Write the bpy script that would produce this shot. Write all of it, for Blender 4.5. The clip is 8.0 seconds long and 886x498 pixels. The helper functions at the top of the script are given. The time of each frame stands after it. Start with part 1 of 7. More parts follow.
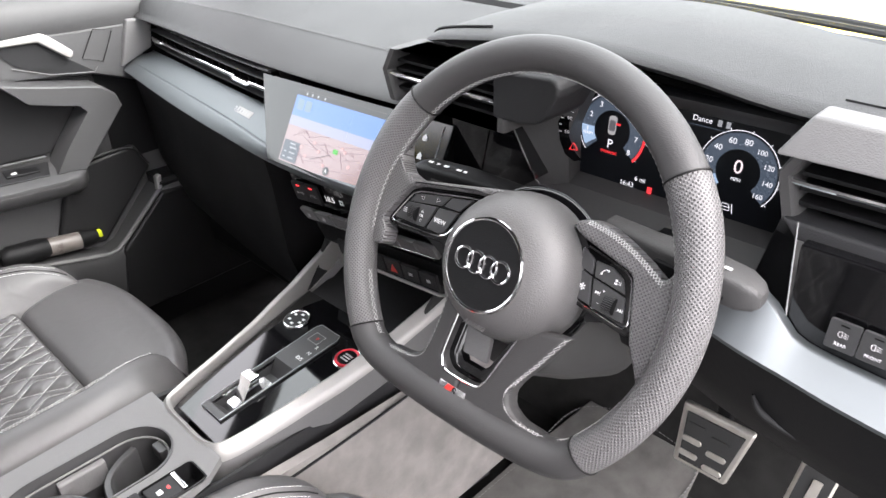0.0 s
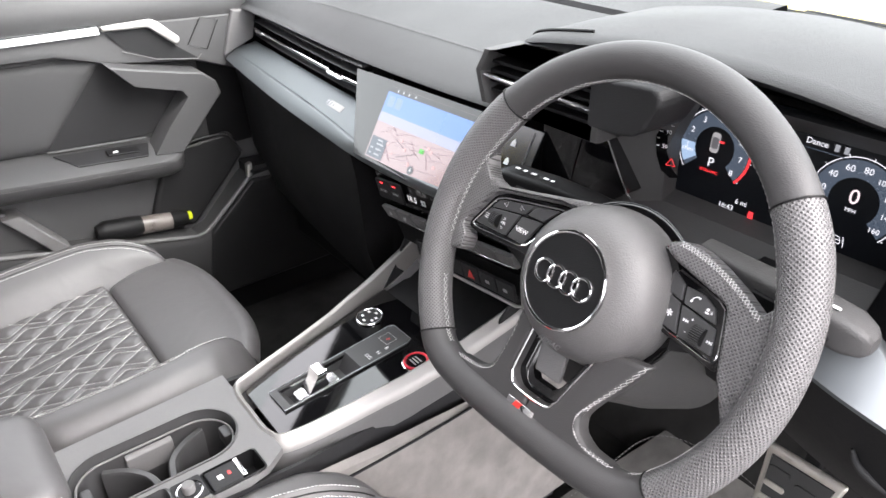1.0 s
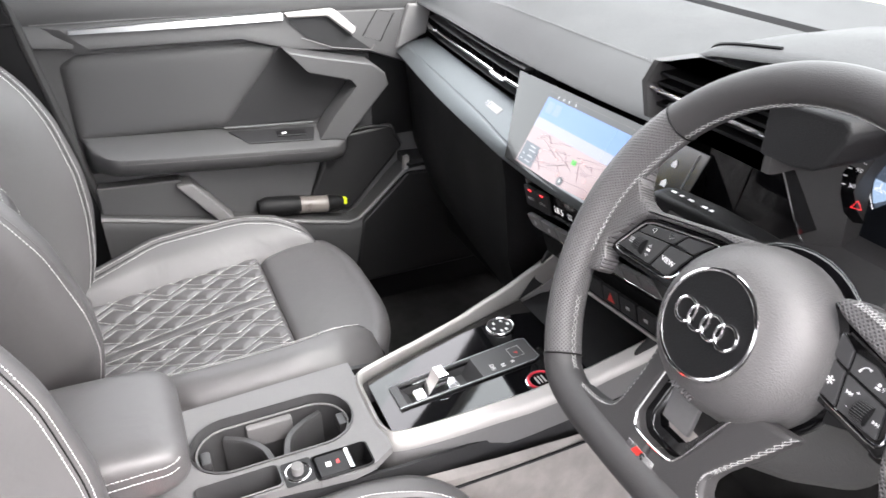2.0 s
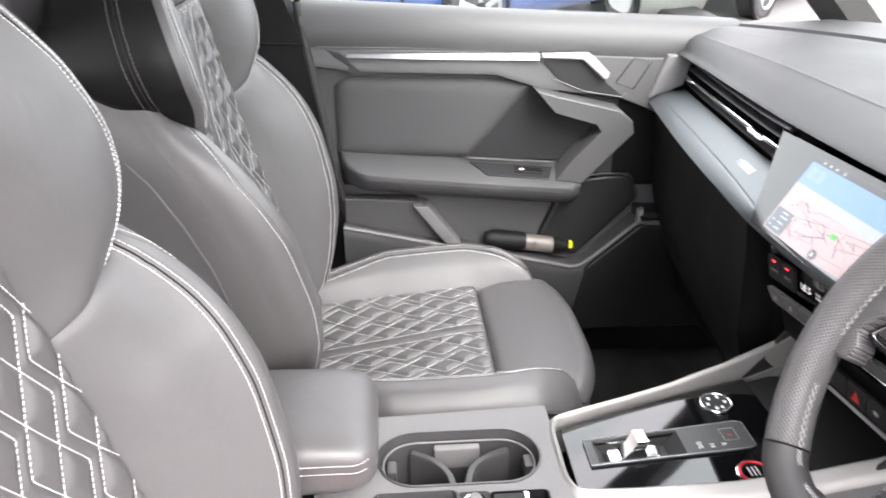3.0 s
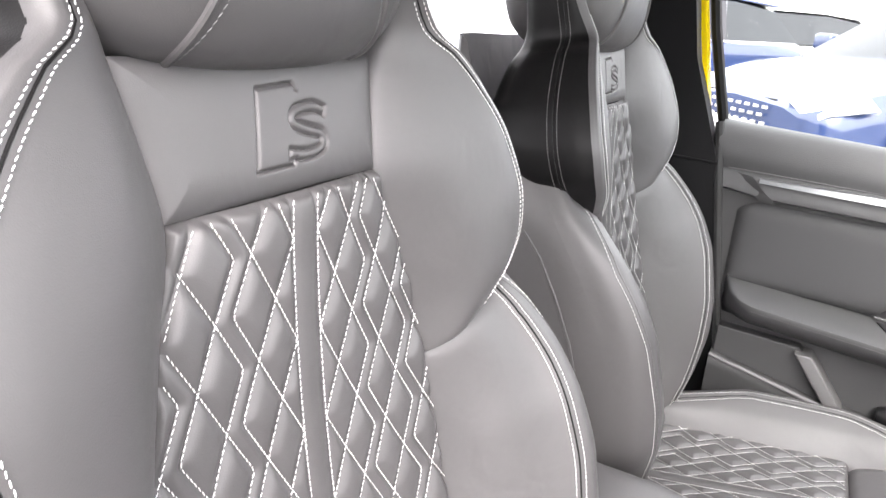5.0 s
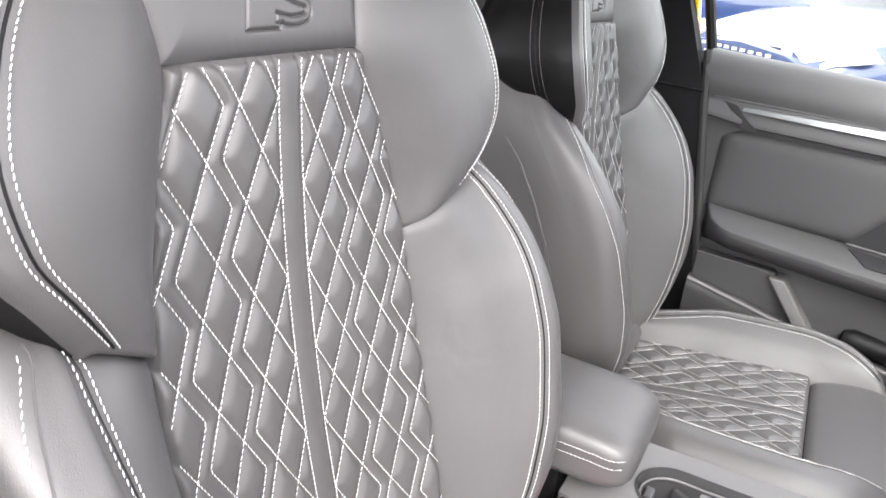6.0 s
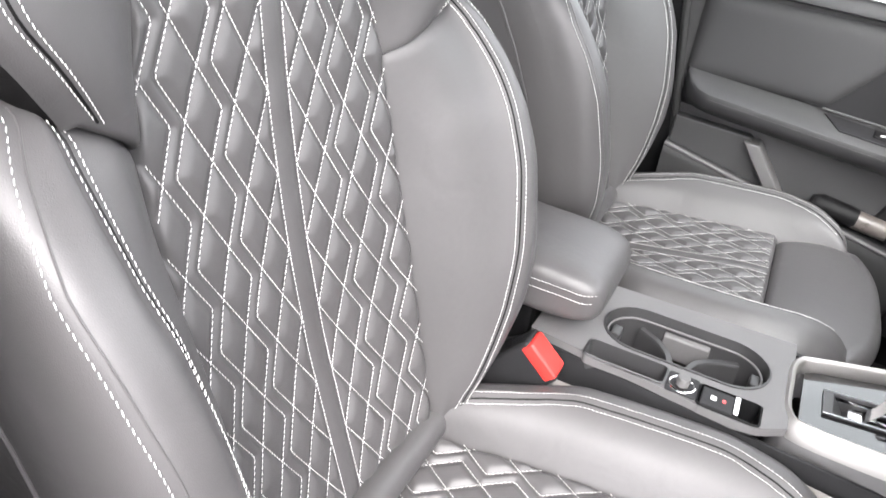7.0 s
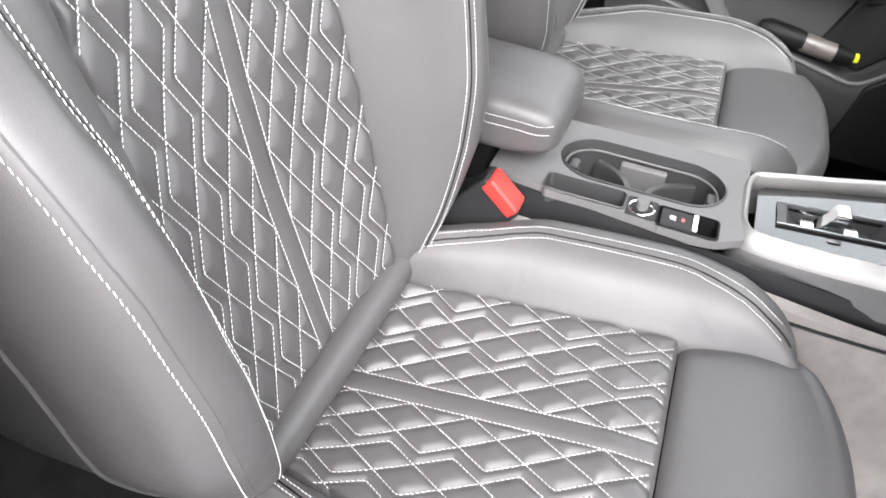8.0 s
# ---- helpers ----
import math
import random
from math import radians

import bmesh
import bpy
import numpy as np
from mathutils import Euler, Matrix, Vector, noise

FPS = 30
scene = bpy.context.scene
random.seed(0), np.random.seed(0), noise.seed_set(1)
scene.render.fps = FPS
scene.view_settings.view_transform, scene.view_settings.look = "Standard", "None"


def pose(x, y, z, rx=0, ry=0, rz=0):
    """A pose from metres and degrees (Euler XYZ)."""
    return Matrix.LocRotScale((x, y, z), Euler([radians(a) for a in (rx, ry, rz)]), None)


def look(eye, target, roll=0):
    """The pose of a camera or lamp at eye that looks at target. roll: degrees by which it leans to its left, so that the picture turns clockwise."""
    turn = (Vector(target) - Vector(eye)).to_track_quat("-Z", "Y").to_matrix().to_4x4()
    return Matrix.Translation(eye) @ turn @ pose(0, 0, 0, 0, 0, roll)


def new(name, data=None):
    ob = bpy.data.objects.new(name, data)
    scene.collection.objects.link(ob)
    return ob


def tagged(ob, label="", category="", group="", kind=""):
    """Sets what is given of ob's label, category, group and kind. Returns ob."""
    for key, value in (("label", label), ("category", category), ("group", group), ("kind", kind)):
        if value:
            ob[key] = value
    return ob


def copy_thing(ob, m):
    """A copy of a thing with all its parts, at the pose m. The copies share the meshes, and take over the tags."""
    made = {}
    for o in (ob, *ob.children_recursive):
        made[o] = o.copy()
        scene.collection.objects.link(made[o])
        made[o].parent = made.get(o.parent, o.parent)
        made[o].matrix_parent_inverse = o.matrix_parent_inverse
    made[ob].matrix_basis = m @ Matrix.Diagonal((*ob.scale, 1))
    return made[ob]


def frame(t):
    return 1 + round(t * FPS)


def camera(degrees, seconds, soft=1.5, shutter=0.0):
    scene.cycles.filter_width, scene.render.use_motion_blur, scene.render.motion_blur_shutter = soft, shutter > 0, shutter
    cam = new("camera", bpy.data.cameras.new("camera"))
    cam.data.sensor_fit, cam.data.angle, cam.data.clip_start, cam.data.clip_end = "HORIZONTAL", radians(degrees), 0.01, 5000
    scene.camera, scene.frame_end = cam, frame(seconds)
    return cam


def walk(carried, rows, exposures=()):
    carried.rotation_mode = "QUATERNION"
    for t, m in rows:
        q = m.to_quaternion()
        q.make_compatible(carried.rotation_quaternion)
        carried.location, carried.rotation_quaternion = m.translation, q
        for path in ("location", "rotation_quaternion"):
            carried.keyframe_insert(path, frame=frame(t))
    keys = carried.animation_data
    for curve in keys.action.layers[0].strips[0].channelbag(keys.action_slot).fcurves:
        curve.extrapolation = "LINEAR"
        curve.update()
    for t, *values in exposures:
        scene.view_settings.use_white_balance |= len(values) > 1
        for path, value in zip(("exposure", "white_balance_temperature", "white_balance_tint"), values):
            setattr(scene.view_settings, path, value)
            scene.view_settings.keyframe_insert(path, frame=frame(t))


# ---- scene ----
cam = camera(62.4, 8.0, shutter=0.2)
PATH = [
    (0, (0.727, -0.42, 1.206), (-0.489, 0.803, 0.193), -1.9),
    (0.5, (0.719, -0.412, 1.202), (-0.564, 0.748, 0.197), -1.5),
    (1, (0.712, -0.404, 1.195), (-0.657, 0.661, 0.199), -0.8),
    (1.2, (0.7085, -0.3982, 1.1916), (-0.6991, 0.6166, 0.1973), -0.64),
    (2.3, (0.6920, -0.3630, 1.1800), (-0.9693, 0.2006, 0.219), -0.09),
    (2.5, (0.692, -0.361, 1.176), (-1.015, 0.098, 0.24), 0.1),
    (3, (0.686, -0.365, 1.167), (-1.109, -0.219, 0.296), 0.3),
    (3.5, (0.66, -0.401, 1.162), (-1.168, -0.68, 0.4), 0.4),
    (4, (0.658, -0.423, 1.161), (-1.128, -1.054, 0.518), 2.4),
    (4.2, (0.6672, -0.4173, 1.1598), (-1.0942, -1.1347, 0.5411), 3.02),
    (5.3, (0.7174, -0.3436, 1.1379), (-0.9829, -1.1858, 0.5058), 4.75),
    (5.5, (0.727, -0.332, 1.131), (-0.968, -1.168, 0.476), 5.0),
    (6, (0.752, -0.313, 1.108), (-0.92, -1.116, 0.361), 6.2),
    (6.5, (0.769, -0.299, 1.088), (-0.868, -1.048, 0.217), 7.2),
    (7, (0.779, -0.294, 1.065), (-0.815, -0.959, 0.056), 8.0),
    (7.5, (0.784, -0.289, 1.044), (-0.758, -0.851, -0.099), 7.6),
    (8, (0.785, -0.292, 1.026), (-0.693, -0.737, -0.245), 6.4),
]
walk(cam, [(t, look(eye, target, roll)) for t, eye, target, roll in PATH], exposures=[(0.0, 3.31, 6600, 15), (2.5, 3.54, 6600, 15), (4.0, 3.60, 6700, 17), (5.5, 3.41, 6650, 16), (8.0, 3.34, 6500, 14)])

SUN_EL, SUN_AZ = 47.0, 66.0
LIT = 0.13

# ---- daylight ----
world = bpy.data.worlds.new("overcast_sky")
scene.world = world
world.use_nodes = True
_wn = world.node_tree.nodes
_sky = _wn.new("ShaderNodeTexSky")
_sky.sky_type = "NISHITA"
_sky.sun_disc = False
_sky.sun_elevation, _sky.sun_rotation = radians(SUN_EL), radians(SUN_AZ)
_sky.dust_density, _sky.air_density = 4.0, 1.0
_hsv = _wn.new("ShaderNodeHueSaturation")
_hsv.inputs["Saturation"].default_value = 0.10
world.node_tree.links.new(_sky.outputs[0], _hsv.inputs["Color"])
# thin even cloud over the clear sky
_cloud = _wn.new("ShaderNodeMix")
_cloud.data_type = "RGBA"
_cloud.inputs[0].default_value = 0.65
_cloud.inputs[7].default_value = (4.5, 4.6, 4.8, 1)
world.node_tree.links.new(_hsv.outputs[0], _cloud.inputs[6])
world.node_tree.links.new(_cloud.outputs[2], _wn["Background"].inputs["Color"])
_wn["Background"].inputs["Strength"].default_value = 0.15
_sun = bpy.data.lights.new("sun", "SUN")
_sun.energy, _sun.angle, _sun.color = 0.50, radians(45), (1.0, 0.97, 0.93)
sun = new("sun", _sun)
sun.matrix_world = look((10 * math.sin(radians(SUN_AZ)) * math.cos(radians(SUN_EL)), 10 * math.cos(radians(SUN_AZ)) * math.cos(radians(SUN_EL)), 10 * math.sin(radians(SUN_EL))), (0, 0, 0))


# ---- materials ----
def _mat(name):
    m = bpy.data.materials.new(name)
    m.use_nodes = True
    return m, m.node_tree.nodes, m.node_tree.links, m.node_tree.nodes["Principled BSDF"]


def surface(name, colour, rough=0.5, metal=0.0, spec=0.5, grain=0.0, grain_scale=600.0, grain_kind="voronoi", mottle=0.15, mottle_scale=6.0,
            rough_var=0.08, coat=0.0, tint=None, emit=None, emit_strength=0.0, waves=0.0):
    """A surface with fine grain as bump, broad mottling of its colour and uneven gloss."""
    m, n, l, b = _mat(name)
    tc = n.new("ShaderNodeTexCoord")
    b.inputs["Metallic"].default_value = metal
    b.inputs["Specular IOR Level"].default_value = spec
    b.inputs["Coat Weight"].default_value = coat
    b.inputs["Coat Roughness"].default_value = 0.04
    big = n.new("ShaderNodeTexNoise")
    big.inputs["Scale"].default_value = mottle_scale
    big.inputs["Detail"].default_value = 6.0
    l.new(tc.outputs["Object"], big.inputs["Vector"])
    fine = n.new("ShaderNodeTexNoise")
    fine.inputs["Scale"].default_value = mottle_scale * 40
    fine.inputs["Detail"].default_value = 3.0
    l.new(tc.outputs["Object"], fine.inputs["Vector"])
    add = n.new("ShaderNodeMath")
    add.operation = "MULTIPLY_ADD"
    l.new(fine.outputs["Fac"], add.inputs[0])
    add.inputs[1].default_value = 0.35
    l.new(big.outputs["Fac"], add.inputs[2])
    ramp = n.new("ShaderNodeMapRange")
    ramp.inputs["From Min"].default_value, ramp.inputs["From Max"].default_value = 0.35, 1.0
    l.new(add.outputs[0], ramp.inputs["Value"])
    mix = n.new("ShaderNodeMix")
    mix.data_type = "RGBA"
    c2 = tint or colour
    mix.inputs[6].default_value = (*[max(0, c * (1 - mottle)) for c in colour], 1)
    mix.inputs[7].default_value = (*[min(1, c * (1 + mottle)) for c in c2], 1)
    l.new(ramp.outputs[0], mix.inputs[0])
    l.new(mix.outputs[2], b.inputs["Base Color"])
    rr = n.new("ShaderNodeMapRange")
    rr.inputs["To Min"].default_value, rr.inputs["To Max"].default_value = max(0.02, rough - rough_var), min(1, rough + rough_var)
    l.new(add.outputs[0], rr.inputs["Value"])
    rr.inputs["From Min"].default_value, rr.inputs["From Max"].default_value = 0.35, 1.0
    l.new(rr.outputs[0], b.inputs["Roughness"])
    if grain:
        if grain_kind == "voronoi":
            g = n.new("ShaderNodeTexVoronoi")
            g.feature = "SMOOTH_F1"
            out = g.outputs["Distance"]
        else:
            g = n.new("ShaderNodeTexNoise")
            g.inputs["Detail"].default_value = 4.0
            out = g.outputs["Fac"]
        g.inputs["Scale"].default_value = grain_scale
        l.new(tc.outputs["Object"], g.inputs["Vector"])
        bump = n.new("ShaderNodeBump")
        bump.inputs["Strength"].default_value = grain
        bump.inputs["Distance"].default_value = 0.0006
        l.new(out, bump.inputs["Height"])
        l.new(bump.outputs[0], b.inputs["Normal"])
        if waves:
            # slack and small creases of stretched hide
            slack = n.new("ShaderNodeTexNoise")
            slack.inputs["Scale"].default_value, slack.inputs["Detail"].default_value = 22.0, 2.5
            slack.inputs["Distortion"].default_value = 0.6
            l.new(tc.outputs["Object"], slack.inputs["Vector"])
            broad = n.new("ShaderNodeBump")
            broad.inputs["Strength"].default_value, broad.inputs["Distance"].default_value = waves, 0.004
            l.new(slack.outputs["Fac"], broad.inputs["Height"])
            l.new(broad.outputs[0], bump.inputs["Normal"])
    if emit:
        b.inputs["Emission Color"].default_value = (*emit, 1)
        b.inputs["Emission Strength"].default_value = emit_strength * LIT
    return m


def glow(name, colour, strength=1.0):
    return surface(name, tuple(0.02 for _ in range(3)), rough=0.25, emit=colour, emit_strength=strength, mottle=0.0)


def perforated(name, colour, rough):
    """Leather with rows of punched dots, laid out by the part's own surface coordinates."""
    m, n, l, b = _mat(name)
    uv = n.new("ShaderNodeUVMap")
    sep = n.new("ShaderNodeSeparateXYZ")
    l.new(uv.outputs[0], sep.inputs[0])

    def math_node(op, a, bb=None):
        k = n.new("ShaderNodeMath")
        k.operation = op
        for i, v in enumerate((a, bb)):
            if v is None:
                continue
            if isinstance(v, (int, float)):
                k.inputs[i].default_value = v
            else:
                l.new(v, k.inputs[i])
        return k.outputs[0]

    cell = 1.0 / 0.0036
    gx, gy = math_node("MULTIPLY", sep.outputs[0], cell), math_node("MULTIPLY", sep.outputs[1], cell)
    ds = []
    for shift in (0.0, 0.5):
        fx = math_node("SUBTRACT", math_node("FRACT", math_node("ADD", gx, shift)), 0.5)
        fy = math_node("SUBTRACT", math_node("FRACT", math_node("ADD", gy, shift)), 0.5)
        ds.append(math_node("SQRT", math_node("ADD", math_node("MULTIPLY", fx, fx), math_node("MULTIPLY", fy, fy))))
    d = math_node("MINIMUM", *ds)
    mr = n.new("ShaderNodeMapRange")
    mr.interpolation_type = "SMOOTHSTEP"
    mr.inputs["From Min"].default_value, mr.inputs["From Max"].default_value = 0.10, 0.30
    l.new(d, mr.inputs["Value"])
    mix = n.new("ShaderNodeMix")
    mix.data_type = "RGBA"
    mix.inputs[6].default_value = (*[c * 0.35 for c in colour], 1)
    mix.inputs[7].default_value = (*colour, 1)
    l.new(mr.outputs[0], mix.inputs[0])
    l.new(mix.outputs[2], b.inputs["Base Color"])
    bump = n.new("ShaderNodeBump")
    bump.inputs["Strength"].default_value, bump.inputs["Distance"].default_value = 1.0, 0.0008
    l.new(mr.outputs[0], bump.inputs["Height"])
    l.new(bump.outputs[0], b.inputs["Normal"])
    b.inputs["Roughness"].default_value = rough
    return m


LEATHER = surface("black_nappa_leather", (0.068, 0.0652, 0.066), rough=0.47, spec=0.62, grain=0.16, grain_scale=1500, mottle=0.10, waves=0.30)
# seat leather darkened to carry the wing sides' shade; seam lines share it
LEATHER_SHADE_SEAM = surface("shaded_side_and_seam_leather", (0.0065, 0.0062, 0.0063), rough=0.48, spec=0.18, grain=0.2, grain_scale=1300)
LEATHER_WHEEL = surface("wheel_leather", (0.040, 0.0386, 0.039), rough=0.54, grain=0.3, grain_scale=1100)
LEATHER_PERF = perforated("perforated_wheel_leather", (0.115, 0.111, 0.112), 0.42)
THREAD = surface("light_grey_thread", (0.72, 0.72, 0.70), rough=0.7, grain=0.5, grain_scale=3000, mottle=0.08, mottle_scale=60)
THREAD_WHEEL = surface("wheel_thread", (0.42, 0.42, 0.41), rough=0.7, mottle=0.08, mottle_scale=60)
THREAD_DIM = surface("grey_thread", (0.17, 0.17, 0.168), rough=0.7, mottle=0.08, mottle_scale=60)
DASH = surface("grained_dash_skin", (0.030, 0.030, 0.031), rough=0.60, spec=0.4, grain=0.5, grain_scale=1100, mottle=0.08)
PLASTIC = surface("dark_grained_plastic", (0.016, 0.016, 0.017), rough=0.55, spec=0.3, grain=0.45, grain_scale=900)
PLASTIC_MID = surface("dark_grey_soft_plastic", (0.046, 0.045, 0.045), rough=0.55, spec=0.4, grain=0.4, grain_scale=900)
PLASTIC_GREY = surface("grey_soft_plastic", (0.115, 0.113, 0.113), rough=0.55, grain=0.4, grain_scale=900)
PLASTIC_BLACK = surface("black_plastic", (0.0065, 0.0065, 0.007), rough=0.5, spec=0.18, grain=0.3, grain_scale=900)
AIRBAG = surface("grained_airbag_skin", (0.082, 0.079, 0.079), rough=0.48, grain=0.55, grain_scale=900)
KEY = surface("dark_key_plastic", (0.040, 0.040, 0.041), rough=0.45, mottle=0.05)
GLOSS = surface("piano_black", (0.003, 0.003, 0.0035), rough=0.05, rough_var=0.03, spec=0.8, mottle=0.0)
DOOR_SOFT = surface("door_soft_skin", (0.054, 0.054, 0.055), rough=0.55, grain=0.4, grain_scale=800)
DOOR_DARK = surface("dark_door_plastic", (0.040, 0.040, 0.0405), rough=0.5, grain=0.4, grain_scale=900)
DOOR_BLACK = surface("black_door_plastic", (0.013, 0.013, 0.0135), rough=0.42, spec=0.3, grain=0.3, grain_scale=900)
DOOR_FABRIC = surface("door_insert_cloth", (0.043, 0.043, 0.044), rough=0.8, grain=0.5, grain_scale=1500, grain_kind="noise")
ALU = surface("satin_aluminium", (0.37, 0.385, 0.395), rough=0.40, metal=1.0, grain=0.08, grain_scale=1800, grain_kind="noise", mottle=0.05)
ALU_TRIM = surface("brushed_trim_aluminium", (0.160, 0.173, 0.180), rough=0.52, metal=0.9, grain=0.08, grain_scale=1800, grain_kind="noise", mottle=0.05)
SILVER = surface("silver_paint", (0.36, 0.35, 0.337), rough=0.54, metal=0.7, mottle=0.04)
CHROME = surface("chrome", (0.85, 0.85, 0.86), rough=0.10, rough_var=0.04, metal=1.0, mottle=0.03)
FELT = surface("grey_felt", (0.23, 0.215, 0.205), rough=0.95, spec=0.1, grain=1.0, grain_scale=1400, grain_kind="noise", mottle=0.3, mottle_scale=25)
CARPET = surface("grey_carpet", (0.12, 0.116, 0.112), rough=0.95, spec=0.1, grain=1.0, grain_scale=1400, grain_kind="noise", mottle=0.35, mottle_scale=25)
CARPET_DARK = surface("black_mat_carpet", (0.022, 0.0215, 0.021), rough=0.95, spec=0.05, grain=1.0, grain_scale=1400, grain_kind="noise", mottle=0.35, mottle_scale=25)
PEDAL_STEEL = surface("worn_pedal_steel", (0.60, 0.57, 0.52), rough=0.34, metal=0.72, mottle=0.12, mottle_scale=60)
RUBBER = surface("black_rubber", (0.02, 0.02, 0.02), rough=0.75, grain=0.3, grain_scale=500)
YELLOW = surface("yellow_car_paint", (0.80, 0.60, 0.0), rough=0.25, coat=1.0, mottle=0.04)
HEADLINER = surface("black_headliner", (0.030, 0.030, 0.030), rough=0.9, grain=0.5, grain_scale=1200, grain_kind="noise")
RED_PLASTIC = surface("red_buckle_plastic", (0.58, 0.035, 0.028), rough=0.4)
RED_RING = surface("red_anodised_ring", (0.55, 0.02, 0.04), rough=0.3, metal=0.5)
WHITE_MARK = surface("white_marking", (0.75, 0.75, 0.75), rough=0.6, mottle=0.05)
GREY_MARK = surface("grey_marking", (0.35, 0.35, 0.35), rough=0.6, mottle=0.05)
YELLOW_MARK = surface("lime_plastic", (0.65, 0.75, 0.02), rough=0.45)
CLOUDY = surface("cloudy_plastic", (0.13, 0.115, 0.105), rough=0.3, mottle=0.3, mottle_scale=30)


def glass_material(name, tint=(0.93, 0.96, 0.95)):
    m, n, l, b = _mat(name)
    mixs = n.new("ShaderNodeMixShader")
    tr = n.new("ShaderNodeBsdfTransparent")
    tr.inputs["Color"].default_value = (*tint, 1)
    gl = n.new("ShaderNodeBsdfGlossy")
    gl.inputs["Roughness"].default_value = 0.01
    lw = n.new("ShaderNodeLayerWeight")
    pw = n.new("ShaderNodeMath")
    pw.operation = "POWER"
    pw.inputs[1].default_value = 5.0
    l.new(lw.outputs["Facing"], pw.inputs[0])
    ma = n.new("ShaderNodeMath")
    ma.operation = "MULTIPLY_ADD"
    ma.inputs[1].default_value, ma.inputs[2].default_value = 0.9, 0.03
    l.new(pw.outputs[0], ma.inputs[0])
    l.new(ma.outputs[0], mixs.inputs[0])
    l.new(tr.outputs[0], mixs.inputs[1])
    l.new(gl.outputs[0], mixs.inputs[2])
    l.new(mixs.outputs[0], n["Material Output"].inputs["Surface"])
    return m


GLASS = glass_material("clear_glass")


# ---- building helpers: every shape is (vertices, faces) in world metres ----
ORIGIN = {}


def thing(name, at, label, category, group="", kind=""):
    ob = new(name)
    ob.empty_display_size = 0.05
    ob.location = at
    ORIGIN[ob] = Vector(at)
    return tagged(ob, label, category, group, kind)


def part(name, shape, material, parent, label="", kind="", flat=False, sharp=40, uv=None):
    """One mesh object under a thing or under a part. shape: (vertices, faces), or a list of them."""
    vs, fs = join(shape) if isinstance(shape, list) else shape
    o = ORIGIN[parent] if parent else Vector((0, 0, 0))
    me = bpy.data.meshes.new(name)
    me.from_pydata([(v[0] - o[0], v[1] - o[1], v[2] - o[2]) for v in vs], [], fs)
    me.validate()
    bm = bmesh.new()
    bm.from_mesh(me)
    if uv is None:
        bmesh.ops.recalc_face_normals(bm, faces=bm.faces)
    bm.to_mesh(me)
    bm.free()
    me.polygons.foreach_set("use_smooth", [not flat] * len(me.polygons))
    if not flat:
        me.set_sharp_from_angle(angle=radians(sharp))
    if uv is not None:
        layer = me.uv_layers.new(name="UVMap")
        for lp in me.loops:
            layer.data[lp.index].uv = uv[lp.vertex_index]
    me.materials.append(material)
    ob = new(name, me)
    if uv is None and not flat and kind != "stuff" and len(me.polygons) < 1500:
        # broad faces stay flat beside their rounded edges
        weigh = ob.modifiers.new("even_shading", "WEIGHTED_NORMAL")
        weigh.keep_sharp, weigh.weight = True, 60
    if parent:
        ob.parent = parent
        ORIGIN[ob] = o
    return tagged(ob, label, kind=kind)


def structure(name, shape, material, label, category, sharp=40, flat=False):
    ob = part(name, shape, material, None, label, "structure", flat, sharp)
    ORIGIN[ob] = Vector((0, 0, 0))
    return tagged(ob, category=category)


def join(shapes):
    vs, fs = [], []
    for v, f in shapes:
        k = len(vs)
        vs.extend(tuple(p) for p in v)
        fs.extend([tuple(i + k for i in q) for q in f])
    return vs, fs


def grid(fn, us, ws, closed_u=False):
    us, ws = list(us), list(ws)
    vs = [tuple(fn(u, w)) for w in ws for u in us]
    n, fs = len(us), []
    for j in range(len(ws) - 1):
        for i in range(n if closed_u else n - 1):
            fs.append((j * n + i, j * n + (i + 1) % n, (j + 1) * n + (i + 1) % n, (j + 1) * n + i))
    return vs, fs


def loft(rings, closed=True, caps=True):
    n, vs, fs = len(rings[0]), [tuple(p) for r in rings for p in r], []
    for j in range(len(rings) - 1):
        for i in range(n if closed else n - 1):
            fs.append((j * n + i, j * n + (i + 1) % n, (j + 1) * n + (i + 1) % n, (j + 1) * n + i))
    if caps and closed:
        fs.append(tuple(range(n))[::-1])
        fs.append(tuple(range(len(vs) - n, len(vs))))
    return vs, fs


def smooth(points, n, closed=False):
    """n points along a smooth curve through the given ones."""
    p = [Vector(q) for q in points]
    m = len(p)
    segs = m if closed else m - 1
    out = []
    for k in range(n):
        s = k / (n if closed else n - 1) * segs
        i = min(int(s), segs - 1)
        t = s - i
        if closed:
            a, b, c, d = p[(i - 1) % m], p[i], p[(i + 1) % m], p[(i + 2) % m]
        else:
            b, c = p[i], p[i + 1]
            a = p[i - 1] if i > 0 else 2 * b - c
            d = p[i + 2] if i + 2 < m else 2 * c - b
        out.append(0.5 * ((2 * b) + (c - a) * t + (2 * a - 5 * b + 4 * c - d) * t * t + (3 * b - a - 3 * c + d) * t ** 3))
    return out


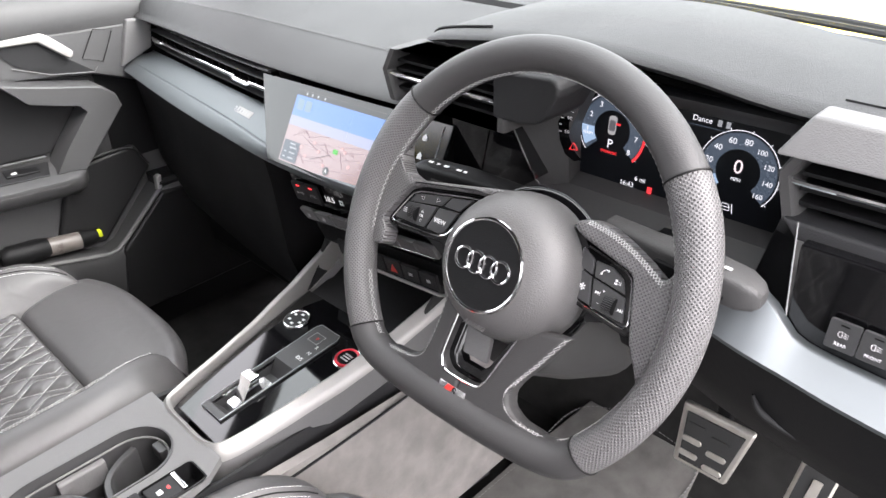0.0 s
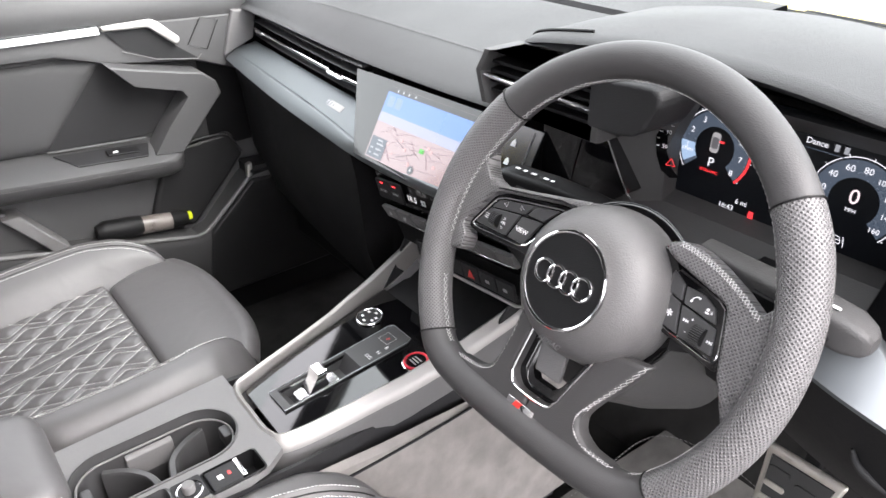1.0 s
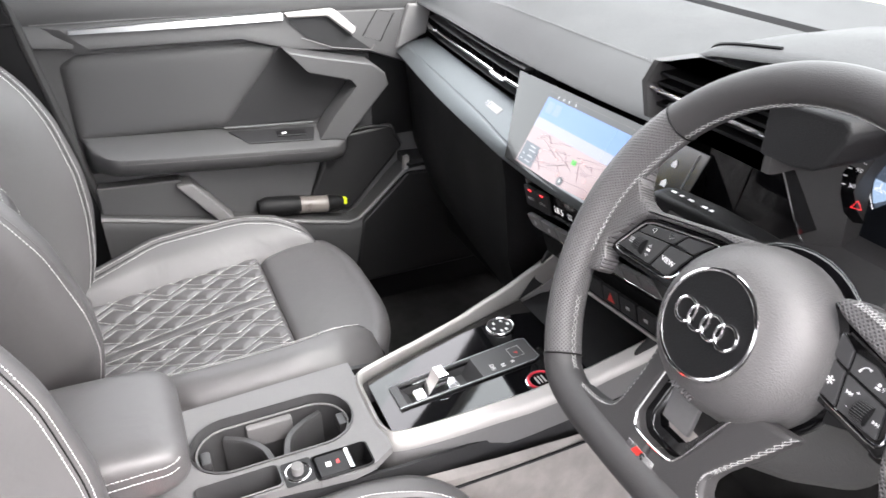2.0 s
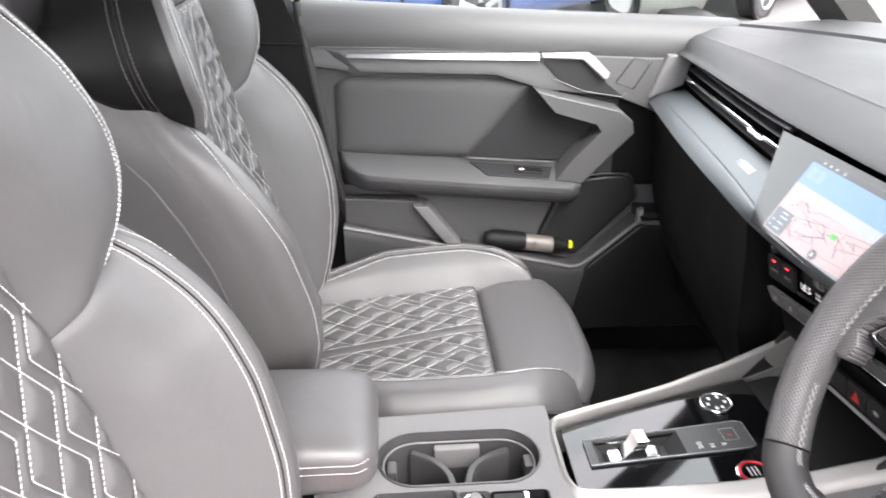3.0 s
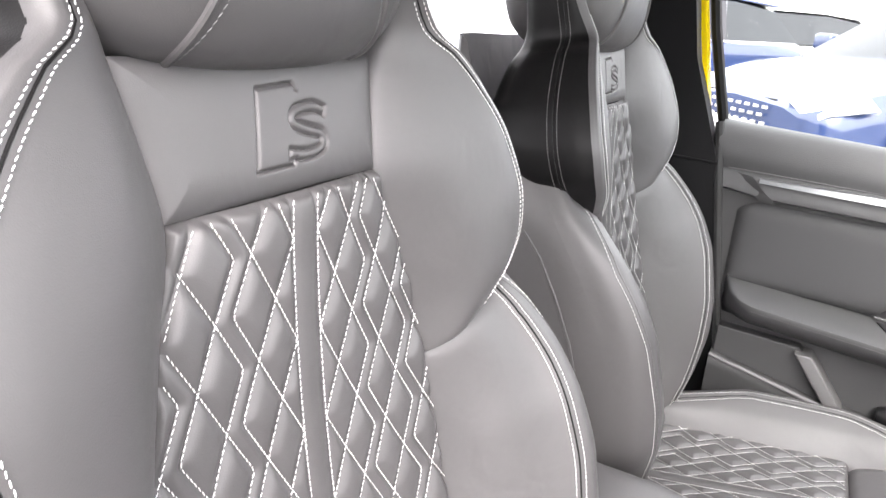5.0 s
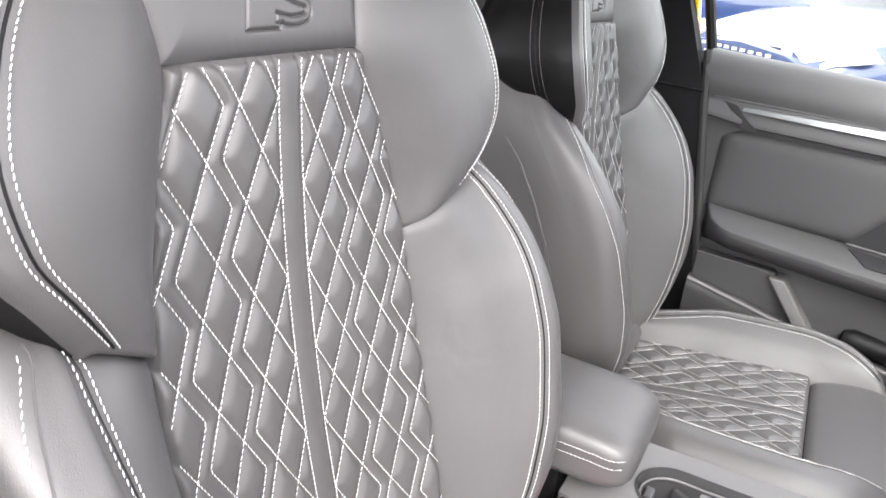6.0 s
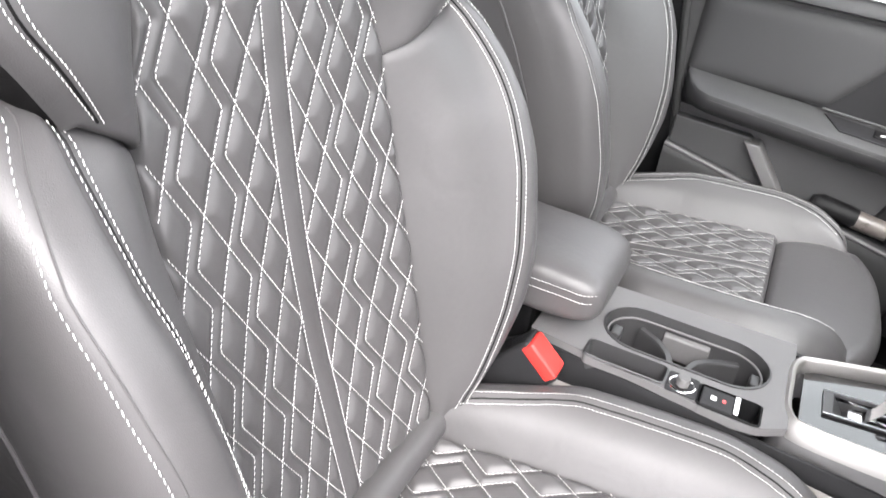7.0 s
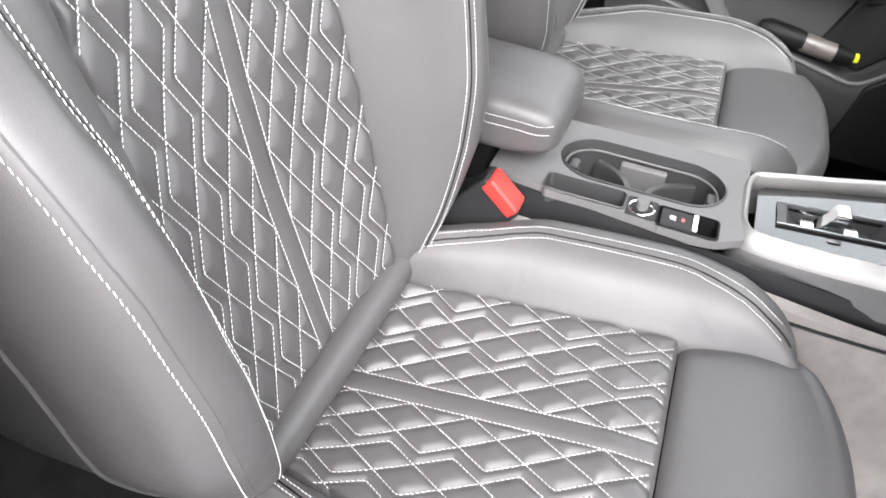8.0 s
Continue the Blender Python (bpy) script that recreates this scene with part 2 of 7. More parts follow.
def ease(x, xs, ys):
    """A value on the smooth curve through (xs, ys) that never overshoots them."""
    if x <= xs[0]:
        return ys[0]
    if x >= xs[-1]:
        return ys[-1]
    i = max(k for k in range(len(xs) - 1) if xs[k] <= x)

    def chord(k):
        return (ys[k + 1] - ys[k]) / (xs[k + 1] - xs[k])

    def slope(k):
        if k == 0:
            return chord(0)
        if k == len(xs) - 1:
            return chord(k - 1)
        a, b = chord(k - 1), chord(k)
        return 2 * a * b / (a + b) if a * b > 0 else 0.0

    h = xs[i + 1] - xs[i]
    t = (x - xs[i]) / h
    return ((1 + 2 * t) * ys[i] + t * h * slope(i)) * (1 - t) ** 2 + (ys[i + 1] * (3 - 2 * t) - (1 - t) * h * slope(i + 1)) * t * t


def lerp_curve(table, x):
    """Smooth interpolation of rows (x, a, b, ...)."""
    xs = [r[0] for r in table]
    return [ease(x, xs, [r[k] for r in table]) for k in range(1, len(table[0]))]


def tube(points, r, n=8, closed=False, caps=True, squash=1.0, up=None):
    """A round bar along points; r: a radius or one for each point."""
    p = [Vector(q) for q in points]
    m, rings, side = len(p), [], None
    for i in range(m):
        a, b = p[(i - 1) % m] if closed or i else p[0], p[(i + 1) % m] if closed or i < m - 1 else p[-1]
        t = (b - a).normalized() if (b - a).length > 1e-9 else Vector((0, 0, 1))
        if side is None:
            ref = Vector(up) if up else (Vector((0, 0, 1)) if abs(t.z) < 0.9 else Vector((1, 0, 0)))
            side = t.cross(ref).normalized()
        side = (side - t * side.dot(t)).normalized()
        w = t.cross(side)
        rad = r[i] if isinstance(r, (list, tuple)) else r
        rings.append([p[i] + side * rad * math.cos(2 * math.pi * k / n) + w * rad * squash * math.sin(2 * math.pi * k / n) for k in range(n)])
    if closed:
        rings.append(rings[0])
        return loft(rings, True, False)
    return loft(rings, True, caps)


def from_bm(bm):
    bm.verts.index_update()
    out = [tuple(v.co) for v in bm.verts], [tuple(v.index for v in f.verts) for f in bm.faces]
    bm.free()
    return out


def prism(outline, depth, bevel=0.0, segs=2):
    """A plate: a flat outline, pushed along the vector depth, with rounded edges."""
    bm = bmesh.new()
    f = bm.faces.new([bm.verts.new(p) for p in outline])
    r = bmesh.ops.extrude_face_region(bm, geom=[f])
    for v in r["geom"]:
        if isinstance(v, bmesh.types.BMVert):
            v.co += Vector(depth)
    bmesh.ops.recalc_face_normals(bm, faces=bm.faces)
    if bevel:
        bmesh.ops.bevel(bm, geom=list(bm.edges), offset=bevel, segments=segs, affect="EDGES", profile=0.5, clamp_overlap=True)
    return from_bm(bm)


def box(lo, hi, bevel=0.003, segs=2):
    (a, b, c), (d, e, f) = lo, hi
    return prism([(a, b, c), (d, b, c), (d, e, c), (a, e, c)], (0, 0, f - c), bevel, segs)


def moved(shape, m):
    vs, fs = shape
    return [tuple(m @ Vector(v)) for v in vs], fs


def disc(centre, normal, r, depth=0.002, n=32, bevel=0.0):
    q = Vector(normal).normalized()
    a = q.orthogonal().normalized()
    b = q.cross(a)
    c = Vector(centre)
    return prism([c + r * (math.cos(2 * math.pi * k / n) * a + math.sin(2 * math.pi * k / n) * b) for k in range(n)], q * depth, bevel, 2)


def ring(centre, normal, r, w, n=48, squash=1.0, arc=None):
    q = Vector(normal).normalized()
    a = q.orthogonal().normalized()
    b = q.cross(a)
    c = Vector(centre)
    return tube([c + r * (math.cos(2 * math.pi * k / n) * a + math.sin(2 * math.pi * k / n) * b) for k in range(n)], w, 8, True, squash=squash, up=q)


def resample(points, step):
    p = [Vector(q) for q in points]
    out, left = [p[0].copy()], 0.0
    acc = 0.0
    for a, b in zip(p, p[1:]):
        d = (b - a).length
        while acc + d - left >= step:
            left += step
            out.append(a.lerp(b, (left - acc) / d))
        acc += d
    return out


_CAP = [(0, 0)] + [(math.cos(k * math.pi / 2), math.sin(k * math.pi / 2)) for k in range(4)]


def stitches(curves, step=0.0044, length=0.0034, r=0.00037, lift=(0, 0, 0.0003), side=0.16):
    """Runs of single thread stitches along the curves, joined."""
    vs, fs, lift = [], [], Vector(lift)
    for c in curves:
        pts = resample(c, step)
        for a, b in zip(pts, pts[1:]):
            t = b - a
            if t.length < step * 0.5:
                continue
            t.normalize()
            ref = lift.normalized() if lift.length > 0 else Vector((0, 0, 1))
            s = t.cross(ref)
            s = s.normalized() if s.length > 1e-6 else t.orthogonal().normalized()
            u = s.cross(t)
            k, mid = len(vs), (a + b) / 2 + lift
            t2 = (t + s * side).normalized()
            for q, w in ((-0.5, 0.25), (-0.3, 1.0), (0.3, 1.0), (0.5, 0.25)):
                for x, y in _CAP[1:]:
                    vs.append(tuple(mid + t2 * q * length + (s * x + u * y) * r * w))
            for j in range(3):
                for i in range(4):
                    fs.append((k + j * 4 + i, k + j * 4 + (i + 1) % 4, k + j * 4 + 4 + (i + 1) % 4, k + j * 4 + 4 + i))
            fs.append((k + 3, k + 2, k + 1, k))
            fs.append((k + 12, k + 13, k + 14, k + 15))
    return vs, fs


def braid(left, right, r=0.00026):
    """A run of crossing threads between two rails of points."""
    shapes = []
    for i in range(len(left) - 1):
        shapes.append(tube([left[i], right[i + 1]], r, 4))
        shapes.append(tube([right[i], (right[i] + left[i + 1]) / 2, left[i + 1]], r, 4))
    return join(shapes)


def words(text, size, m, extrude=0.0003):
    """Raised lettering in Blender's own font, as a shape at the pose m (its x to the right, its y up)."""
    cu = bpy.data.curves.new("lettering", "FONT")
    cu.body, cu.size, cu.extrude, cu.align_x, cu.align_y, cu.resolution_u = text, size, extrude, "CENTER", "CENTER", 3
    ob = bpy.data.objects.new("lettering", cu)
    me = ob.to_mesh()
    out = [tuple(m @ v.co) for v in me.vertices], [tuple(p.vertices) for p in me.polygons]
    ob.to_mesh_clear()
    bpy.data.objects.remove(ob)
    bpy.data.curves.remove(cu)
    return out


def plane_pose(origin, right, up):
    """The pose whose x runs along right and whose y along up."""
    r = Vector(right).normalized()
    u = Vector(up)
    u = (u - r * u.dot(r)).normalized()
    q = r.cross(u)
    return Matrix(((r.x, u.x, q.x, origin[0]), (r.y, u.y, q.y, origin[1]), (r.z, u.z, q.z, origin[2]), (0, 0, 0, 1)))


def rect(w, h, d=0.001, x=0.0, y=0.0, z=0.0, bevel=0.0):
    return box((x - w / 2, y - h / 2, z), (x + w / 2, y + h / 2, z + d), bevel)


def plate_with_holes(outline, holes, z, thick):
    """A flat plate with openings right through it."""
    bm = bmesh.new()
    loops = []
    for poly in [outline] + holes:
        vs = [bm.verts.new((p[0], p[1], z)) for p in poly]
        loops += [bm.edges.new((vs[i], vs[(i + 1) % len(vs)])) for i in range(len(vs))]
    bmesh.ops.triangle_fill(bm, use_beauty=True, use_dissolve=False, edges=loops)
    faces = list(bm.faces)
    r = bmesh.ops.extrude_face_region(bm, geom=faces)
    for v in r["geom"]:
        if isinstance(v, bmesh.types.BMVert):
            v.co.z -= thick
    return from_bm(bm)


def rounded(x0, x1, y0, y1, z, r, n=4):
    pts = []
    for cx, cy, a in ((x1 - r, y1 - r, 0), (x0 + r, y1 - r, 90), (x0 + r, y0 + r, 180), (x1 - r, y0 + r, 270)):
        pts += [(cx + r * math.cos(radians(a + 90 * k / n)), cy + r * math.sin(radians(a + 90 * k / n)), z) for k in range(n + 1)]
    return pts


# ---- front seats ----
SEAT_R, SEAT_L = 0.366, -0.348
BN = Vector((0, 0.973, 0.229))


def back_y(z):
    return ease(z, [0.46, 0.50, 0.90, 1.04, 1.12, 1.3], [-0.497, -0.505, -0.598, -0.634, -0.652, -0.69])


def on_back(x, z, off=0.0):
    return Vector((x, back_y(z) + off * BN.y, z + off * BN.z))


def hollow(z):
    """How far the padding at the middle of the backrest lies behind its edges."""
    return ease(z, [0.50, 0.554, 0.627, 0.695, 0.75, 0.80, 0.862, 0.903, 0.943, 0.99, 1.039],
                [-0.012, -0.017, -0.023, -0.027, -0.027, -0.025, -0.0205, -0.016, -0.010, -0.001, 0.010])


def sag(y):
    """The same for the cushion."""
    return float(np.interp(y, [-0.50, -0.43, -0.37, -0.31, -0.25, -0.21], [-0.026, -0.018, -0.011, -0.004, 0.003, 0.003]))


def quilt_half(z):
    return ease(z, [0.48, 0.54, 0.70, 0.80, 0.87, 0.92, 0.96, 1.00, 1.04], [0.130, 0.133, 0.137, 0.140, 0.138, 0.131, 0.120, 0.108, 0.094])


def brim(z):
    """How far the edge of the quilted panel lies behind the seat's front plane."""
    return ease(z, [0.50, 0.65, 0.75, 0.80, 0.90, 0.95, 1.00, 1.04], [0.0, -0.003, -0.008, -0.011, -0.011, -0.006, -0.002, 0.0])


def cushion_z(y):
    return 0.497 + (y + 0.503) * 0.058


def on_cushion(x, y, off=0.0):
    return Vector((x, y - off * 0.058, cushion_z(y) + off))


def cushion_half(y):
    return float(np.interp(y, [-0.50, -0.40, -0.21], [0.128, 0.140, 0.150]))


# The quilting: on each side of a plain middle band, strips of crossing zigzag seams.
CELL_W, PITCH, BAND = 0.0176, 0.0482, 0.0115


def tri(s):
    s = s % 2.0
    return s if s < 1 else 2 - s


def quilt_height(x, v, ch):
    """Height of the domed padding above its seams at arrays of places."""
    x = np.abs(x)
    best = np.abs(x - BAND)
    lo, hi = int(np.min(v) / (3 * ch)) - 3, int(np.max(v) / (3 * ch)) + 4
    for k in range(4):
        for j in range(3):
            for n in range(lo, hi):
                # one straight run of a zigzag seam, from kink to kink
                ax, av = BAND + k * PITCH + 3 * CELL_W * (n % 2), 3 * ch * (n - 2 * j / 3.0)
                dx, dv = 3 * CELL_W * (1 - 2 * (n % 2)), 3 * ch
                t = np.clip(((x - ax) * dx + (v - av) * dv) / (dx * dx + dv * dv), 0, 1)
                best = np.minimum(best, np.hypot(x - ax - t * dx, v - av - t * dv))
    dome = 0.0056 * (1 - (1 - np.clip(best / 0.0088, 0, 1)) ** 2)
    dome = np.where(x < BAND, 0.0034 * np.clip((BAND - x) / 0.006, 0, 1) ** 0.7, dome)
    # soft filling rounds the ridges off
    for axis in (0, 1):
        pad = np.concatenate([np.take(dome, [0, 0, 0], axis), dome, np.take(dome, [-1, -1, -1], axis)], axis)
        n = dome.shape[axis]
        dome = sum(w * np.take(pad, range(k, k + n), axis) for k, w in enumerate((0.06, 0.14, 0.19, 0.22, 0.19, 0.14, 0.06)))
    uneven = 1 + 0.10 * np.sin(x * 71 + v * 43) * np.sin(v * 97 - x * 38)
    return dome * uneven - 0.0010 * np.exp(-(best / 0.0013) ** 2)


def quilt_seams(half, lo, hi, place, ch, v0, step=0.0021):
    """The seams as runs of points; half: half width at v, place: (x, v) to the world."""
    runs = []
    n = int((hi - lo) / step)
    for sgn in (-1, 1):
        runs.append([place(sgn * BAND, lo + (hi - lo) * i / n) for i in range(n + 1)])
        for k in range(4):
            for j in range(3):
                run = []
                for i in range(n + 1):
                    v = lo + (hi - lo) * i / n
                    x = BAND + k * PITCH + 3 * CELL_W * tri((v - v0) / (3 * ch) + 2 * j / 3.0)
                    if x < half(v) - 0.002:
                        run.append(place(sgn * x, v))
                    elif len(run) > 2:
                        runs.append(run)
                        run = []
                    else:
                        run = []
                if len(run) > 2:
                    runs.append(run)
    return runs


# rows: height, seam half width and rise, ridge half width and rise, outer half width and rise
LOWER = [(0.47, 0.138, 0.002, 0.141, 0.004, 0.145, -0.02), (0.50, 0.141, 0.010, 0.149, 0.016, 0.158, -0.012), (0.53, 0.147, 0.022, 0.162, 0.034, 0.182, 0.0), (0.56, 0.153, 0.033, 0.177, 0.052, 0.208, 0.012), (0.60, 0.162, 0.044, 0.194, 0.070, 0.232, 0.032), (0.637, 0.170, 0.052, 0.206, 0.083, 0.247, 0.045),
         (0.70, 0.184, 0.064, 0.216, 0.092, 0.254, 0.05), (0.76, 0.194, 0.067, 0.224, 0.092, 0.259, 0.047), (0.81, 0.200, 0.063, 0.230, 0.084, 0.261, 0.04), (0.85, 0.206, 0.052, 0.232, 0.070, 0.261, 0.03),
         (0.90, 0.203, 0.030, 0.225, 0.042, 0.258, 0.012), (0.93, 0.194, 0.014, 0.211, 0.021, 0.252, 0.0), (0.96, 0.170, 0.004, 0.190, 0.006, 0.24, -0.01), (1.02, 0.15, 0.0, 0.17, 0.0, 0.215, -0.03)]


def tuck(x, z):
    """How far the lower bolster's padding falls away towards the seam under the wing."""
    k = max(0.0, min(1.0, (z - (0.816 + 0.536 * x) + 0.016) / 0.022))
    return 0.016 * k * k


def bolster_ring(z, s):
    sx, sr, rx, rr, ow, orr = lerp_curve(LOWER, z)
    h = quilt_half(z)
    pts = [on_back(s * (h - 0.002), z, brim(z) - 0.016), on_back(s * (h + 0.003), z, brim(z) + 0.001), on_back(s * (h * 0.5 + sx * 0.5), z, sr * 0.46 + 0.003), on_back(s * sx, z, sr), on_back(s * (sx * 0.45 + rx * 0.55), z, sr * 0.25 + rr * 0.75 + 0.002),
           on_back(s * rx, z, rr), on_back(s * (rx * 0.5 + ow * 0.5), z, rr * 0.88 + orr * 0.12), on_back(s * (ow - 0.005), z, orr + (rr - orr) * 0.46), on_back(s * ow, z, orr - 0.012)]
    return [p - BN * tuck(abs(p.x), z) * max(0.0, min(1.0, (0.235 - abs(p.x)) / 0.03)) for p in smooth(pts, 150)]


def on_ring(ring, s, near, dist, lift):
    """A point a little above the padding, dist outward of the place nearest to a given point."""
    n0 = len(ring)
    i = min(range(3, n0 - 3), key=lambda k: (ring[k] - near).length)
    step = 1 if dist > 0 else -1
    left = abs(dist)
    p = ring[i]
    while left > 0 and 1 < i < n0 - 2:
        q = ring[i + step]
        d = (q - ring[i]).length
        p = ring[i].lerp(q, min(1.0, left / d))
        left -= d
        i += step
    t = (ring[min(n0 - 1, i + 1)] - ring[max(0, i - 1)]).normalized()
    n = Vector((1, 0, 0)) * (-s * t.dot(BN)) + BN * (s * t.x)
    return p + n * lift


# rows: run, inner x, inner z, outer x, outer z, outer rise
WING = [(0.0, 0.134, 0.888, 0.190, 0.918, 0.028), (0.14, 0.130, 0.915, 0.212, 0.945, 0.042), (0.28, 0.119, 0.955, 0.230, 0.972, 0.048), (0.40, 0.109, 0.99, 0.234, 1.000, 0.050),
        (0.52, 0.096, 1.035, 0.222, 1.042, 0.048), (0.64, 0.100, 1.07, 0.200, 1.077, 0.043), (0.76, 0.106, 1.10, 0.174, 1.106, 0.038), (0.86, 0.112, 1.125, 0.148, 1.130, 0.030),
        (0.94, 0.122, 1.17, 0.154, 1.19, 0.016), (1.0, 0.124, 1.30, 0.150, 1.33, 0.004)]


def build_seat(cx):
    seat = thing("front_seat", (cx, -0.35, 0.26), "black nappa leather sports seat with white diamond quilting and fixed headrest", "car seat", "front seats")
    ox = cx

    def W(v):
        return (v[0] + ox, v[1], v[2])

    def placed(shape):
        return [W(v) for v in shape[0]], shape[1]

    # quilted middle of the backrest
    zs = np.linspace(0.50, 1.036, 400)
    us = np.linspace(-1.06, 1.06, 212)
    halves = np.array([quilt_half(z) for z in zs])
    X, Z = us[None, :] * halves[:, None], np.repeat(zs[:, None], len(us), 1)
    edge = np.clip(np.minimum(halves[:, None] - np.abs(X), 1.036 - Z), 0, None)
    brims, hollows = np.array([brim(z) for z in zs])[:, None], np.array([hollow(z) for z in zs])[:, None]
    off = -1.6 * np.clip(np.abs(X) - halves[:, None], 0, None) + quilt_height(X, Z - 0.7685, 0.03025) * np.minimum(1, edge / 0.006 + 0.2) - 0.007 * np.exp(-edge / 0.004) + brims + (hollows - brims) * np.clip(1 - us[None, :] ** 2, 0, None)
    spine = np.array([back_y(z) for z in zs])[:, None]
    verts = np.stack([X, spine + off * BN.y, Z + off * BN.z], -1).reshape(-1, 3)
    quads = grid(lambda u, w: (0, 0, 0), us, zs)[1]
    part("backrest_quilt", placed((verts.tolist(), quads)), LEATHER, seat, "quilted leather backrest panel")

    def bq_line(x, z):
        h = quilt_half(z)
        return on_back(x, z, brim(z) + (hollow(z) - brim(z)) * max(0.0, 1 - (x / h) ** 2) + 0.0012)

    part("backrest_stitching", placed(stitches(quilt_seams(quilt_half, 0.505, 1.034, bq_line, 0.03025, 0.7685), lift=BN * 0.0006)), THREAD, seat, "white contrast stitching", "stuff")

    # panel with the pressed emblem
    # read from the front, the emblem's own x runs to the reader's right
    frame_line = [(0.006, 1.0925), (0.004, 1.0965), (-0.026, 1.0945), (-0.034, 1.052), (-0.004, 1.0525), (-0.002, 1.056)]
    s_mid = smooth([(0.023, 1.0835, 0), (0.014, 1.0875, 0), (0.001, 1.0855, 0), (-0.001, 1.0785, 0), (0.009, 1.0735, 0), (0.019, 1.0695, 0), (0.018, 1.0615, 0), (0.006, 1.0585, 0), (-0.007, 1.0610, 0)], 36)
    s_mid = [Vector(((q.x - 0.008) * 1.18 + 0.0105, (q.y - 1.073) * 0.90 + 1.0695, 0)) for q in s_mid]
    lines = [frame_line]
    for d in (-0.0028, 0.0028):
        run = []
        for i2, q in enumerate(s_mid):
            t2 = (s_mid[min(35, i2 + 1)] - s_mid[max(0, i2 - 1)]).normalized()
            run.append((q.x - t2.y * d, q.y + t2.x * d))
        lines.append(run)
    lines += [[lines[1][i2], lines[2][i2]] for i2 in (0, -1)]
    segs = [(p, q) for ln in lines for p, q in zip(ln, ln[1:])]

    def pressed(p, z):
        """Depth of the groove at a place of the panel."""
        if not (-0.040 < p < 0.032 and 1.047 < z < 1.102):
            return 0.0
        best = 1.0
        for (ax, az), (bx, bz) in segs:
            dx, dz = bx - ax, bz - az
            k = max(0.0, min(1.0, ((p - ax) * dx + (z - az) * dz) / (dx * dx + dz * dz + 1e-12)))
            best = min(best, math.hypot(p - ax - k * dx, z - az - k * dz))
        return 0.0026 * math.exp(-(best / 0.0010) ** 2)

    def sp(u, z):
        h = float(np.interp(z, [1.036, 1.115], [0.094, 0.108]))
        e = min(h * (1 - abs(u)), z - 1.036, 1.115 - z)
        return on_back(u * h, z, 0.008 * (1 - math.exp(-max(e, 0) / 0.008)) - 0.003 - pressed((-u * h - 0.008) / 1.08, (z - 1.0745) / 1.05 + 1.0745))

    part("emblem_panel", placed(grid(sp, np.linspace(-1, 1, 260), np.linspace(1.036, 1.115, 100))), LEATHER, seat, "smooth leather panel with a pressed letter emblem")

    # roll in the crease
    roll = [on_back(x, 0.503, -0.003) for x in np.linspace(-0.150, 0.150, 24)]
    part("crease_roll", placed(tube(roll, 0.0185, 20)), LEATHER, seat)

    # lower side bolsters
    for s in (-1, 1):
        zs2 = np.linspace(0.47, 1.0, 66)
        rings = [bolster_ring(z, s) for z in zs2]
        part("side_bolster", placed(loft(rings, False)), LEATHER, seat, "plain padded leather bolster")
        fine = [(z, bolster_ring(z, s)) for z in np.linspace(0.505, 0.93, 110)]
        k1 = (lambda z: max(0.0, min(0.6, (0.84 - z) / 0.20))) if s > 0 else (lambda z: 0.55)
        first = lambda z: (lambda q, k: on_back(s * (q[0] * (1 - k) + q[2] * k), z, q[1] * (1 - k) + q[3] * k))(lerp_curve(LOWER, z), k1(z))
        ridge = lambda z: (lambda q: on_back(s * q[2], z, q[3]))(lerp_curve(LOWER, z))
        part("bolster_stitching", stitches([[W(on_ring(r, s, first(z), d, 0.0006)) for z, r in fine] for d in (-0.0045, 0.0045)], lift=BN * 0.0002), THREAD, seat, "", "stuff")
        part("seam_welt", tube([W(on_ring(r, s, first(z), 0.0001, -0.0002)) for z, r in fine], 0.0009, 6), LEATHER_SHADE_SEAM, seat)
        part("ridge_stitching", stitches([[W(on_ring(r, s, ridge(z), 0.0225 - 0.012 * max(0.0, (z - 0.86) / 0.07), 0.0006)) for z, r in fine]], step=0.005, length=0.0036, lift=BN * 0.0002), THREAD, seat, "", "stuff")
        part("ridge_welt", tube([W(on_ring(r, s, ridge(z), 0.0165 - 0.012 * max(0.0, (z - 0.86) / 0.07), -0.0001)) for z, r in fine], 0.0008, 6), LEATHER, seat)
        # side of the backrest, rising to the rear under the shoulder wing
        rings = []
        for z in np.linspace(0.46, 1.02, 44):
            ow, orr = lerp_curve(LOWER, z)[4:]
            k = max(0.0, min(1.0, (z - 0.84) / 0.12)) ** 1.4
            pts = [on_back(s * (ow - 0.0006), z, orr - 0.010), on_back(s * (ow + 0.0008), z + 0.005 * k, orr - 0.03), on_back(s * (ow - 0.001), z + 0.05 * k, orr - 0.07), on_back(s * (ow - 0.01), z + 0.115 * k, -0.115), on_back(s * (ow - 0.04), z + 0.13 * k, -0.135), on_back(0, z + 0.13 * k, -0.14)]
            rings.append(smooth(pts, 20))
        part("backrest_side", placed(loft(rings, False)), LEATHER, seat)
        piping = []
        for z in np.linspace(0.50, 0.925, 50):
            ow, orr = lerp_curve(LOWER, z)[4:]
            r = float(np.interp(z, [0.5, 0.72, 0.775, 0.833, 0.883, 0.923], [-0.012, -0.002, -0.004, -0.015, -0.030, -0.052]))
            piping.append(W(on_back(s * (ow + 0.0008), z, r)))
        part("side_piping", tube(piping, 0.0017, 8), LEATHER, seat)

        # shoulder wing
        rings = []
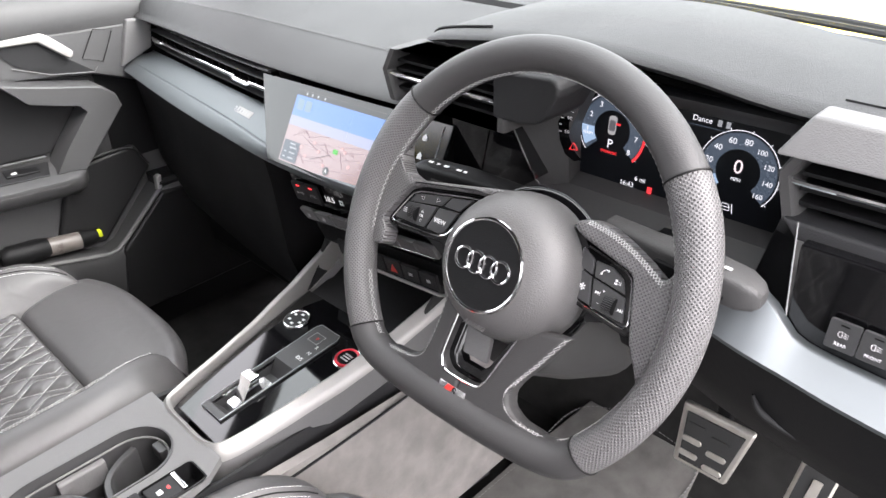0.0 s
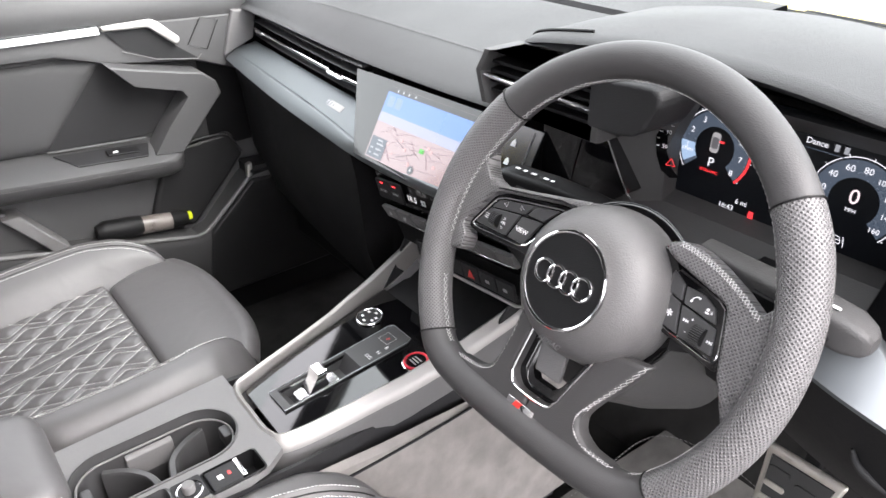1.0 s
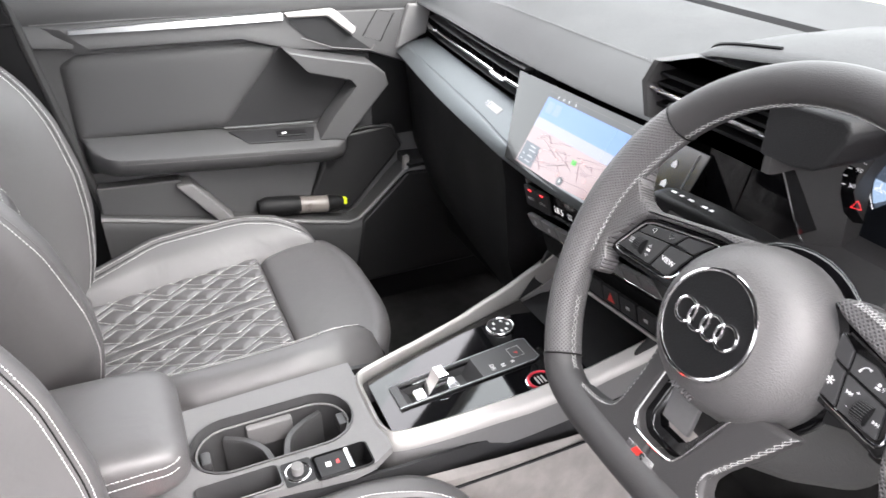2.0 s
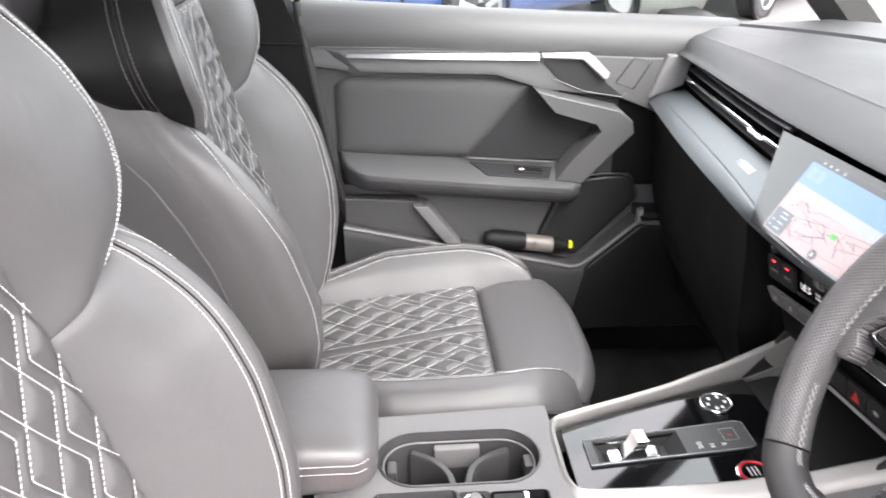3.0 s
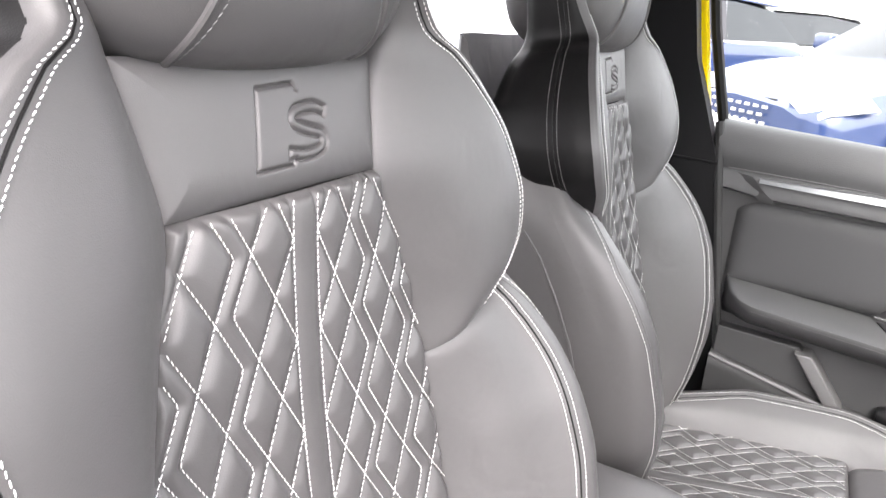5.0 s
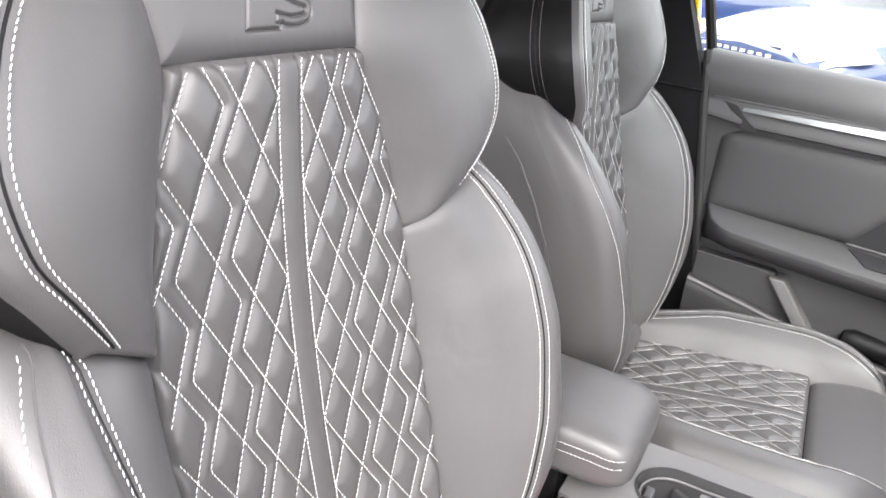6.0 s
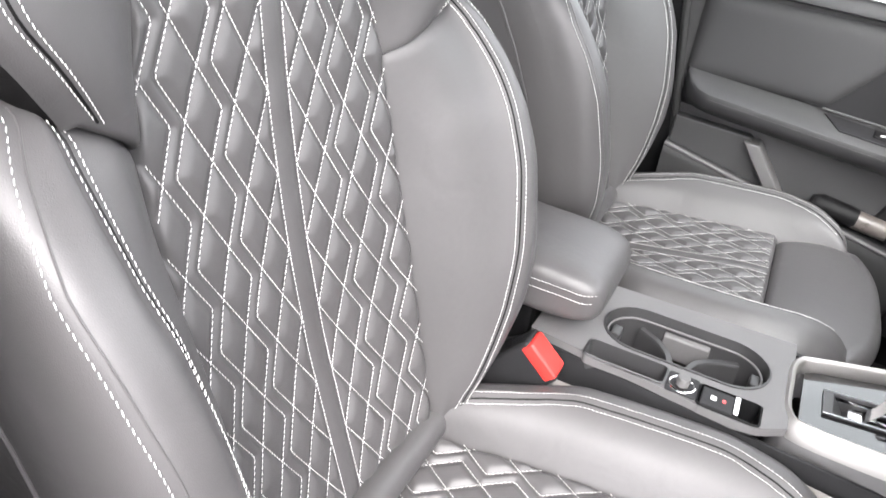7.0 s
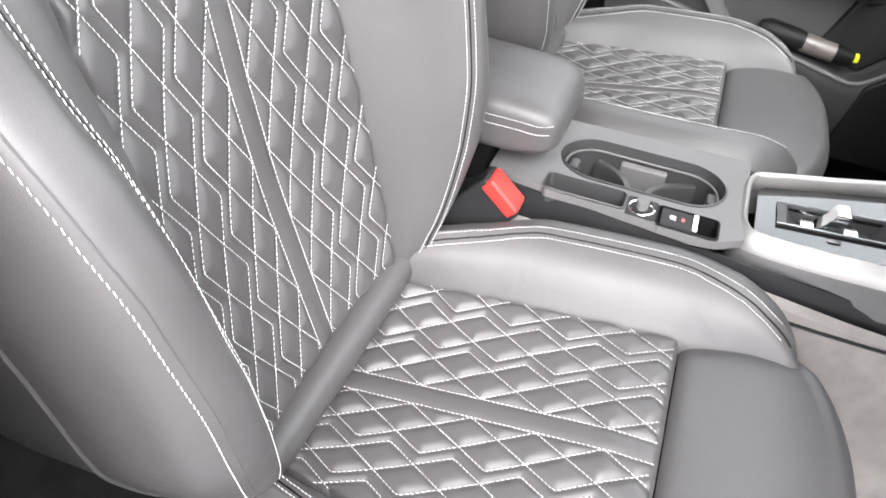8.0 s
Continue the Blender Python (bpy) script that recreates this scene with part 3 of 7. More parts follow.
        for v in np.linspace(0, 1, 40):
            ix, iz, wx, wz, wr = lerp_curve(WING, v)
            rise = 0.012 * math.sin(min(1.0, v * 1.25) * math.pi)
            pts = [on_back(s * (ix - 0.003), iz, brim(iz) - 0.012), on_back(s * (ix + 0.003), iz + 0.001, brim(iz) + 0.003), on_back(s * (ix * 0.65 + wx * 0.35), iz * 0.65 + wz * 0.35, wr * 0.4 + rise * 0.9 + 0.004),
                   on_back(s * (ix * 0.25 + wx * 0.75), iz * 0.25 + wz * 0.75, wr * 0.85 + rise * 0.7), on_back(s * wx, wz, wr), on_back(s * (wx + 0.006), wz - 0.0005, wr - 0.003), on_back(s * (wx + 0.010), wz - 0.001, wr - 0.008)]
            rings.append(smooth(pts, 26))
        lip = [[p - BN * a + Vector((0, 0, b)) for p in rings[0]] for a, b in ((0.026, 0.004), (0.010, -0.0045), (0.0045, -0.0042), (0.0015, -0.0028))]
        part("shoulder_wing", placed(loft(lip + rings, False)), LEATHER, seat, "plain leather shoulder wing")
        edge = [lerp_curve(WING, v) for v in np.linspace(0, 1, 40)]
        runs = [[W(on_ring(r, s, on_back(s * q[2], q[3], q[4]), d, 0.0008)) for r, q in zip(rings[:36], edge[:36])] for d in (-0.0125, -0.0045)]
        part("wing_stitching", stitches(runs, step=0.0038, length=0.0029, r=0.00038, lift=BN * 0.0003), THREAD, seat, "", "stuff")
        part("wing_welt", tube([W(on_ring(r, s, on_back(s * q[2], q[3], q[4]), -0.0085, -0.0002)) for r, q in zip(rings[:36], edge[:36])], 0.0009, 6), LEATHER_SHADE_SEAM, seat)
        lip, side, seam = [], [], []
        for v in np.linspace(0, 1, 44):
            ix, iz, wx, wz, wr = lerp_curve(WING, v)
            k = max(0.0, 1 - v / 0.6)
            dep = float(np.interp(wz, [0.92, 1.02, 1.05, 1.10, 1.144, 1.25, 1.35], [0.115, 0.105, 0.095, 0.082, 0.062, 0.05, 0.045]))
            lip.append(smooth([on_back(s * (wx + 0.0095), wz - 0.001, wr - 0.0075), on_back(s * (wx + 0.0145), wz, wr * 0.55 - 0.004), on_back(s * (wx + 0.0165), wz, -0.002)], 12))
            side.append(smooth([on_back(s * (wx + 0.0165), wz, -0.0015), on_back(s * (wx + 0.0170), wz + 0.022 * k, -0.4 * dep), on_back(s * (wx + 0.009), wz + 0.075 * k, -0.75 * dep), on_back(s * (wx - 0.02), wz + 0.11 * k, -dep), on_back(0, wz + 0.11 * k, -dep - 0.012)], 22))
            seam.append((wx, wz))
        # lip and side get their shade from the darkened leather colour
        part("wing_lip", placed(loft(lip, False)), LEATHER_SHADE_SEAM, seat, "front edge of the shoulder wing")
        part("wing_side", placed(loft(side, False)), LEATHER_SHADE_SEAM, seat, "leather side of the shoulder wing, colour darkened as in shade")
        part("wing_side_stitching", stitches([[W(on_back(s * (wx + 0.0172), wz, d)) for wx, wz in seam[:-2]] for d in (0.004, -0.008)], lift=(s * 0.0004, 0, 0)), THREAD_DIM, seat, "", "stuff")
        part("wing_side_welt", tube([W(on_back(s * (wx + 0.0167), wz, -0.002)) for wx, wz in seam], 0.0010, 6), LEATHER_SHADE_SEAM, seat)

    # headrest, one with the backrest
    def hr(a, b):
        ca, sa, cb, sb = math.cos(a), math.sin(a), math.cos(b), math.sin(b)
        f = lambda c, e: math.copysign(abs(c) ** e, c)
        x = 0.150 * f(cb, 0.55) * f(ca, 0.75)
        y = 0.085 * f(cb, 0.55) * f(sa, 0.75)
        z = 0.132 * f(sb, 0.75)
        c = on_back(0, 1.240, -0.022)
        return c + Vector((x * (1 - 0.10 * z / 0.13), y + (-0.10 * z if y > 0 else 0), z))

    part("headrest", placed(grid(hr, np.linspace(0, 2 * math.pi, 64, endpoint=False), np.linspace(-math.pi / 2 + 0.02, math.pi / 2 - 0.02, 36), True)), LEATHER, seat, "padded leather headrest with piping")
    for s in (-1, 1):
        lean = lambda b: 0.20 + 1.0 * math.exp(-(b + 1.4) / 0.5)
        pts = [hr(math.pi / 2 - s * lean(b), b) for b in np.linspace(-1.40, 1.3, 60)]
        pts = [p + BN * 0.0005 for p in pts]
        part("headrest_piping", placed(tube(pts, 0.0022, 8)), LEATHER, seat)
        run = [W(hr(math.pi / 2 - s * (lean(b) - 0.06), b) + BN * 0.0008) for b in np.linspace(-1.3, 1.25, 110)]
        part("headrest_stitching", stitches([run], lift=BN * 0.0004), THREAD_DIM, seat, "", "stuff")

    # quilted middle of the cushion
    ys, us = np.linspace(-0.503, -0.208, 230), np.linspace(-1.05, 1.05, 220)
    halves, sags = np.array([cushion_half(y) for y in ys])[:, None], np.array([sag(y) for y in ys])[:, None]
    X, Y = us[None, :] * halves, np.repeat(ys[:, None], len(us), 1)
    edge = np.clip(np.minimum(halves - np.abs(X), -0.208 - Y), 0, None)
    off = -1.6 * np.clip(np.abs(X) - halves, 0, None) + quilt_height(X, Y + 0.3125, 0.02925) * np.minimum(1, edge / 0.006 + 0.2) - 0.007 * np.exp(-edge / 0.004) + sags * np.clip(1 - us[None, :] ** 2, 0, None)
    verts = np.stack([X, Y - off * 0.058, 0.497 + (Y + 0.503) * 0.058 + off], -1).reshape(-1, 3)
    part("cushion_quilt", placed((verts.tolist(), grid(lambda u, w: (0, 0, 0), us, ys)[1])), LEATHER, seat, "quilted leather seat cushion")
    cl = lambda x, y: on_cushion(x, y, sag(y) * max(0.0, 1 - (x / cushion_half(y)) ** 2) + 0.0012)
    part("cushion_stitching", placed(stitches(quilt_seams(cushion_half, -0.50, -0.211, cl, 0.02925, -0.3125), lift=(0, 0, 0.0006))), THREAD, seat, "white contrast stitching", "stuff")

    # pull-out front of the cushion
    def ext(u, w):
        h = 0.150 + 0.035 * min(1, w * 1.6)
        x = u * h
        front = -0.042 - 0.042 * abs(u) ** 3.2
        if w < 0.62:
            y = -0.206 + (front - 0.022 + 0.206) * (w / 0.62)
            z = cushion_z(y) - 0.008 * math.exp(-(y + 0.206) / 0.004) + 0.006 * math.sin(math.pi * w / 0.62)
            z -= 0.004 * (w / 0.62) ** 4
        else:
            t = (w - 0.62) / 0.38
            a = min(t * 2.2, 1) * math.pi / 2
            y = front - 0.022 + 0.022 * math.sin(a) - 0.02 * max(0, t - 0.45)
            z = cushion_z(-0.05) - 0.004 - 0.026 * (1 - math.cos(a)) - 0.13 * max(0, t - 0.45)
        z -= 0.010 * max(0, abs(u) - 0.86) / 0.14
        return Vector((x, y, z))

    part("cushion_front", placed(grid(ext, np.linspace(-1, 1, 44), np.linspace(0, 1, 44))), LEATHER, seat, "plain leather thigh support")

    # cushion bolsters
    crest = [(-0.535, 0.155, 0.020, 0.190), (-0.50, 0.163, 0.038, 0.200), (-0.43, 0.186, 0.050, 0.222), (-0.36, 0.208, 0.057, 0.248), (-0.233, 0.214, 0.056, 0.254), (-0.17, 0.200, 0.050, 0.250), (-0.13, 0.184, 0.036, 0.238),
             (-0.105, 0.174, 0.014, 0.222), (-0.090, 0.166, -0.02, 0.205)]
    for s in (-1, 1):
        rings = []
        for y in np.linspace(-0.535, -0.090, 90):
            cxw, cr, ow = lerp_curve(crest, y)
            h = cushion_half(y) if y < -0.2 else 0.150
            h = min(h, cxw - 0.02)
            pts = [on_cushion(s * (h - 0.004), y, -0.016), on_cushion(s * (h + 0.003), y, min(0.001, cr - 0.01)), on_cushion(s * (h * 0.6 + cxw * 0.4), y, cr * 0.62), on_cushion(s * (h * 0.15 + cxw * 0.85), y, cr * 0.97),
                   on_cushion(s * cxw, y, cr), on_cushion(s * (cxw * 0.5 + ow * 0.5), y, cr - 0.006), on_cushion(s * ow, y, cr - 0.032), on_cushion(s * (ow + 0.003), y, cr - 0.075), on_cushion(s * (ow - 0.004), y, -0.10), on_cushion(s * (ow - 0.02), y, -0.14)]
            rings.append(smooth(pts, 100))
        part("cushion_bolster", placed(loft(rings, False)), LEATHER, seat, "plain padded leather bolster")
        def ring_z(y, x):
            ring = min(rings, key=lambda r: abs(r[36].y - y))
            p = [q for q in ring[9:72]]
            return max((abs(q.x), q.z) for q in p)[1] if x > max(abs(q.x) for q in p) else min(p, key=lambda q: abs(abs(q.x) - x)).z
        runs = []
        for d in (-0.0170, -0.0055):
            run = []
            for y in np.linspace(-0.525, -0.12, 70):
                x = lerp_curve(crest, y)[0] + d
                run.append(Vector(W((s * x, y, ring_z(y, x) + 0.0012))))
            runs.append(smooth(run, 140))
        part("cushion_edge_stitching", stitches(runs, lift=(0, 0, 0.0005), side=0.12), THREAD, seat, "", "stuff")
        part("cushion_welt", tube(smooth([W((s * (lerp_curve(crest, y)[0] - 0.011), y, ring_z(y, lerp_curve(crest, y)[0] - 0.011))) for y in np.linspace(-0.53, -0.11, 40)], 80), 0.0010, 6), LEATHER_SHADE_SEAM, seat)
        part("base_trim", placed(box((s * 0.215 - 0.022, -0.56, 0.27), (s * 0.215 + 0.022, -0.13, 0.41), 0.012, 3)), PLASTIC_BLACK, seat, "black plastic seat base trim")
        part("seat_rail", placed(box((s * 0.19 - 0.02, -0.60, 0.225), (s * 0.19 + 0.02, -0.05, 0.27), 0.004)), PLASTIC_BLACK, seat)
    part("seat_pan", placed(box((-0.19, -0.54, 0.34), (0.19, -0.09, 0.42), 0.02)), PLASTIC_BLACK, seat)
    return seat


driver_seat = build_seat(SEAT_R)
passenger_seat = copy_thing(driver_seat, pose(SEAT_L, -0.35, 0.26))


# ---- steering wheel ----
WC, RAKE = Vector((0.384, -0.008, 0.874)), radians(26)
WU, WV, WN = Vector((1, 0, 0)), Vector((0, math.sin(RAKE), math.cos(RAKE))), Vector((0, -math.cos(RAKE), math.sin(RAKE)))


def wp(u, v, o=0.0):
    return WC + WU * u + WV * v + WN * o


def wheel_pose(u, v, o):
    return plane_pose(wp(u, v, o), WU, WV)


def rim_point(a):
    """Centre line of the rim: round, with a flattened bottom; a in degrees from the right, turning up."""
    a = radians(a)
    u, v = 0.171 * math.cos(a), 0.175 * math.sin(a) + 0.006
    low = -0.1375
    if v < low + 0.03:
        k = max(0.0, low + 0.03 - v)
        v = low + 0.03 - 0.03 * (1 - math.exp(-k / 0.03)) * 1.0
        v = max(v, low - 0.002)
        u *= 1 + 0.05 * min(1, k / 0.03)
    return u, v


def rim_section(a0, a1, n, r=0.0158, fat=1.0):
    """A stretch of rim with surface coordinates along and round it."""
    vs, uv, rings = [], [], []
    pts = [rim_point(a0 + (a1 - a0) * i / n) for i in range(n + 1)]
    run, m = 0.0, 20
    for i, (u, v) in enumerate(pts):
        b, c = pts[max(0, i - 1)], pts[min(n, i + 1)]
        t = Vector((c[0] - b[0], c[1] - b[1])).normalized()
        out = Vector((t.y, -t.x))
        if i:
            run += math.hypot(u - pts[i - 1][0], v - pts[i - 1][1])
        swell = fat(a0 + (a1 - a0) * i / n) if callable(fat) else fat
        for k in range(m + 1):
            w = 2 * math.pi * k / m
            x, y = math.cos(w) * r * swell, math.sin(w) * r * 1.12
            vs.append(wp(u + out.x * x, v + out.y * x, y))
            uv.append((run, k / m * 2 * math.pi * r * 1.06))
    fs = []
    for i in range(n):
        for k in range(m):
            p = i * (m + 1) + k
            fs.append((p, p + 1, p + m + 2, p + m + 1))
    return (vs, fs), uv


wheel = thing("steering_wheel", tuple(WC), "black leather three-spoke steering wheel with flat bottom and perforated grips", "steering wheel")
A1, A2, A3, A4 = 39.0, 141.0, 221.5, 318.5
fat = lambda a: 1.0 + 0.10 * math.exp(-((a - 150) / 14) ** 2) + 0.10 * math.exp(-((a - 30) / 14) ** 2)
sh, uv = rim_section(A1, A2, 60, fat=fat)
part("rim_top", sh, LEATHER_WHEEL, wheel, "smooth black leather rim", uv=uv)
for a, b in ((A2, A3), (A4 - 360, A1)):
    sh, uv = rim_section(a, b, 56, fat=fat)
    part("rim_grip", sh, LEATHER_PERF, wheel, "perforated leather grip", uv=uv)
sh, uv = rim_section(A3, A4, 70)
part("rim_bottom", sh, LEATHER_WHEEL, wheel, "smooth black leather rim", uv=uv)
for a in (A1, A2, A3, A4):
    u, v = rim_point(a)
    b, c = rim_point(a - 1), rim_point(a + 1)
    t = Vector((c[0] - b[0], c[1] - b[1])).normalized()
    pts = [wp(u + t.y * math.cos(w) * 0.0161 * fat(a), v - t.x * math.cos(w) * 0.0161 * fat(a), math.sin(w) * 0.0179) for w in np.linspace(0, 2 * math.pi, 32, endpoint=False)]
    part("rim_seam", tube(pts, 0.0009, 6, True), LEATHER_SHADE_SEAM, wheel)
# cross stitching round the inside of the rim
def inner(b, w):
    u, v = rim_point(b)
    p, c = rim_point(b - 1), rim_point(b + 1)
    t = Vector((c[0] - p[0], c[1] - p[1])).normalized()
    x, y = math.cos(w) * 0.0161 * fat(b), math.sin(w) * 0.0180
    return wp(u + t.y * x, v - t.x * x, y)


for a, b in ((352, 548), (203, 231), (309, 337)):
    A = np.linspace(a, b, int((b - a) / 1.9))
    part("rim_stitching", braid([inner(q % 360, math.pi - 0.24) for q in A], [inner(q % 360, math.pi + 0.02) for q in A]), THREAD_WHEEL, wheel, "white cross stitching", "stuff")

# hub with airbag cover
def dome(r, h, n=40, m=12, cu=0.004, cv=0.002, base=-0.005):
    rings = []
    if base > -0.01:
        rings = [[wp(cu + r * k2 * math.cos(2 * math.pi * k / n), cv + r * k2 * math.sin(2 * math.pi * k / n), o) for k in range(n)] for k2, o in ((0.93, -0.034), (1.0, -0.026), (1.015, -0.014))]
    for j in range(m + 1):
        t = j / m
        rr, hh = r * math.cos(t * math.pi / 2 * 0.86) ** 0.55, base + h * math.sin(t * math.pi / 2 * 0.86)
        rings.append([wp(cu + rr * math.cos(2 * math.pi * k / n), cv + rr * math.sin(2 * math.pi * k / n) * (1.0 if math.sin(2 * math.pi * k / n) > 0 else 0.95), hh) for k in range(n)])
    return loft(rings)


part("airbag_cover", dome(0.0660, 0.040, cu=0.011), AIRBAG, wheel, "grained grey round airbag cover")
part("cover_gap", dome(0.0730, 0.008, base=-0.034, cu=0.010), GLOSS, wheel, "gloss black surround")
HU, HV, HO = 0.0080, 0.0025, 0.0345
part("badge_plate", disc(wp(HU, HV, HO - 0.002), WN, 0.0375, 0.0025, 48, 0.0006), PLASTIC_BLACK, wheel, "matt black round badge plate")
part("badge_ring", ring(wp(HU, HV, HO), WN, 0.0383, 0.0017, 64), CHROME, wheel, "satin chrome ring")
badge = [ring(wp(HU + (k - 1.5) * 0.0128, HV + 0.0005, HO + 0.0012), WN, 0.0088, 0.0013, 40) for k in range(4)]
for sh in badge:
    part("badge_circle", sh, CHROME, wheel, "chrome circle of the badge")
part("cover_lettering", words("AIRBAG", 0.0065, wheel_pose(0.012, -0.0490, 0.0268) @ pose(0, 0, 0, -40, 0, 0)), AIRBAG, wheel, "embossed lettering")

# spokes
def spoke(pts, o0, o1, mat, name, label="", bevel=0.003):
    return part(name, prism([wp(u, v, o0) for u, v in pts], WN * (o1 - o0), bevel, 3), mat, wheel, label)


def leather_spoke(pts, label):
    sh = prism([wp(u, v, -0.020) for u, v in pts], WN * 0.021, 0.0055, 3)
    uv = [((Vector(q) - WC).dot(WU), (Vector(q) - WC).dot(WV)) for q in sh[0]]
    part("side_spoke", sh, LEATHER_PERF, wheel, label, uv=uv)


leather_spoke([(-0.152, 0.080), (-0.142, 0.056), (-0.134, 0.047), (-0.120, 0.0430), (-0.073, 0.0520), (-0.012, 0.064), (-0.010, 0.052), (-0.045, 0.051), (-0.113, 0.0385), (-0.126, 0.032), (-0.1455, 0.001), (-0.146, -0.006), (-0.138, -0.014), (-0.138, -0.028), (-0.160, -0.034), (-0.166, 0.03)], "perforated leather band over the keys")
leather_spoke([(0.0580, 0.0600), (0.0725, 0.0655), (0.088, 0.0635), (0.1036, 0.0580), (0.124, 0.049), (0.142, 0.0390), (0.150, 0.052), (0.160, 0.060), (0.168, 0.02), (0.164, -0.045), (0.154, -0.052), (0.142, -0.030), (0.132, -0.014), (0.129, -0.004), (0.1185, 0.0345), (0.112, 0.0375), (0.069, 0.049), (0.060, 0.053)], "perforated leather spoke")
spoke([(-0.148, -0.006), (-0.146, 0.001), (-0.127, 0.0325), (-0.114, 0.0385), (-0.045, 0.0510), (-0.030, 0.052), (-0.055, 0.0), (-0.066, -0.006), (-0.082, -0.0055), (-0.137, -0.008)], -0.026, -0.0085, GLOSS, "switch_surround", "gloss black switch surround", 0.002)
spoke([(0.052, 0.056), (0.068, 0.049), (0.1175, 0.037), (0.1300, -0.004), (0.1250, -0.0130), (0.076, -0.0055), (0.055, 0.000)], -0.026, -0.0085, GLOSS, "switch_surround", "gloss black switch surround", 0.002)
LEFT_POD = [(-0.1416, -0.0010), (-0.1230, 0.0290), (-0.1127, 0.0340), (-0.0470, 0.0462), (-0.0440, 0.0435), (-0.0700, 0.0044), (-0.0800, 0.0000), (-0.1370, -0.0030)]
RIGHT_POD = [(0.0680, 0.0445), (0.1080, 0.0360), (0.1160, 0.0310), (0.1245, -0.0015), (0.1206, -0.0075), (0.0790, -0.0012), (0.0730, 0.0035)]
for pod in (LEFT_POD, RIGHT_POD):
    run = [wp(u, v, -0.0075) for u, v in pod]
    run = [q for i in range(len(run)) for q in (run[i].lerp(run[i - 1], 0.12), run[i].lerp(run[(i + 1) % len(run)], 0.12))]
    part("switch_frame", tube(run, 0.0009, 8, True), CHROME, wheel, "thin chrome frame")
KEY_SHAPES = ([(-0.1240, 0.0210), (-0.1180, 0.0295), (-0.1120, 0.0315), (-0.0757, 0.0391), (-0.0854, 0.0276)], [(-0.0815, 0.0288), (-0.0748, 0.0388), (-0.0495, 0.0436), (-0.0625, 0.0290)], [(-0.1380, 0.0015), (-0.1255, 0.0198), (-0.0887, 0.0255), (-0.0980, 0.0028), (-0.1000, 0.0024)], [(-0.0950, 0.0027), (-0.0868, 0.0250), (-0.0628, 0.0277), (-0.0735, 0.0050), (-0.0790, 0.0026)],
        [(0.0685, 0.0420), (0.0808, 0.0352), (0.0835, 0.0232), (0.0710, 0.0262)], [(0.0825, 0.0350), (0.0980, 0.0345), (0.1090, 0.0290), (0.1140, 0.0185), (0.0855, 0.0226)], [(0.0712, 0.0243), (0.0826, 0.0214), (0.0893, -0.0010), (0.0750, 0.0012)], [(0.0850, 0.0210), (0.1150, 0.0160), (0.1200, -0.0030), (0.0910, -0.0015)])
for q in KEY_SHAPES:
    part("switch_key", prism([wp(u, v, -0.0088) for u, v in q], WN * 0.0028, 0.0009, 2), KEY, wheel, "dark grey steering wheel key")
for u, v in ((-0.1140, 0.0119), (0.1056, 0.0064)):
    rc = wp(u, v, -0.0066)
    roller = part("thumb_wheel", tube([rc - WU * 0.0050, rc - WU * 0.0044, rc + WU * 0.0044, rc + WU * 0.0050], [0.0058, 0.0070, 0.0070, 0.0058], 24), PLASTIC_BLACK, wheel, "ribbed black thumb wheel")
    part("roller_rib", [tube([rc + x * WU + (WV * math.cos(a) + WN * math.sin(a)) * 0.0071 for x in (-0.0042, 0.0042)], 0.00035, 4) for a in np.linspace(0.2, 2.9, 12)], KEY, roller)
T = np.linspace(0, 1, 30)
part("spoke_stitching", braid([wp(0.070 + 0.074 * t, 0.0640 - 0.004 * t - 0.0215 * t * t, 0.0005) for t in T], [wp(0.069 + 0.073 * t, 0.0605 - 0.004 * t - 0.0215 * t * t, 0.0018) for t in T]), THREAD_WHEEL, wheel, "white cross stitching", "stuff")
KO = -0.0058
part("key_text", words("VIEW", 0.0062, wheel_pose(-0.0810, 0.0135, KO)), WHITE_MARK, wheel, "white key text")
part("key_star", words("*", 0.013, wheel_pose(0.0783, 0.0090, KO)), WHITE_MARK, wheel)
for u, v, d in ((-0.1087, 0.0288, -1), (-0.0893, 0.0317, 1)):
    part("key_arrow", tube([wp(u + d * 0.0024, v, KO), wp(u - d * 0.0016, v + 0.0021, KO), wp(u - d * 0.0016, v - 0.0021, KO)], 0.0003, 4, True), WHITE_MARK, wheel)
lu, lv = -0.1255, 0.0117
part("key_symbol", [moved(rect(0.0042, 0.0007, 0.0002, 0.0006, d, 0), wheel_pose(lu, lv, KO)) for d in (-0.0018, 0, 0.0018)] + [moved(rect(0.0008, 0.0007, 0.0002, -0.0026, d, 0), wheel_pose(lu, lv, KO)) for d in (-0.0018, 0, 0.0018)], WHITE_MARK, wheel)
part("key_text", words("OK", 0.0034, wheel_pose(-0.1045, 0.0120, KO)), WHITE_MARK, wheel)
for v, d in ((0.0160, 1), (0.0075, -1)):
    part("key_arrow", tube([wp(-0.1045, v + d * 0.0012, KO), wp(-0.1061, v - d * 0.0008, KO), wp(-0.1029, v - d * 0.0008, KO)], 0.0002, 4, True), WHITE_MARK, wheel)
part("phone_symbol", tube(smooth([wp(u, v, KO) for u, v in ((0.0905, 0.0262), (0.0912, 0.0290), (0.0940, 0.0312), (0.0966, 0.0306))], 12), [0.0009, 0.0008, 0.0005, 0.0004, 0.0004, 0.0004, 0.0004, 0.0004, 0.0004, 0.0005, 0.0008, 0.0009], 6), WHITE_MARK, wheel)
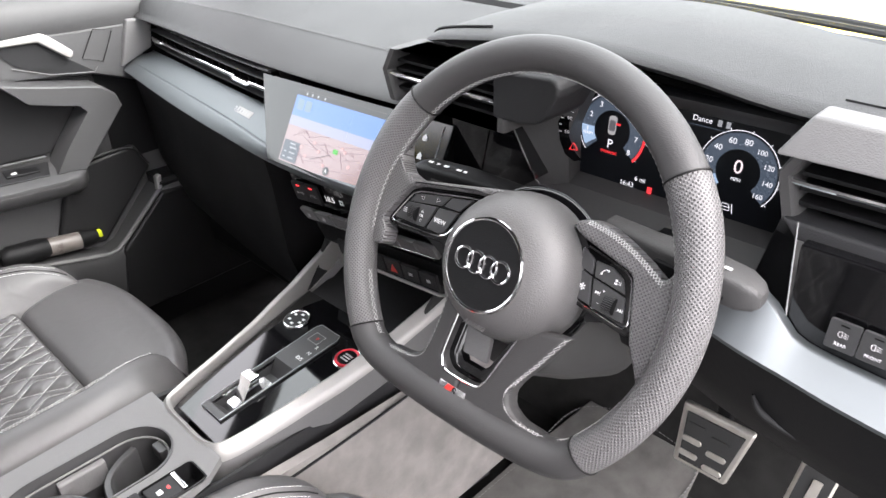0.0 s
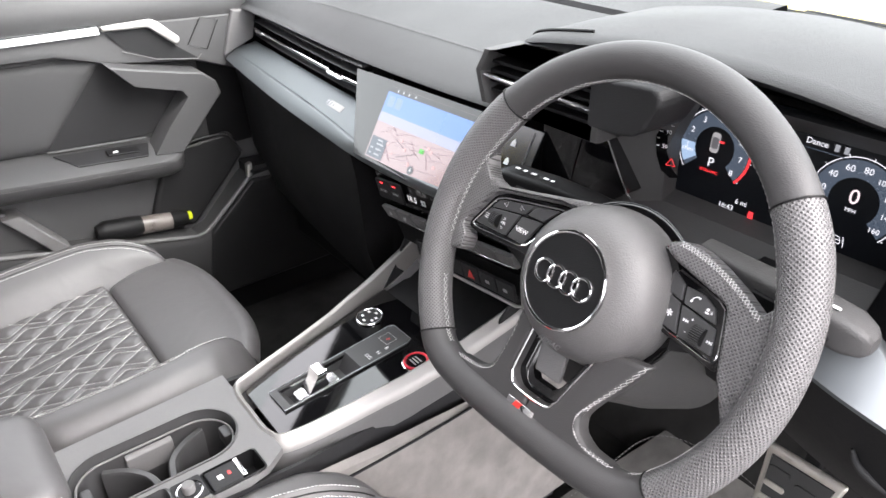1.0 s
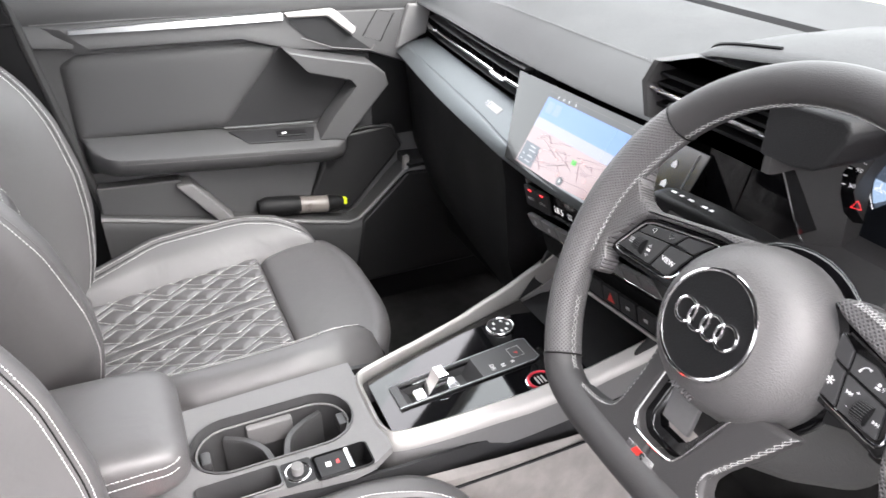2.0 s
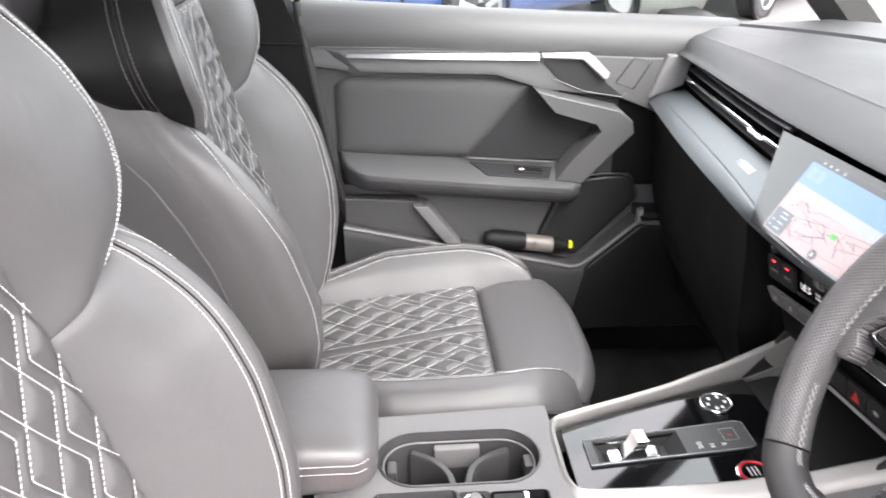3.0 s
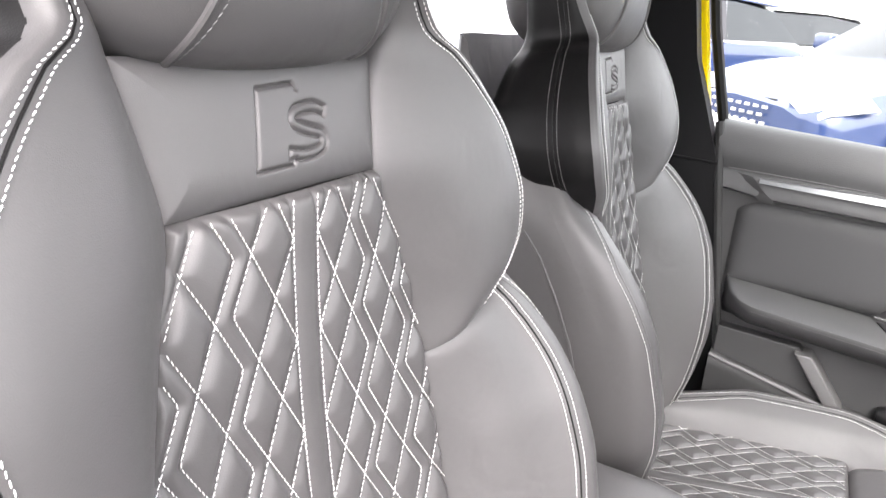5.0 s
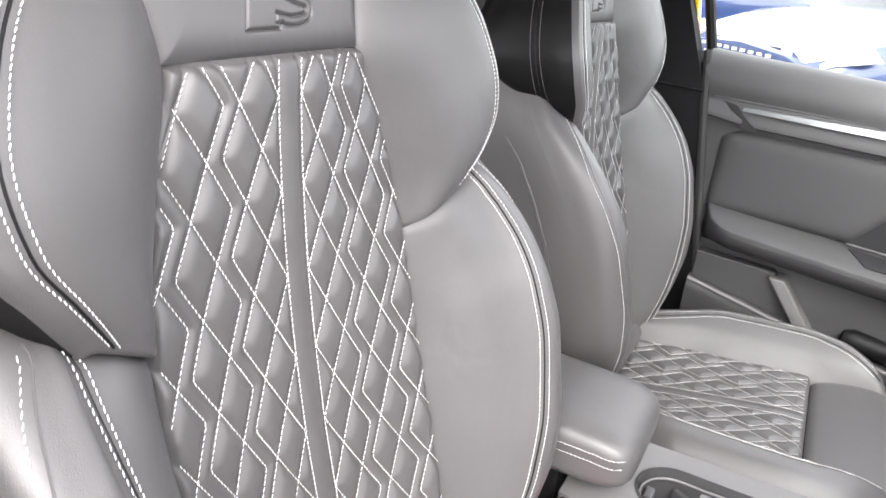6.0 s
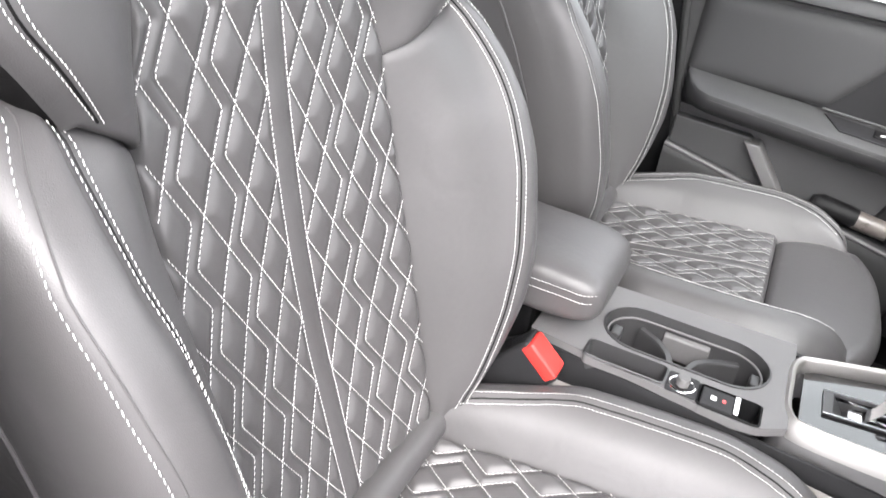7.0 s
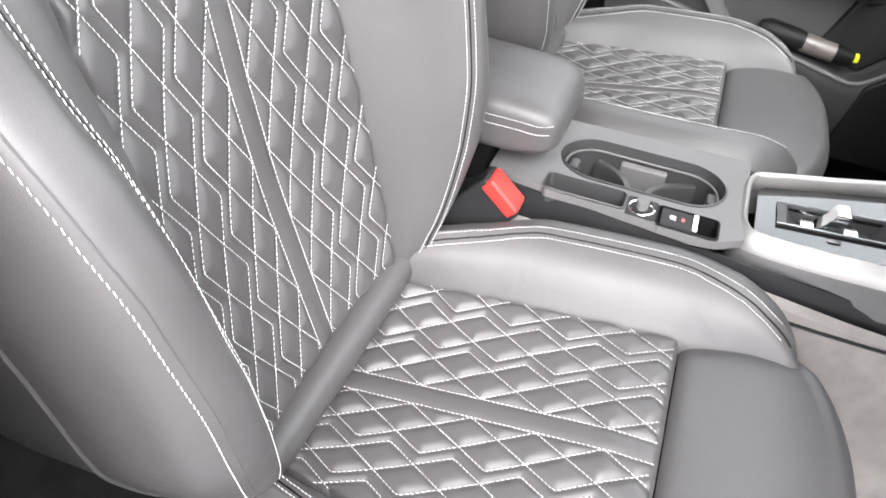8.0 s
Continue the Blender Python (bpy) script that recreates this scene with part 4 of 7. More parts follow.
part("voice_symbol", [moved(disc((0, 0.0014, 0), (0, 0, 1), 0.0012, 0.0002, 12), wheel_pose(0.1048, 0.0248, KO)), moved(rect(0.0030, 0.0014, 0.0002, 0, -0.0010, 0), wheel_pose(0.1048, 0.0248, KO))] + [tube([wp(0.1072 + 0.001 * k, 0.0240 - 0.0004 * k, KO), wp(0.1080 + 0.001 * k, 0.0250, KO), wp(0.1072 + 0.001 * k, 0.0262 + 0.0004 * k, KO)], 0.0002, 4) for k in (0, 1)], WHITE_MARK, wheel)
for u, v in ((0.0925, 0.0118), (0.1150, 0.0055)):
    part("skip_symbol", [prism([wp(u + d, v + 0.0014, KO), wp(u + d, v - 0.0014, KO), wp(u + d + 0.0018, v, KO)], WN * 0.0002) for d in (-0.002, 0.0)] + [moved(rect(0.0004, 0.0028, 0.0002, 0.0021, 0, 0), wheel_pose(u, v, KO))], WHITE_MARK, wheel)
part("plus_mark", words("+", 0.0040, wheel_pose(0.0973, 0.0146, KO)), WHITE_MARK, wheel)
part("minus_mark", words("-", 0.0040, wheel_pose(0.0955, 0.0043, KO)), WHITE_MARK, wheel)
# lower spoke: leather Y with a gloss black opening
for s in (-1, 1):
    leg = [(0.048, -0.036), (0.088, -0.030), (0.071, -0.059), (0.056, -0.083), (0.0510, -0.095), (0.0545, -0.106), (0.068, -0.1125), (0.092, -0.113)] if s > 0 else [(0.020, -0.036), (0.040, -0.036), (0.0415, -0.065), (0.0455, -0.090), (0.0495, -0.102), (0.058, -0.1085), (0.070, -0.1118), (0.090, -0.113)]
    pts = [(s * u, v) for u, v in leg + [(0.100, -0.130), (0.0, -0.134), (0.0, -0.1062), (0.016, -0.1050), (0.0265, -0.0945)]]
    spoke(pts, -0.012, 0.007, LEATHER_WHEEL, "lower_spoke", "smooth leather lower spoke", 0.0045)
    edge = smooth([(u, v, 0) for u, v in leg[1:]], 34)
    part("lower_spoke_stitching", braid([wp(s * (q.x + 0.0004), q.y, 0.0035) for q in edge], [wp(s * (q.x - 0.0030), q.y - 0.0013, 0.0070) for q in edge]), THREAD_WHEEL, wheel, "white cross stitching", "stuff")
inset = [(-0.030, -0.034), (-0.0275, -0.0945), (-0.0165, -0.1055), (0.0165, -0.1055), (0.0275, -0.0945), (0.052, -0.034)]
hole = [(-0.010, -0.050), (-0.0140, -0.086), (-0.008, -0.0935), (0.013, -0.0935), (0.0200, -0.086), (0.036, -0.050)]
_in = plate_with_holes(inset, [hole], 0.0, 0.010)
part("spoke_opening", ([tuple(wp(v[0], v[1], -0.004 + v[2])) for v in _in[0]], _in[1]), GLOSS, wheel, "gloss black inset with an opening")
part("opening_edge", tube([wp(q.x, q.y, 0.0062) for q in smooth([(-0.0205, -0.046, 0), (-0.0250, -0.088, 0), (-0.0240, -0.0975, 0), (-0.0165, -0.1055, 0), (0.0165, -0.1055, 0), (0.0255, -0.0975, 0), (0.0295, -0.088, 0), (0.0455, -0.046, 0)], 52)], 0.0010, 6), CHROME, wheel, "thin bright edge")
part("opening_web", prism([wp(-0.014, -0.055, -0.006), wp(0.014, -0.050, -0.006), wp(0.018, -0.085, -0.006), wp(-0.010, -0.085, -0.006)], WN * 0.006, 0.002), PLASTIC_GREY, wheel)
part("sport_badge", moved(rect(0.031, 0.0105, 0.0015, 0, 0, 0, 0.0004), wheel_pose(-0.003, -0.1195, 0.0068) @ pose(0, 0, 0, 0, 0, -1)), CHROME, wheel, "small silver badge with red field")
part("badge_red_field", prism([wp(-0.0135, -0.1242, 0.0084), wp(-0.0055, -0.1242, 0.0084), wp(-0.0005, -0.1146, 0.0084), wp(-0.0085, -0.1146, 0.0084)], WN * 0.0004), RED_PLASTIC, wheel, "red field of the badge")
part("badge_letter", words("S", 0.0110, wheel_pose(0.0000, -0.1194, 0.0087)), PLASTIC_BLACK, wheel)

# column and stalks
column = thing("steering_column", (0.378, 0.10, 0.83), "dark plastic steering column shroud with two control stalks", "steering column")
rings = []
for t, w, h in ((0.0, 0.055, 0.050), (0.10, 0.062, 0.058), (0.55, 0.066, 0.060), (1.0, 0.070, 0.062)):
    c = wp(0, -0.018, -0.030).lerp(wp(0, -0.020, -0.20), t)
    rings.append([c + WU * (w * math.copysign(abs(math.cos(a)) ** 0.7, math.cos(a))) + WV * (h * (1.0 if math.sin(a) > 0 else 1.12 + 0.4 * min(1.0, t * 6)) * math.copysign(abs(math.sin(a)) ** 0.7, math.sin(a))) for a in np.linspace(0, 2 * math.pi, 36, endpoint=False)])
part("shroud", loft(rings), PLASTIC_MID, column, "grained grey column shroud")
def stalk(stations, mat, label):
    """A control stalk through stations (x, y, z, half height, half depth)."""
    rings = [[(x, y + d * math.copysign(abs(math.cos(a)) ** 0.45, math.cos(a)), z + h * math.copysign(abs(math.sin(a)) ** 0.45, math.sin(a))) for a in np.linspace(0, 2 * math.pi, 28, endpoint=False)] for x, y, z, h, d in stations]
    return part("stalk", loft(rings), mat, column, label)


left = stalk(((0.345, 0.085, 0.888, 0.009, 0.010), (0.315, 0.078, 0.890, 0.0105, 0.014), (0.27, 0.073, 0.891, 0.0110, 0.016), (0.222, 0.070, 0.889, 0.0105, 0.015), (0.211, 0.070, 0.888, 0.0085, 0.012), (0.208, 0.070, 0.888, 0.0050, 0.008)), PLASTIC_BLACK, "black indicator stalk with white symbols")
part("stalk_key", moved(prism(rounded(-0.027, 0.027, -0.0045, 0.0045, 0, 0.003), (0, 0, 0.003), 0.0008), plane_pose((0.266, 0.0590, 0.886), (1, 0.05, 0), (0, 0.2, 1))), PLASTIC_MID, left, "grey stalk key")
SL = plane_pose((0.25, 0.068, 0.9022), (1, 0.06, 0.01), (0, 1, 0.05))
part("stalk_marking", [moved(rect(w, 0.0030, 0.0004, x, 0, 0), SL) for x, w in ((-0.020, 0.0055), (-0.010, 0.0035), (0.001, 0.0055), (0.017, 0.0055), (0.025, 0.0035))], WHITE_MARK, left, "white stalk symbols")
part("stalk_marking", [moved(rect(w, 0.0024, 0.0004, x, 0, 0), plane_pose((0.25, 0.0570, 0.889), (1, 0.05, 0), (0, 0.1, 1))) for x, w in ((-0.028, 0.007), (-0.006, 0.004), (0.000, 0.004))], WHITE_MARK, left)
right = stalk(((0.44, 0.075, 0.898, 0.009, 0.010), (0.49, 0.060, 0.901, 0.0120, 0.013), (0.545, 0.052, 0.9025, 0.0140, 0.016), (0.570, 0.050, 0.9020, 0.0130, 0.015), (0.581, 0.050, 0.9005, 0.0095, 0.011), (0.585, 0.050, 0.9000, 0.0055, 0.007)), PLASTIC_MID, "dark grey wiper stalk")
part("stalk_ring", prism([(0.500, 0.0400, 0.891), (0.559, 0.0335, 0.8915), (0.562, 0.0335, 0.899), (0.553, 0.0340, 0.9055), (0.500, 0.0405, 0.9045)], (0, 0.006, 0), 0.0015), PLASTIC_BLACK, right, "black switch on the stalk")
part("stalk_wheel", tube([(0.535, 0.0345, 0.8975), (0.552, 0.0330, 0.8978)], 0.0045, 14), PLASTIC, right)
part("stalk_marking", [moved(rect(w, 0.0028, 0.0004, x, 0, 0), plane_pose((0.55, 0.047, 0.9168), (1, -0.1, 0), (0, 1, 0.06))) for x, w in ((-0.013, 0.007), (-0.003, 0.006), (0.007, 0.006))], WHITE_MARK, right, "white stalk symbols")
for s in (-1, 1):
    part("shift_paddle", prism([wp(s * u, v, -0.028) for u, v in ((0.075, 0.02), (0.128, 0.035), (0.138, 0.03), (0.136, 0.002), (0.08, -0.02))], WN * 0.005, 0.002), PLASTIC, column, "dark shift paddle behind the wheel")


# ---- centre console ----
CZ = 0.576


def panel_z(y):
    return 0.579 + 0.09 * y


console = thing("center_console", (0.02, -0.2, 0.22), "grey centre console with silver frame, gloss black panel and cup holders", "center console")


def console_edge(y, side):
    t = (y + 0.46) / 0.29
    return 0.098 + 0.036 * t - 0.030 * max(0.0, (t - 0.80) / 0.20) ** 2 if side > 0 else -0.050 - 0.012 * t


def stadium(x0, x1, y0, y1, z, n=10):
    r, c = (x1 - x0) / 2, (x0 + x1) / 2
    pts = [(c + r * math.cos(a), y1 - r + r * math.sin(a), z) for a in np.linspace(0, math.pi, n)]
    return pts + [(c + r * math.cos(a), y0 + r + r * math.sin(a), z) for a in np.linspace(math.pi, 2 * math.pi, n)]


cup = stadium(-0.018, 0.070, -0.385, -0.197, CZ, 16)
tray = rounded(0.080, 0.112, -0.388, -0.300, CZ, 0.006)
epb_hole = rounded(0.086, 0.122, -0.262, -0.200, CZ, 0.005)
ys = np.linspace(-0.455, -0.172, 12)
outline = [(console_edge(y, 1), y) for y in ys] + [(console_edge(y, -1), y) for y in ys[::-1]]
def widened(poly, d=0.0016):
    c = Vector((sum(p[0] for p in poly) / len(poly), sum(p[1] for p in poly) / len(poly)))
    return [(p[0] + d * (1 if p[0] > c.x else -1) * min(1, abs(p[0] - c.x) / 0.008), p[1] + d * (1 if p[1] > c.y else -1) * min(1, abs(p[1] - c.y) / 0.008)) for p in poly]


part("top_plate", plate_with_holes(outline, [widened(q) for q in (cup, tray, epb_hole)], CZ, 0.010), PLASTIC_GREY, console, "grey grained console top")


def well(poly, depth, floor_scale=0.9, z=CZ):
    c = Vector((sum(p[0] for p in poly) / len(poly), sum(p[1] for p in poly) / len(poly), 0))
    rings = [[Vector((p[0], p[1], z + 0.0012)) + (Vector((p[0], p[1], 0)) - c).normalized() * 0.0025 for p in poly], [Vector((p[0], p[1], z + 0.0022)) for p in poly], [Vector((p[0], p[1], z - 0.004)) for p in poly]]
    rings.append([c + (Vector((p[0], p[1], 0)) - c) * floor_scale + Vector((0, 0, z - depth)) for p in poly])
    vs, fs = loft(rings, True, False)
    n = len(poly)
    fs.append(tuple(range(len(vs) - n, len(vs))))
    return vs, fs


part("cup_well", well(cup, 0.085, 0.93), KEY, console, "twin cup holder")
part("cup_lip", tube([(p[0], p[1], CZ - 0.010) for p in stadium(-0.013, 0.065, -0.380, -0.202, 0, 14)], 0.0015, 6, True), PLASTIC_GREY, console)
# near-black discs put the shade deep in the cups into colour
for cy in (-0.338, -0.245):
    part("cup_floor_shade", disc((0.026, cy, CZ - 0.0835), (0, 0, 1), 0.036, 0.002, 28), PLASTIC_BLACK, console, "cup floor disc, darkened as shade")
for pts in (((-0.010, -0.345), (0.004, -0.322), (0.026, -0.305), (0.052, -0.299)), ((-0.008, -0.228), (0.002, -0.252), (0.020, -0.273), (0.050, -0.283))):
    arm = smooth([(x, y, CZ - 0.020) for x, y in pts], 18)
    rings = []
    for k, q in enumerate(arm):
        t = (arm[min(17, k + 1)] - arm[max(0, k - 1)]).normalized()
        o, w = Vector((t.y, -t.x, 0)), 0.0052
        rings.append([q + o * w * c + Vector((0, 0, h)) for c, h in ((-1, -0.055), (-1, -0.004), (-0.6, 0.0), (0.6, 0.0), (1, -0.004), (1, -0.055))])
    part("cup_divider", loft(rings), KEY, console, "curved cup grip")
part("cup_bridge", prism([(-0.0165, -0.318, CZ - 0.016), (-0.0165, -0.262, CZ - 0.016), (-0.010, -0.262, CZ - 0.020), (-0.010, -0.318, CZ - 0.020)], (0.0, 0, -0.030), 0.002), PLASTIC_GREY, console, "grey web between the cups")
for q in (-0.370, -0.208):
    part("cup_tab", box((0.012, q - 0.006, CZ - 0.030), (0.034, q + 0.006, CZ - 0.012), 0.003), KEY, console, "cup clamp")
part("tray_well", well(tray, 0.040, 0.94), KEY, console, "narrow storage tray")
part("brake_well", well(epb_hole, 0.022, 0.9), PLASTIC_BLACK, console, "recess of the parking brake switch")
part("brake_switch", box((0.088, -0.260, CZ - 0.010), (0.120, -0.226, CZ + 0.002), 0.002), PLASTIC, console, "parking brake switch")
part("brake_switch_edge", box((0.0882, -0.2262, CZ - 0.008), (0.1198, -0.2205, CZ + 0.0035), 0.0012), CHROME, console, "bright lip of the switch")
part("brake_symbol", box((0.101, -0.250, CZ + 0.0021), (0.108, -0.244, CZ + 0.0024), 0), WHITE_MARK, console)
part("brake_warning", box((0.101, -0.238, CZ + 0.0021), (0.107, -0.2345, CZ + 0.0024), 0), glow("red_lamp", (1.0, 0.05, 0.05), 1.2), console, "small red lamp")
vol = (0.101, -0.281, CZ)
part("volume_ring", ring((vol[0], vol[1], CZ + 0.001), (0, 0, 1), 0.0135, 0.0018, 40), CHROME, console, "bright ring round the knob")
part("volume_plate", disc((vol[0], vol[1], CZ + 0.0003), (0, 0, 1), 0.0135, 0.001), PLASTIC_BLACK, console)
part("volume_knob", tube([(vol[0], vol[1], CZ), (vol[0], vol[1], CZ + 0.010), (vol[0], vol[1], CZ + 0.0115), (vol[0], vol[1], CZ + 0.0118)], [0.0068, 0.0072, 0.0062, 0.004], 28), PLASTIC_GREY, console, "small round volume knob")
part("knob_plate", prism(rounded(0.083, 0.119, -0.297, -0.264, CZ + 0.0005, 0.003), (0, 0, 0.001), 0.0004), PLASTIC, console)

# body under the plate and forward of it
rings = []
for y, xl, xr, zt in ((-0.74, -0.060, 0.085, 0.48), (-0.52, -0.064, 0.096, 0.52), (-0.455, -0.066, 0.106, 0.565), (-0.30, -0.072, 0.124, 0.566), (-0.165, -0.076, 0.130, 0.560), (-0.05, -0.082, 0.118, 0.545), (0.10, -0.10, 0.122, 0.545), (0.26, -0.12, 0.135, 0.55)):
    rings.append([(xl - 0.010, y, 0.23), (xl, y, zt - 0.03), (xl + 0.005, y, zt), (xl + 0.012, y, zt), (xl + 0.012, y, 0.470), (xr - 0.008, y, 0.470), (xr - 0.008, y, zt), (xr - 0.004, y, zt), (xr, y, zt - 0.03), (xr + 0.012, y, 0.40), (xr + 0.012, y, 0.23)])
bodyv, bodyf = loft(rings)
part("console_body", (bodyv, bodyf), PLASTIC, console, "dark lower console body", sharp=30)
for s, x0 in ((1, 0.128), (-1, -0.085)):
    side = []
    for y, zt in ((-0.42, 0.545), (-0.16, 0.542), (-0.05, 0.530), (0.10, 0.520), (0.30, 0.52)):
        side.append([(x0 + s * 0.004, y, zt), (x0 + s * 0.012, y, zt - 0.008), (x0 + s * 0.018, y, 0.40), (x0 + s * 0.020, y, 0.24)])
    part("side_carpet", loft(side, False), FELT, console, "grey felt-covered console side")
    part("side_groove", tube([(x0 + s * (0.013 + 0.002 * t), -0.42 + 0.72 * t, 0.535 - 0.02 * math.sin(t * 3)) for t in np.linspace(0, 1, 20)], 0.002, 6), PLASTIC_BLACK, console)

# gloss panel and silver frame
PANEL = [(-0.030, -0.150), (-0.024, -0.158), (0.074, -0.160), (0.084, -0.150), (0.108, 0.10), (-0.082, 0.10)]
_pan = plate_with_holes(PANEL, [[(0.006, -0.127), (0.041, -0.127), (0.043, -0.025), (0.004, -0.025)]], 0.0, 0.004)
part("gloss_panel", ([(v[0], v[1], panel_z(v[1]) + v[2]) for v in _pan[0]], _pan[1]), GLOSS, console, "piano black selector panel")
inner = smooth([(-0.098, 0.215, 0), (-0.092, 0.15, 0), (-0.084, 0.075, 0), (-0.062, -0.03, 0), (-0.036, -0.142, 0), (-0.022, -0.166, 0), (0.025, -0.170, 0), (0.074, -0.168, 0), (0.090, -0.144, 0), (0.100, -0.03, 0), (0.112, 0.075, 0), (0.126, 0.15, 0), (0.136, 0.215, 0)], 72)


def frame_z(y):
    return panel_z(y) + float(np.interp(y, [-0.17, -0.08, 0.0, 0.08, 0.16, 0.22], [0.015, 0.013, 0.014, 0.024, 0.050, 0.075]))


def outward(k):
    a, b = inner[max(0, k - 1)], inner[min(len(inner) - 1, k + 1)]
    t = (b - a).normalized()
    o = Vector((t.y, -t.x, 0))
    return o if o.dot(Vector((inner[k].x - 0.023, inner[k].y - 0.05, 0))) > 0 else -o


rings = []
for k, q in enumerate(inner):
    o, z = outward(k), frame_z(q.y)
    w = 0.010 + 0.004 * max(0, min(1, (q.y + 0.16) / 0.2))
    p = Vector((q.x, q.y, z))
    base = panel_z(q.y) - 0.004 - z
    rings.append([p + Vector((0, 0, base)), p + Vector((0, 0, -0.003)), p + o * 0.002, p + o * 0.005 + Vector((0, 0, 0.001)), p + o * w + Vector((0, 0, -0.006)), p + o * (w + 0.004) + Vector((0, 0, -0.012)), p + o * (w + 0.005) + Vector((0, 0, -0.020)), p + o * w * 0.5 + Vector((0, 0, -0.024))])
part("silver_frame", loft(rings), SILVER, console, "satin silver frame rising to the dashboard", sharp=45)
rings = []
for k in range(4, len(inner) - 4):
    q, o = inner[k], outward(k)
    p = Vector((q.x, q.y, frame_z(q.y) - 0.020)) + o * 0.012
    rings.append([p + o * 0.003, p + o * 0.005 + Vector((0, 0, -0.008)), p + o * 0.004 + Vector((0, 0, -0.040)), p - o * 0.02 + Vector((0, 0, -0.03))])
part("frame_skirt", loft(rings), PLASTIC_GREY, console, "dark skirt under the silver frame")

# selector
gear = thing("gear_selector", (0.024, -0.04, panel_z(-0.04)), "short chrome gear selector on a dark plate", "gear selector")


def pz(x, y, o=0.0):
    return (x + 0.023, y, panel_z(y) + o)


sel = [(-0.021, -0.138), (0.022, -0.138), (0.024, 0.050), (0.020, 0.058), (-0.020, 0.058), (-0.024, 0.050)]
hole = [(-0.018, -0.128), (0.019, -0.128), (0.021, -0.024), (-0.020, -0.024)]
bm_plate = plate_with_holes([(x, y) for x, y in sel], [[(x, y) for x, y in hole]], 0.0, 0.003)
part("selector_plate", ([pz(v[0], v[1], 0.0035 + v[2]) for v in bm_plate[0]], bm_plate[1]), KEY, gear, "dark grey selector plate")
part("selector_frame", tube([pz(x, y, 0.0035) for x, y in sel], 0.0006, 6, True), ALU, gear, "thin bright edge")
wellv = loft([[pz(x, y, 0.0030) for x, y in hole], [pz(x * 0.9, -0.074 + (y + 0.074) * 0.74, -0.016) for x, y in hole]], True, False)
wellv = (wellv[0], wellv[1] + [(4, 5, 6, 7)])
part("selector_well", wellv, KEY, gear, "sloping selector well")
part("selector_base", prism([pz(x, y, -0.0158) for x, y in ((-0.0155, -0.104), (-0.010, -0.112), (0.010, -0.112), (0.0155, -0.104), (0.0155, -0.058), (0.010, -0.050), (-0.010, -0.050), (-0.0155, -0.058))], (0, 0, 0.010), 0.003), CHROME, gear, "bright selector base")
part("selector_lever", loft([[pz(x * sx, -0.066 + dy + y * sy, h) for x, y in ((-1, -1), (1, -1), (1, 1), (-1, 1))] for sx, sy, dy, h in ((0.0110, 0.015, -0.016, -0.005), (0.0100, 0.009, -0.013, 0.006), (0.0115, 0.0075, -0.010, 0.015), (0.0108, 0.0065, -0.009, 0.0195), (0.0085, 0.0035, -0.008, 0.021))]), CHROME, gear, "chrome selector lever", sharp=25)
for txt, x, y, mat in (("P", 0.000, 0.034, RED_PLASTIC), ("R", 0.014, 0.022, WHITE_MARK), ("N", 0.014, 0.008, WHITE_MARK), ("D/S", 0.011, -0.006, WHITE_MARK)):
    part("selector_letter", words(txt, 0.008, plane_pose(pz(x, y, 0.0042), (1, 0, 0), (0, 1, 0.09))), mat, gear)
part("park_key", tube([pz(x, y, 0.0040) for x, y in ((-0.012, 0.026), (0.008, 0.026), (0.008, 0.043), (-0.012, 0.043))], 0.0005, 4, True), GREY_MARK, gear, "outlined park key")

start = thing("start_button", pz(0.061, 0.037), "round start button with a red ring", "button")
nz = Vector((0, -0.09, 1)).normalized()
part("button_ring", ring(pz(0.061, 0.037, 0.002), nz, 0.0155, 0.0022, 40), RED_RING, start, "red metal ring")
part("button_rim", ring(pz(0.061, 0.037, 0.001), nz, 0.0182, 0.0014, 40), CHROME, start)
part("button_face", disc(pz(0.061, 0.037, 0.0), nz, 0.0140, 0.003, 32, 0.0008), GLOSS, start, "gloss black face")
part("button_marking", [moved(rect(0.014, 0.0022, 0.0003), plane_pose(pz(0.061, 0.037 + d, 0.0034), (1, 0, 0), (0, 1, 0.1))) for d in (0.0035, -0.001, -0.0055)], GREY_MARK, start)
drive = thing("drive_mode_knob", pz(-0.063, 0.045), "flat round touch dial with chrome rim and symbols", "knob")
part("dial_rim", ring(pz(-0.063, 0.045, 0.0015), nz, 0.0185, 0.0016, 44), CHROME, drive, "chrome rim")
part("dial_face", disc(pz(-0.063, 0.045, 0.0), nz, 0.0178, 0.002, 40, 0.0005), PLASTIC, drive, "dark dial face")
part("dial_symbol", [moved(rect(0.005, 0.0035, 0.0003), plane_pose(pz(-0.063 + 0.011 * math.cos(a), 0.045 + 0.011 * math.sin(a), 0.0023), (1, 0, 0), (0, 1, 0.1))) for a in np.linspace(0.4, 6.0, 6)], WHITE_MARK, drive)

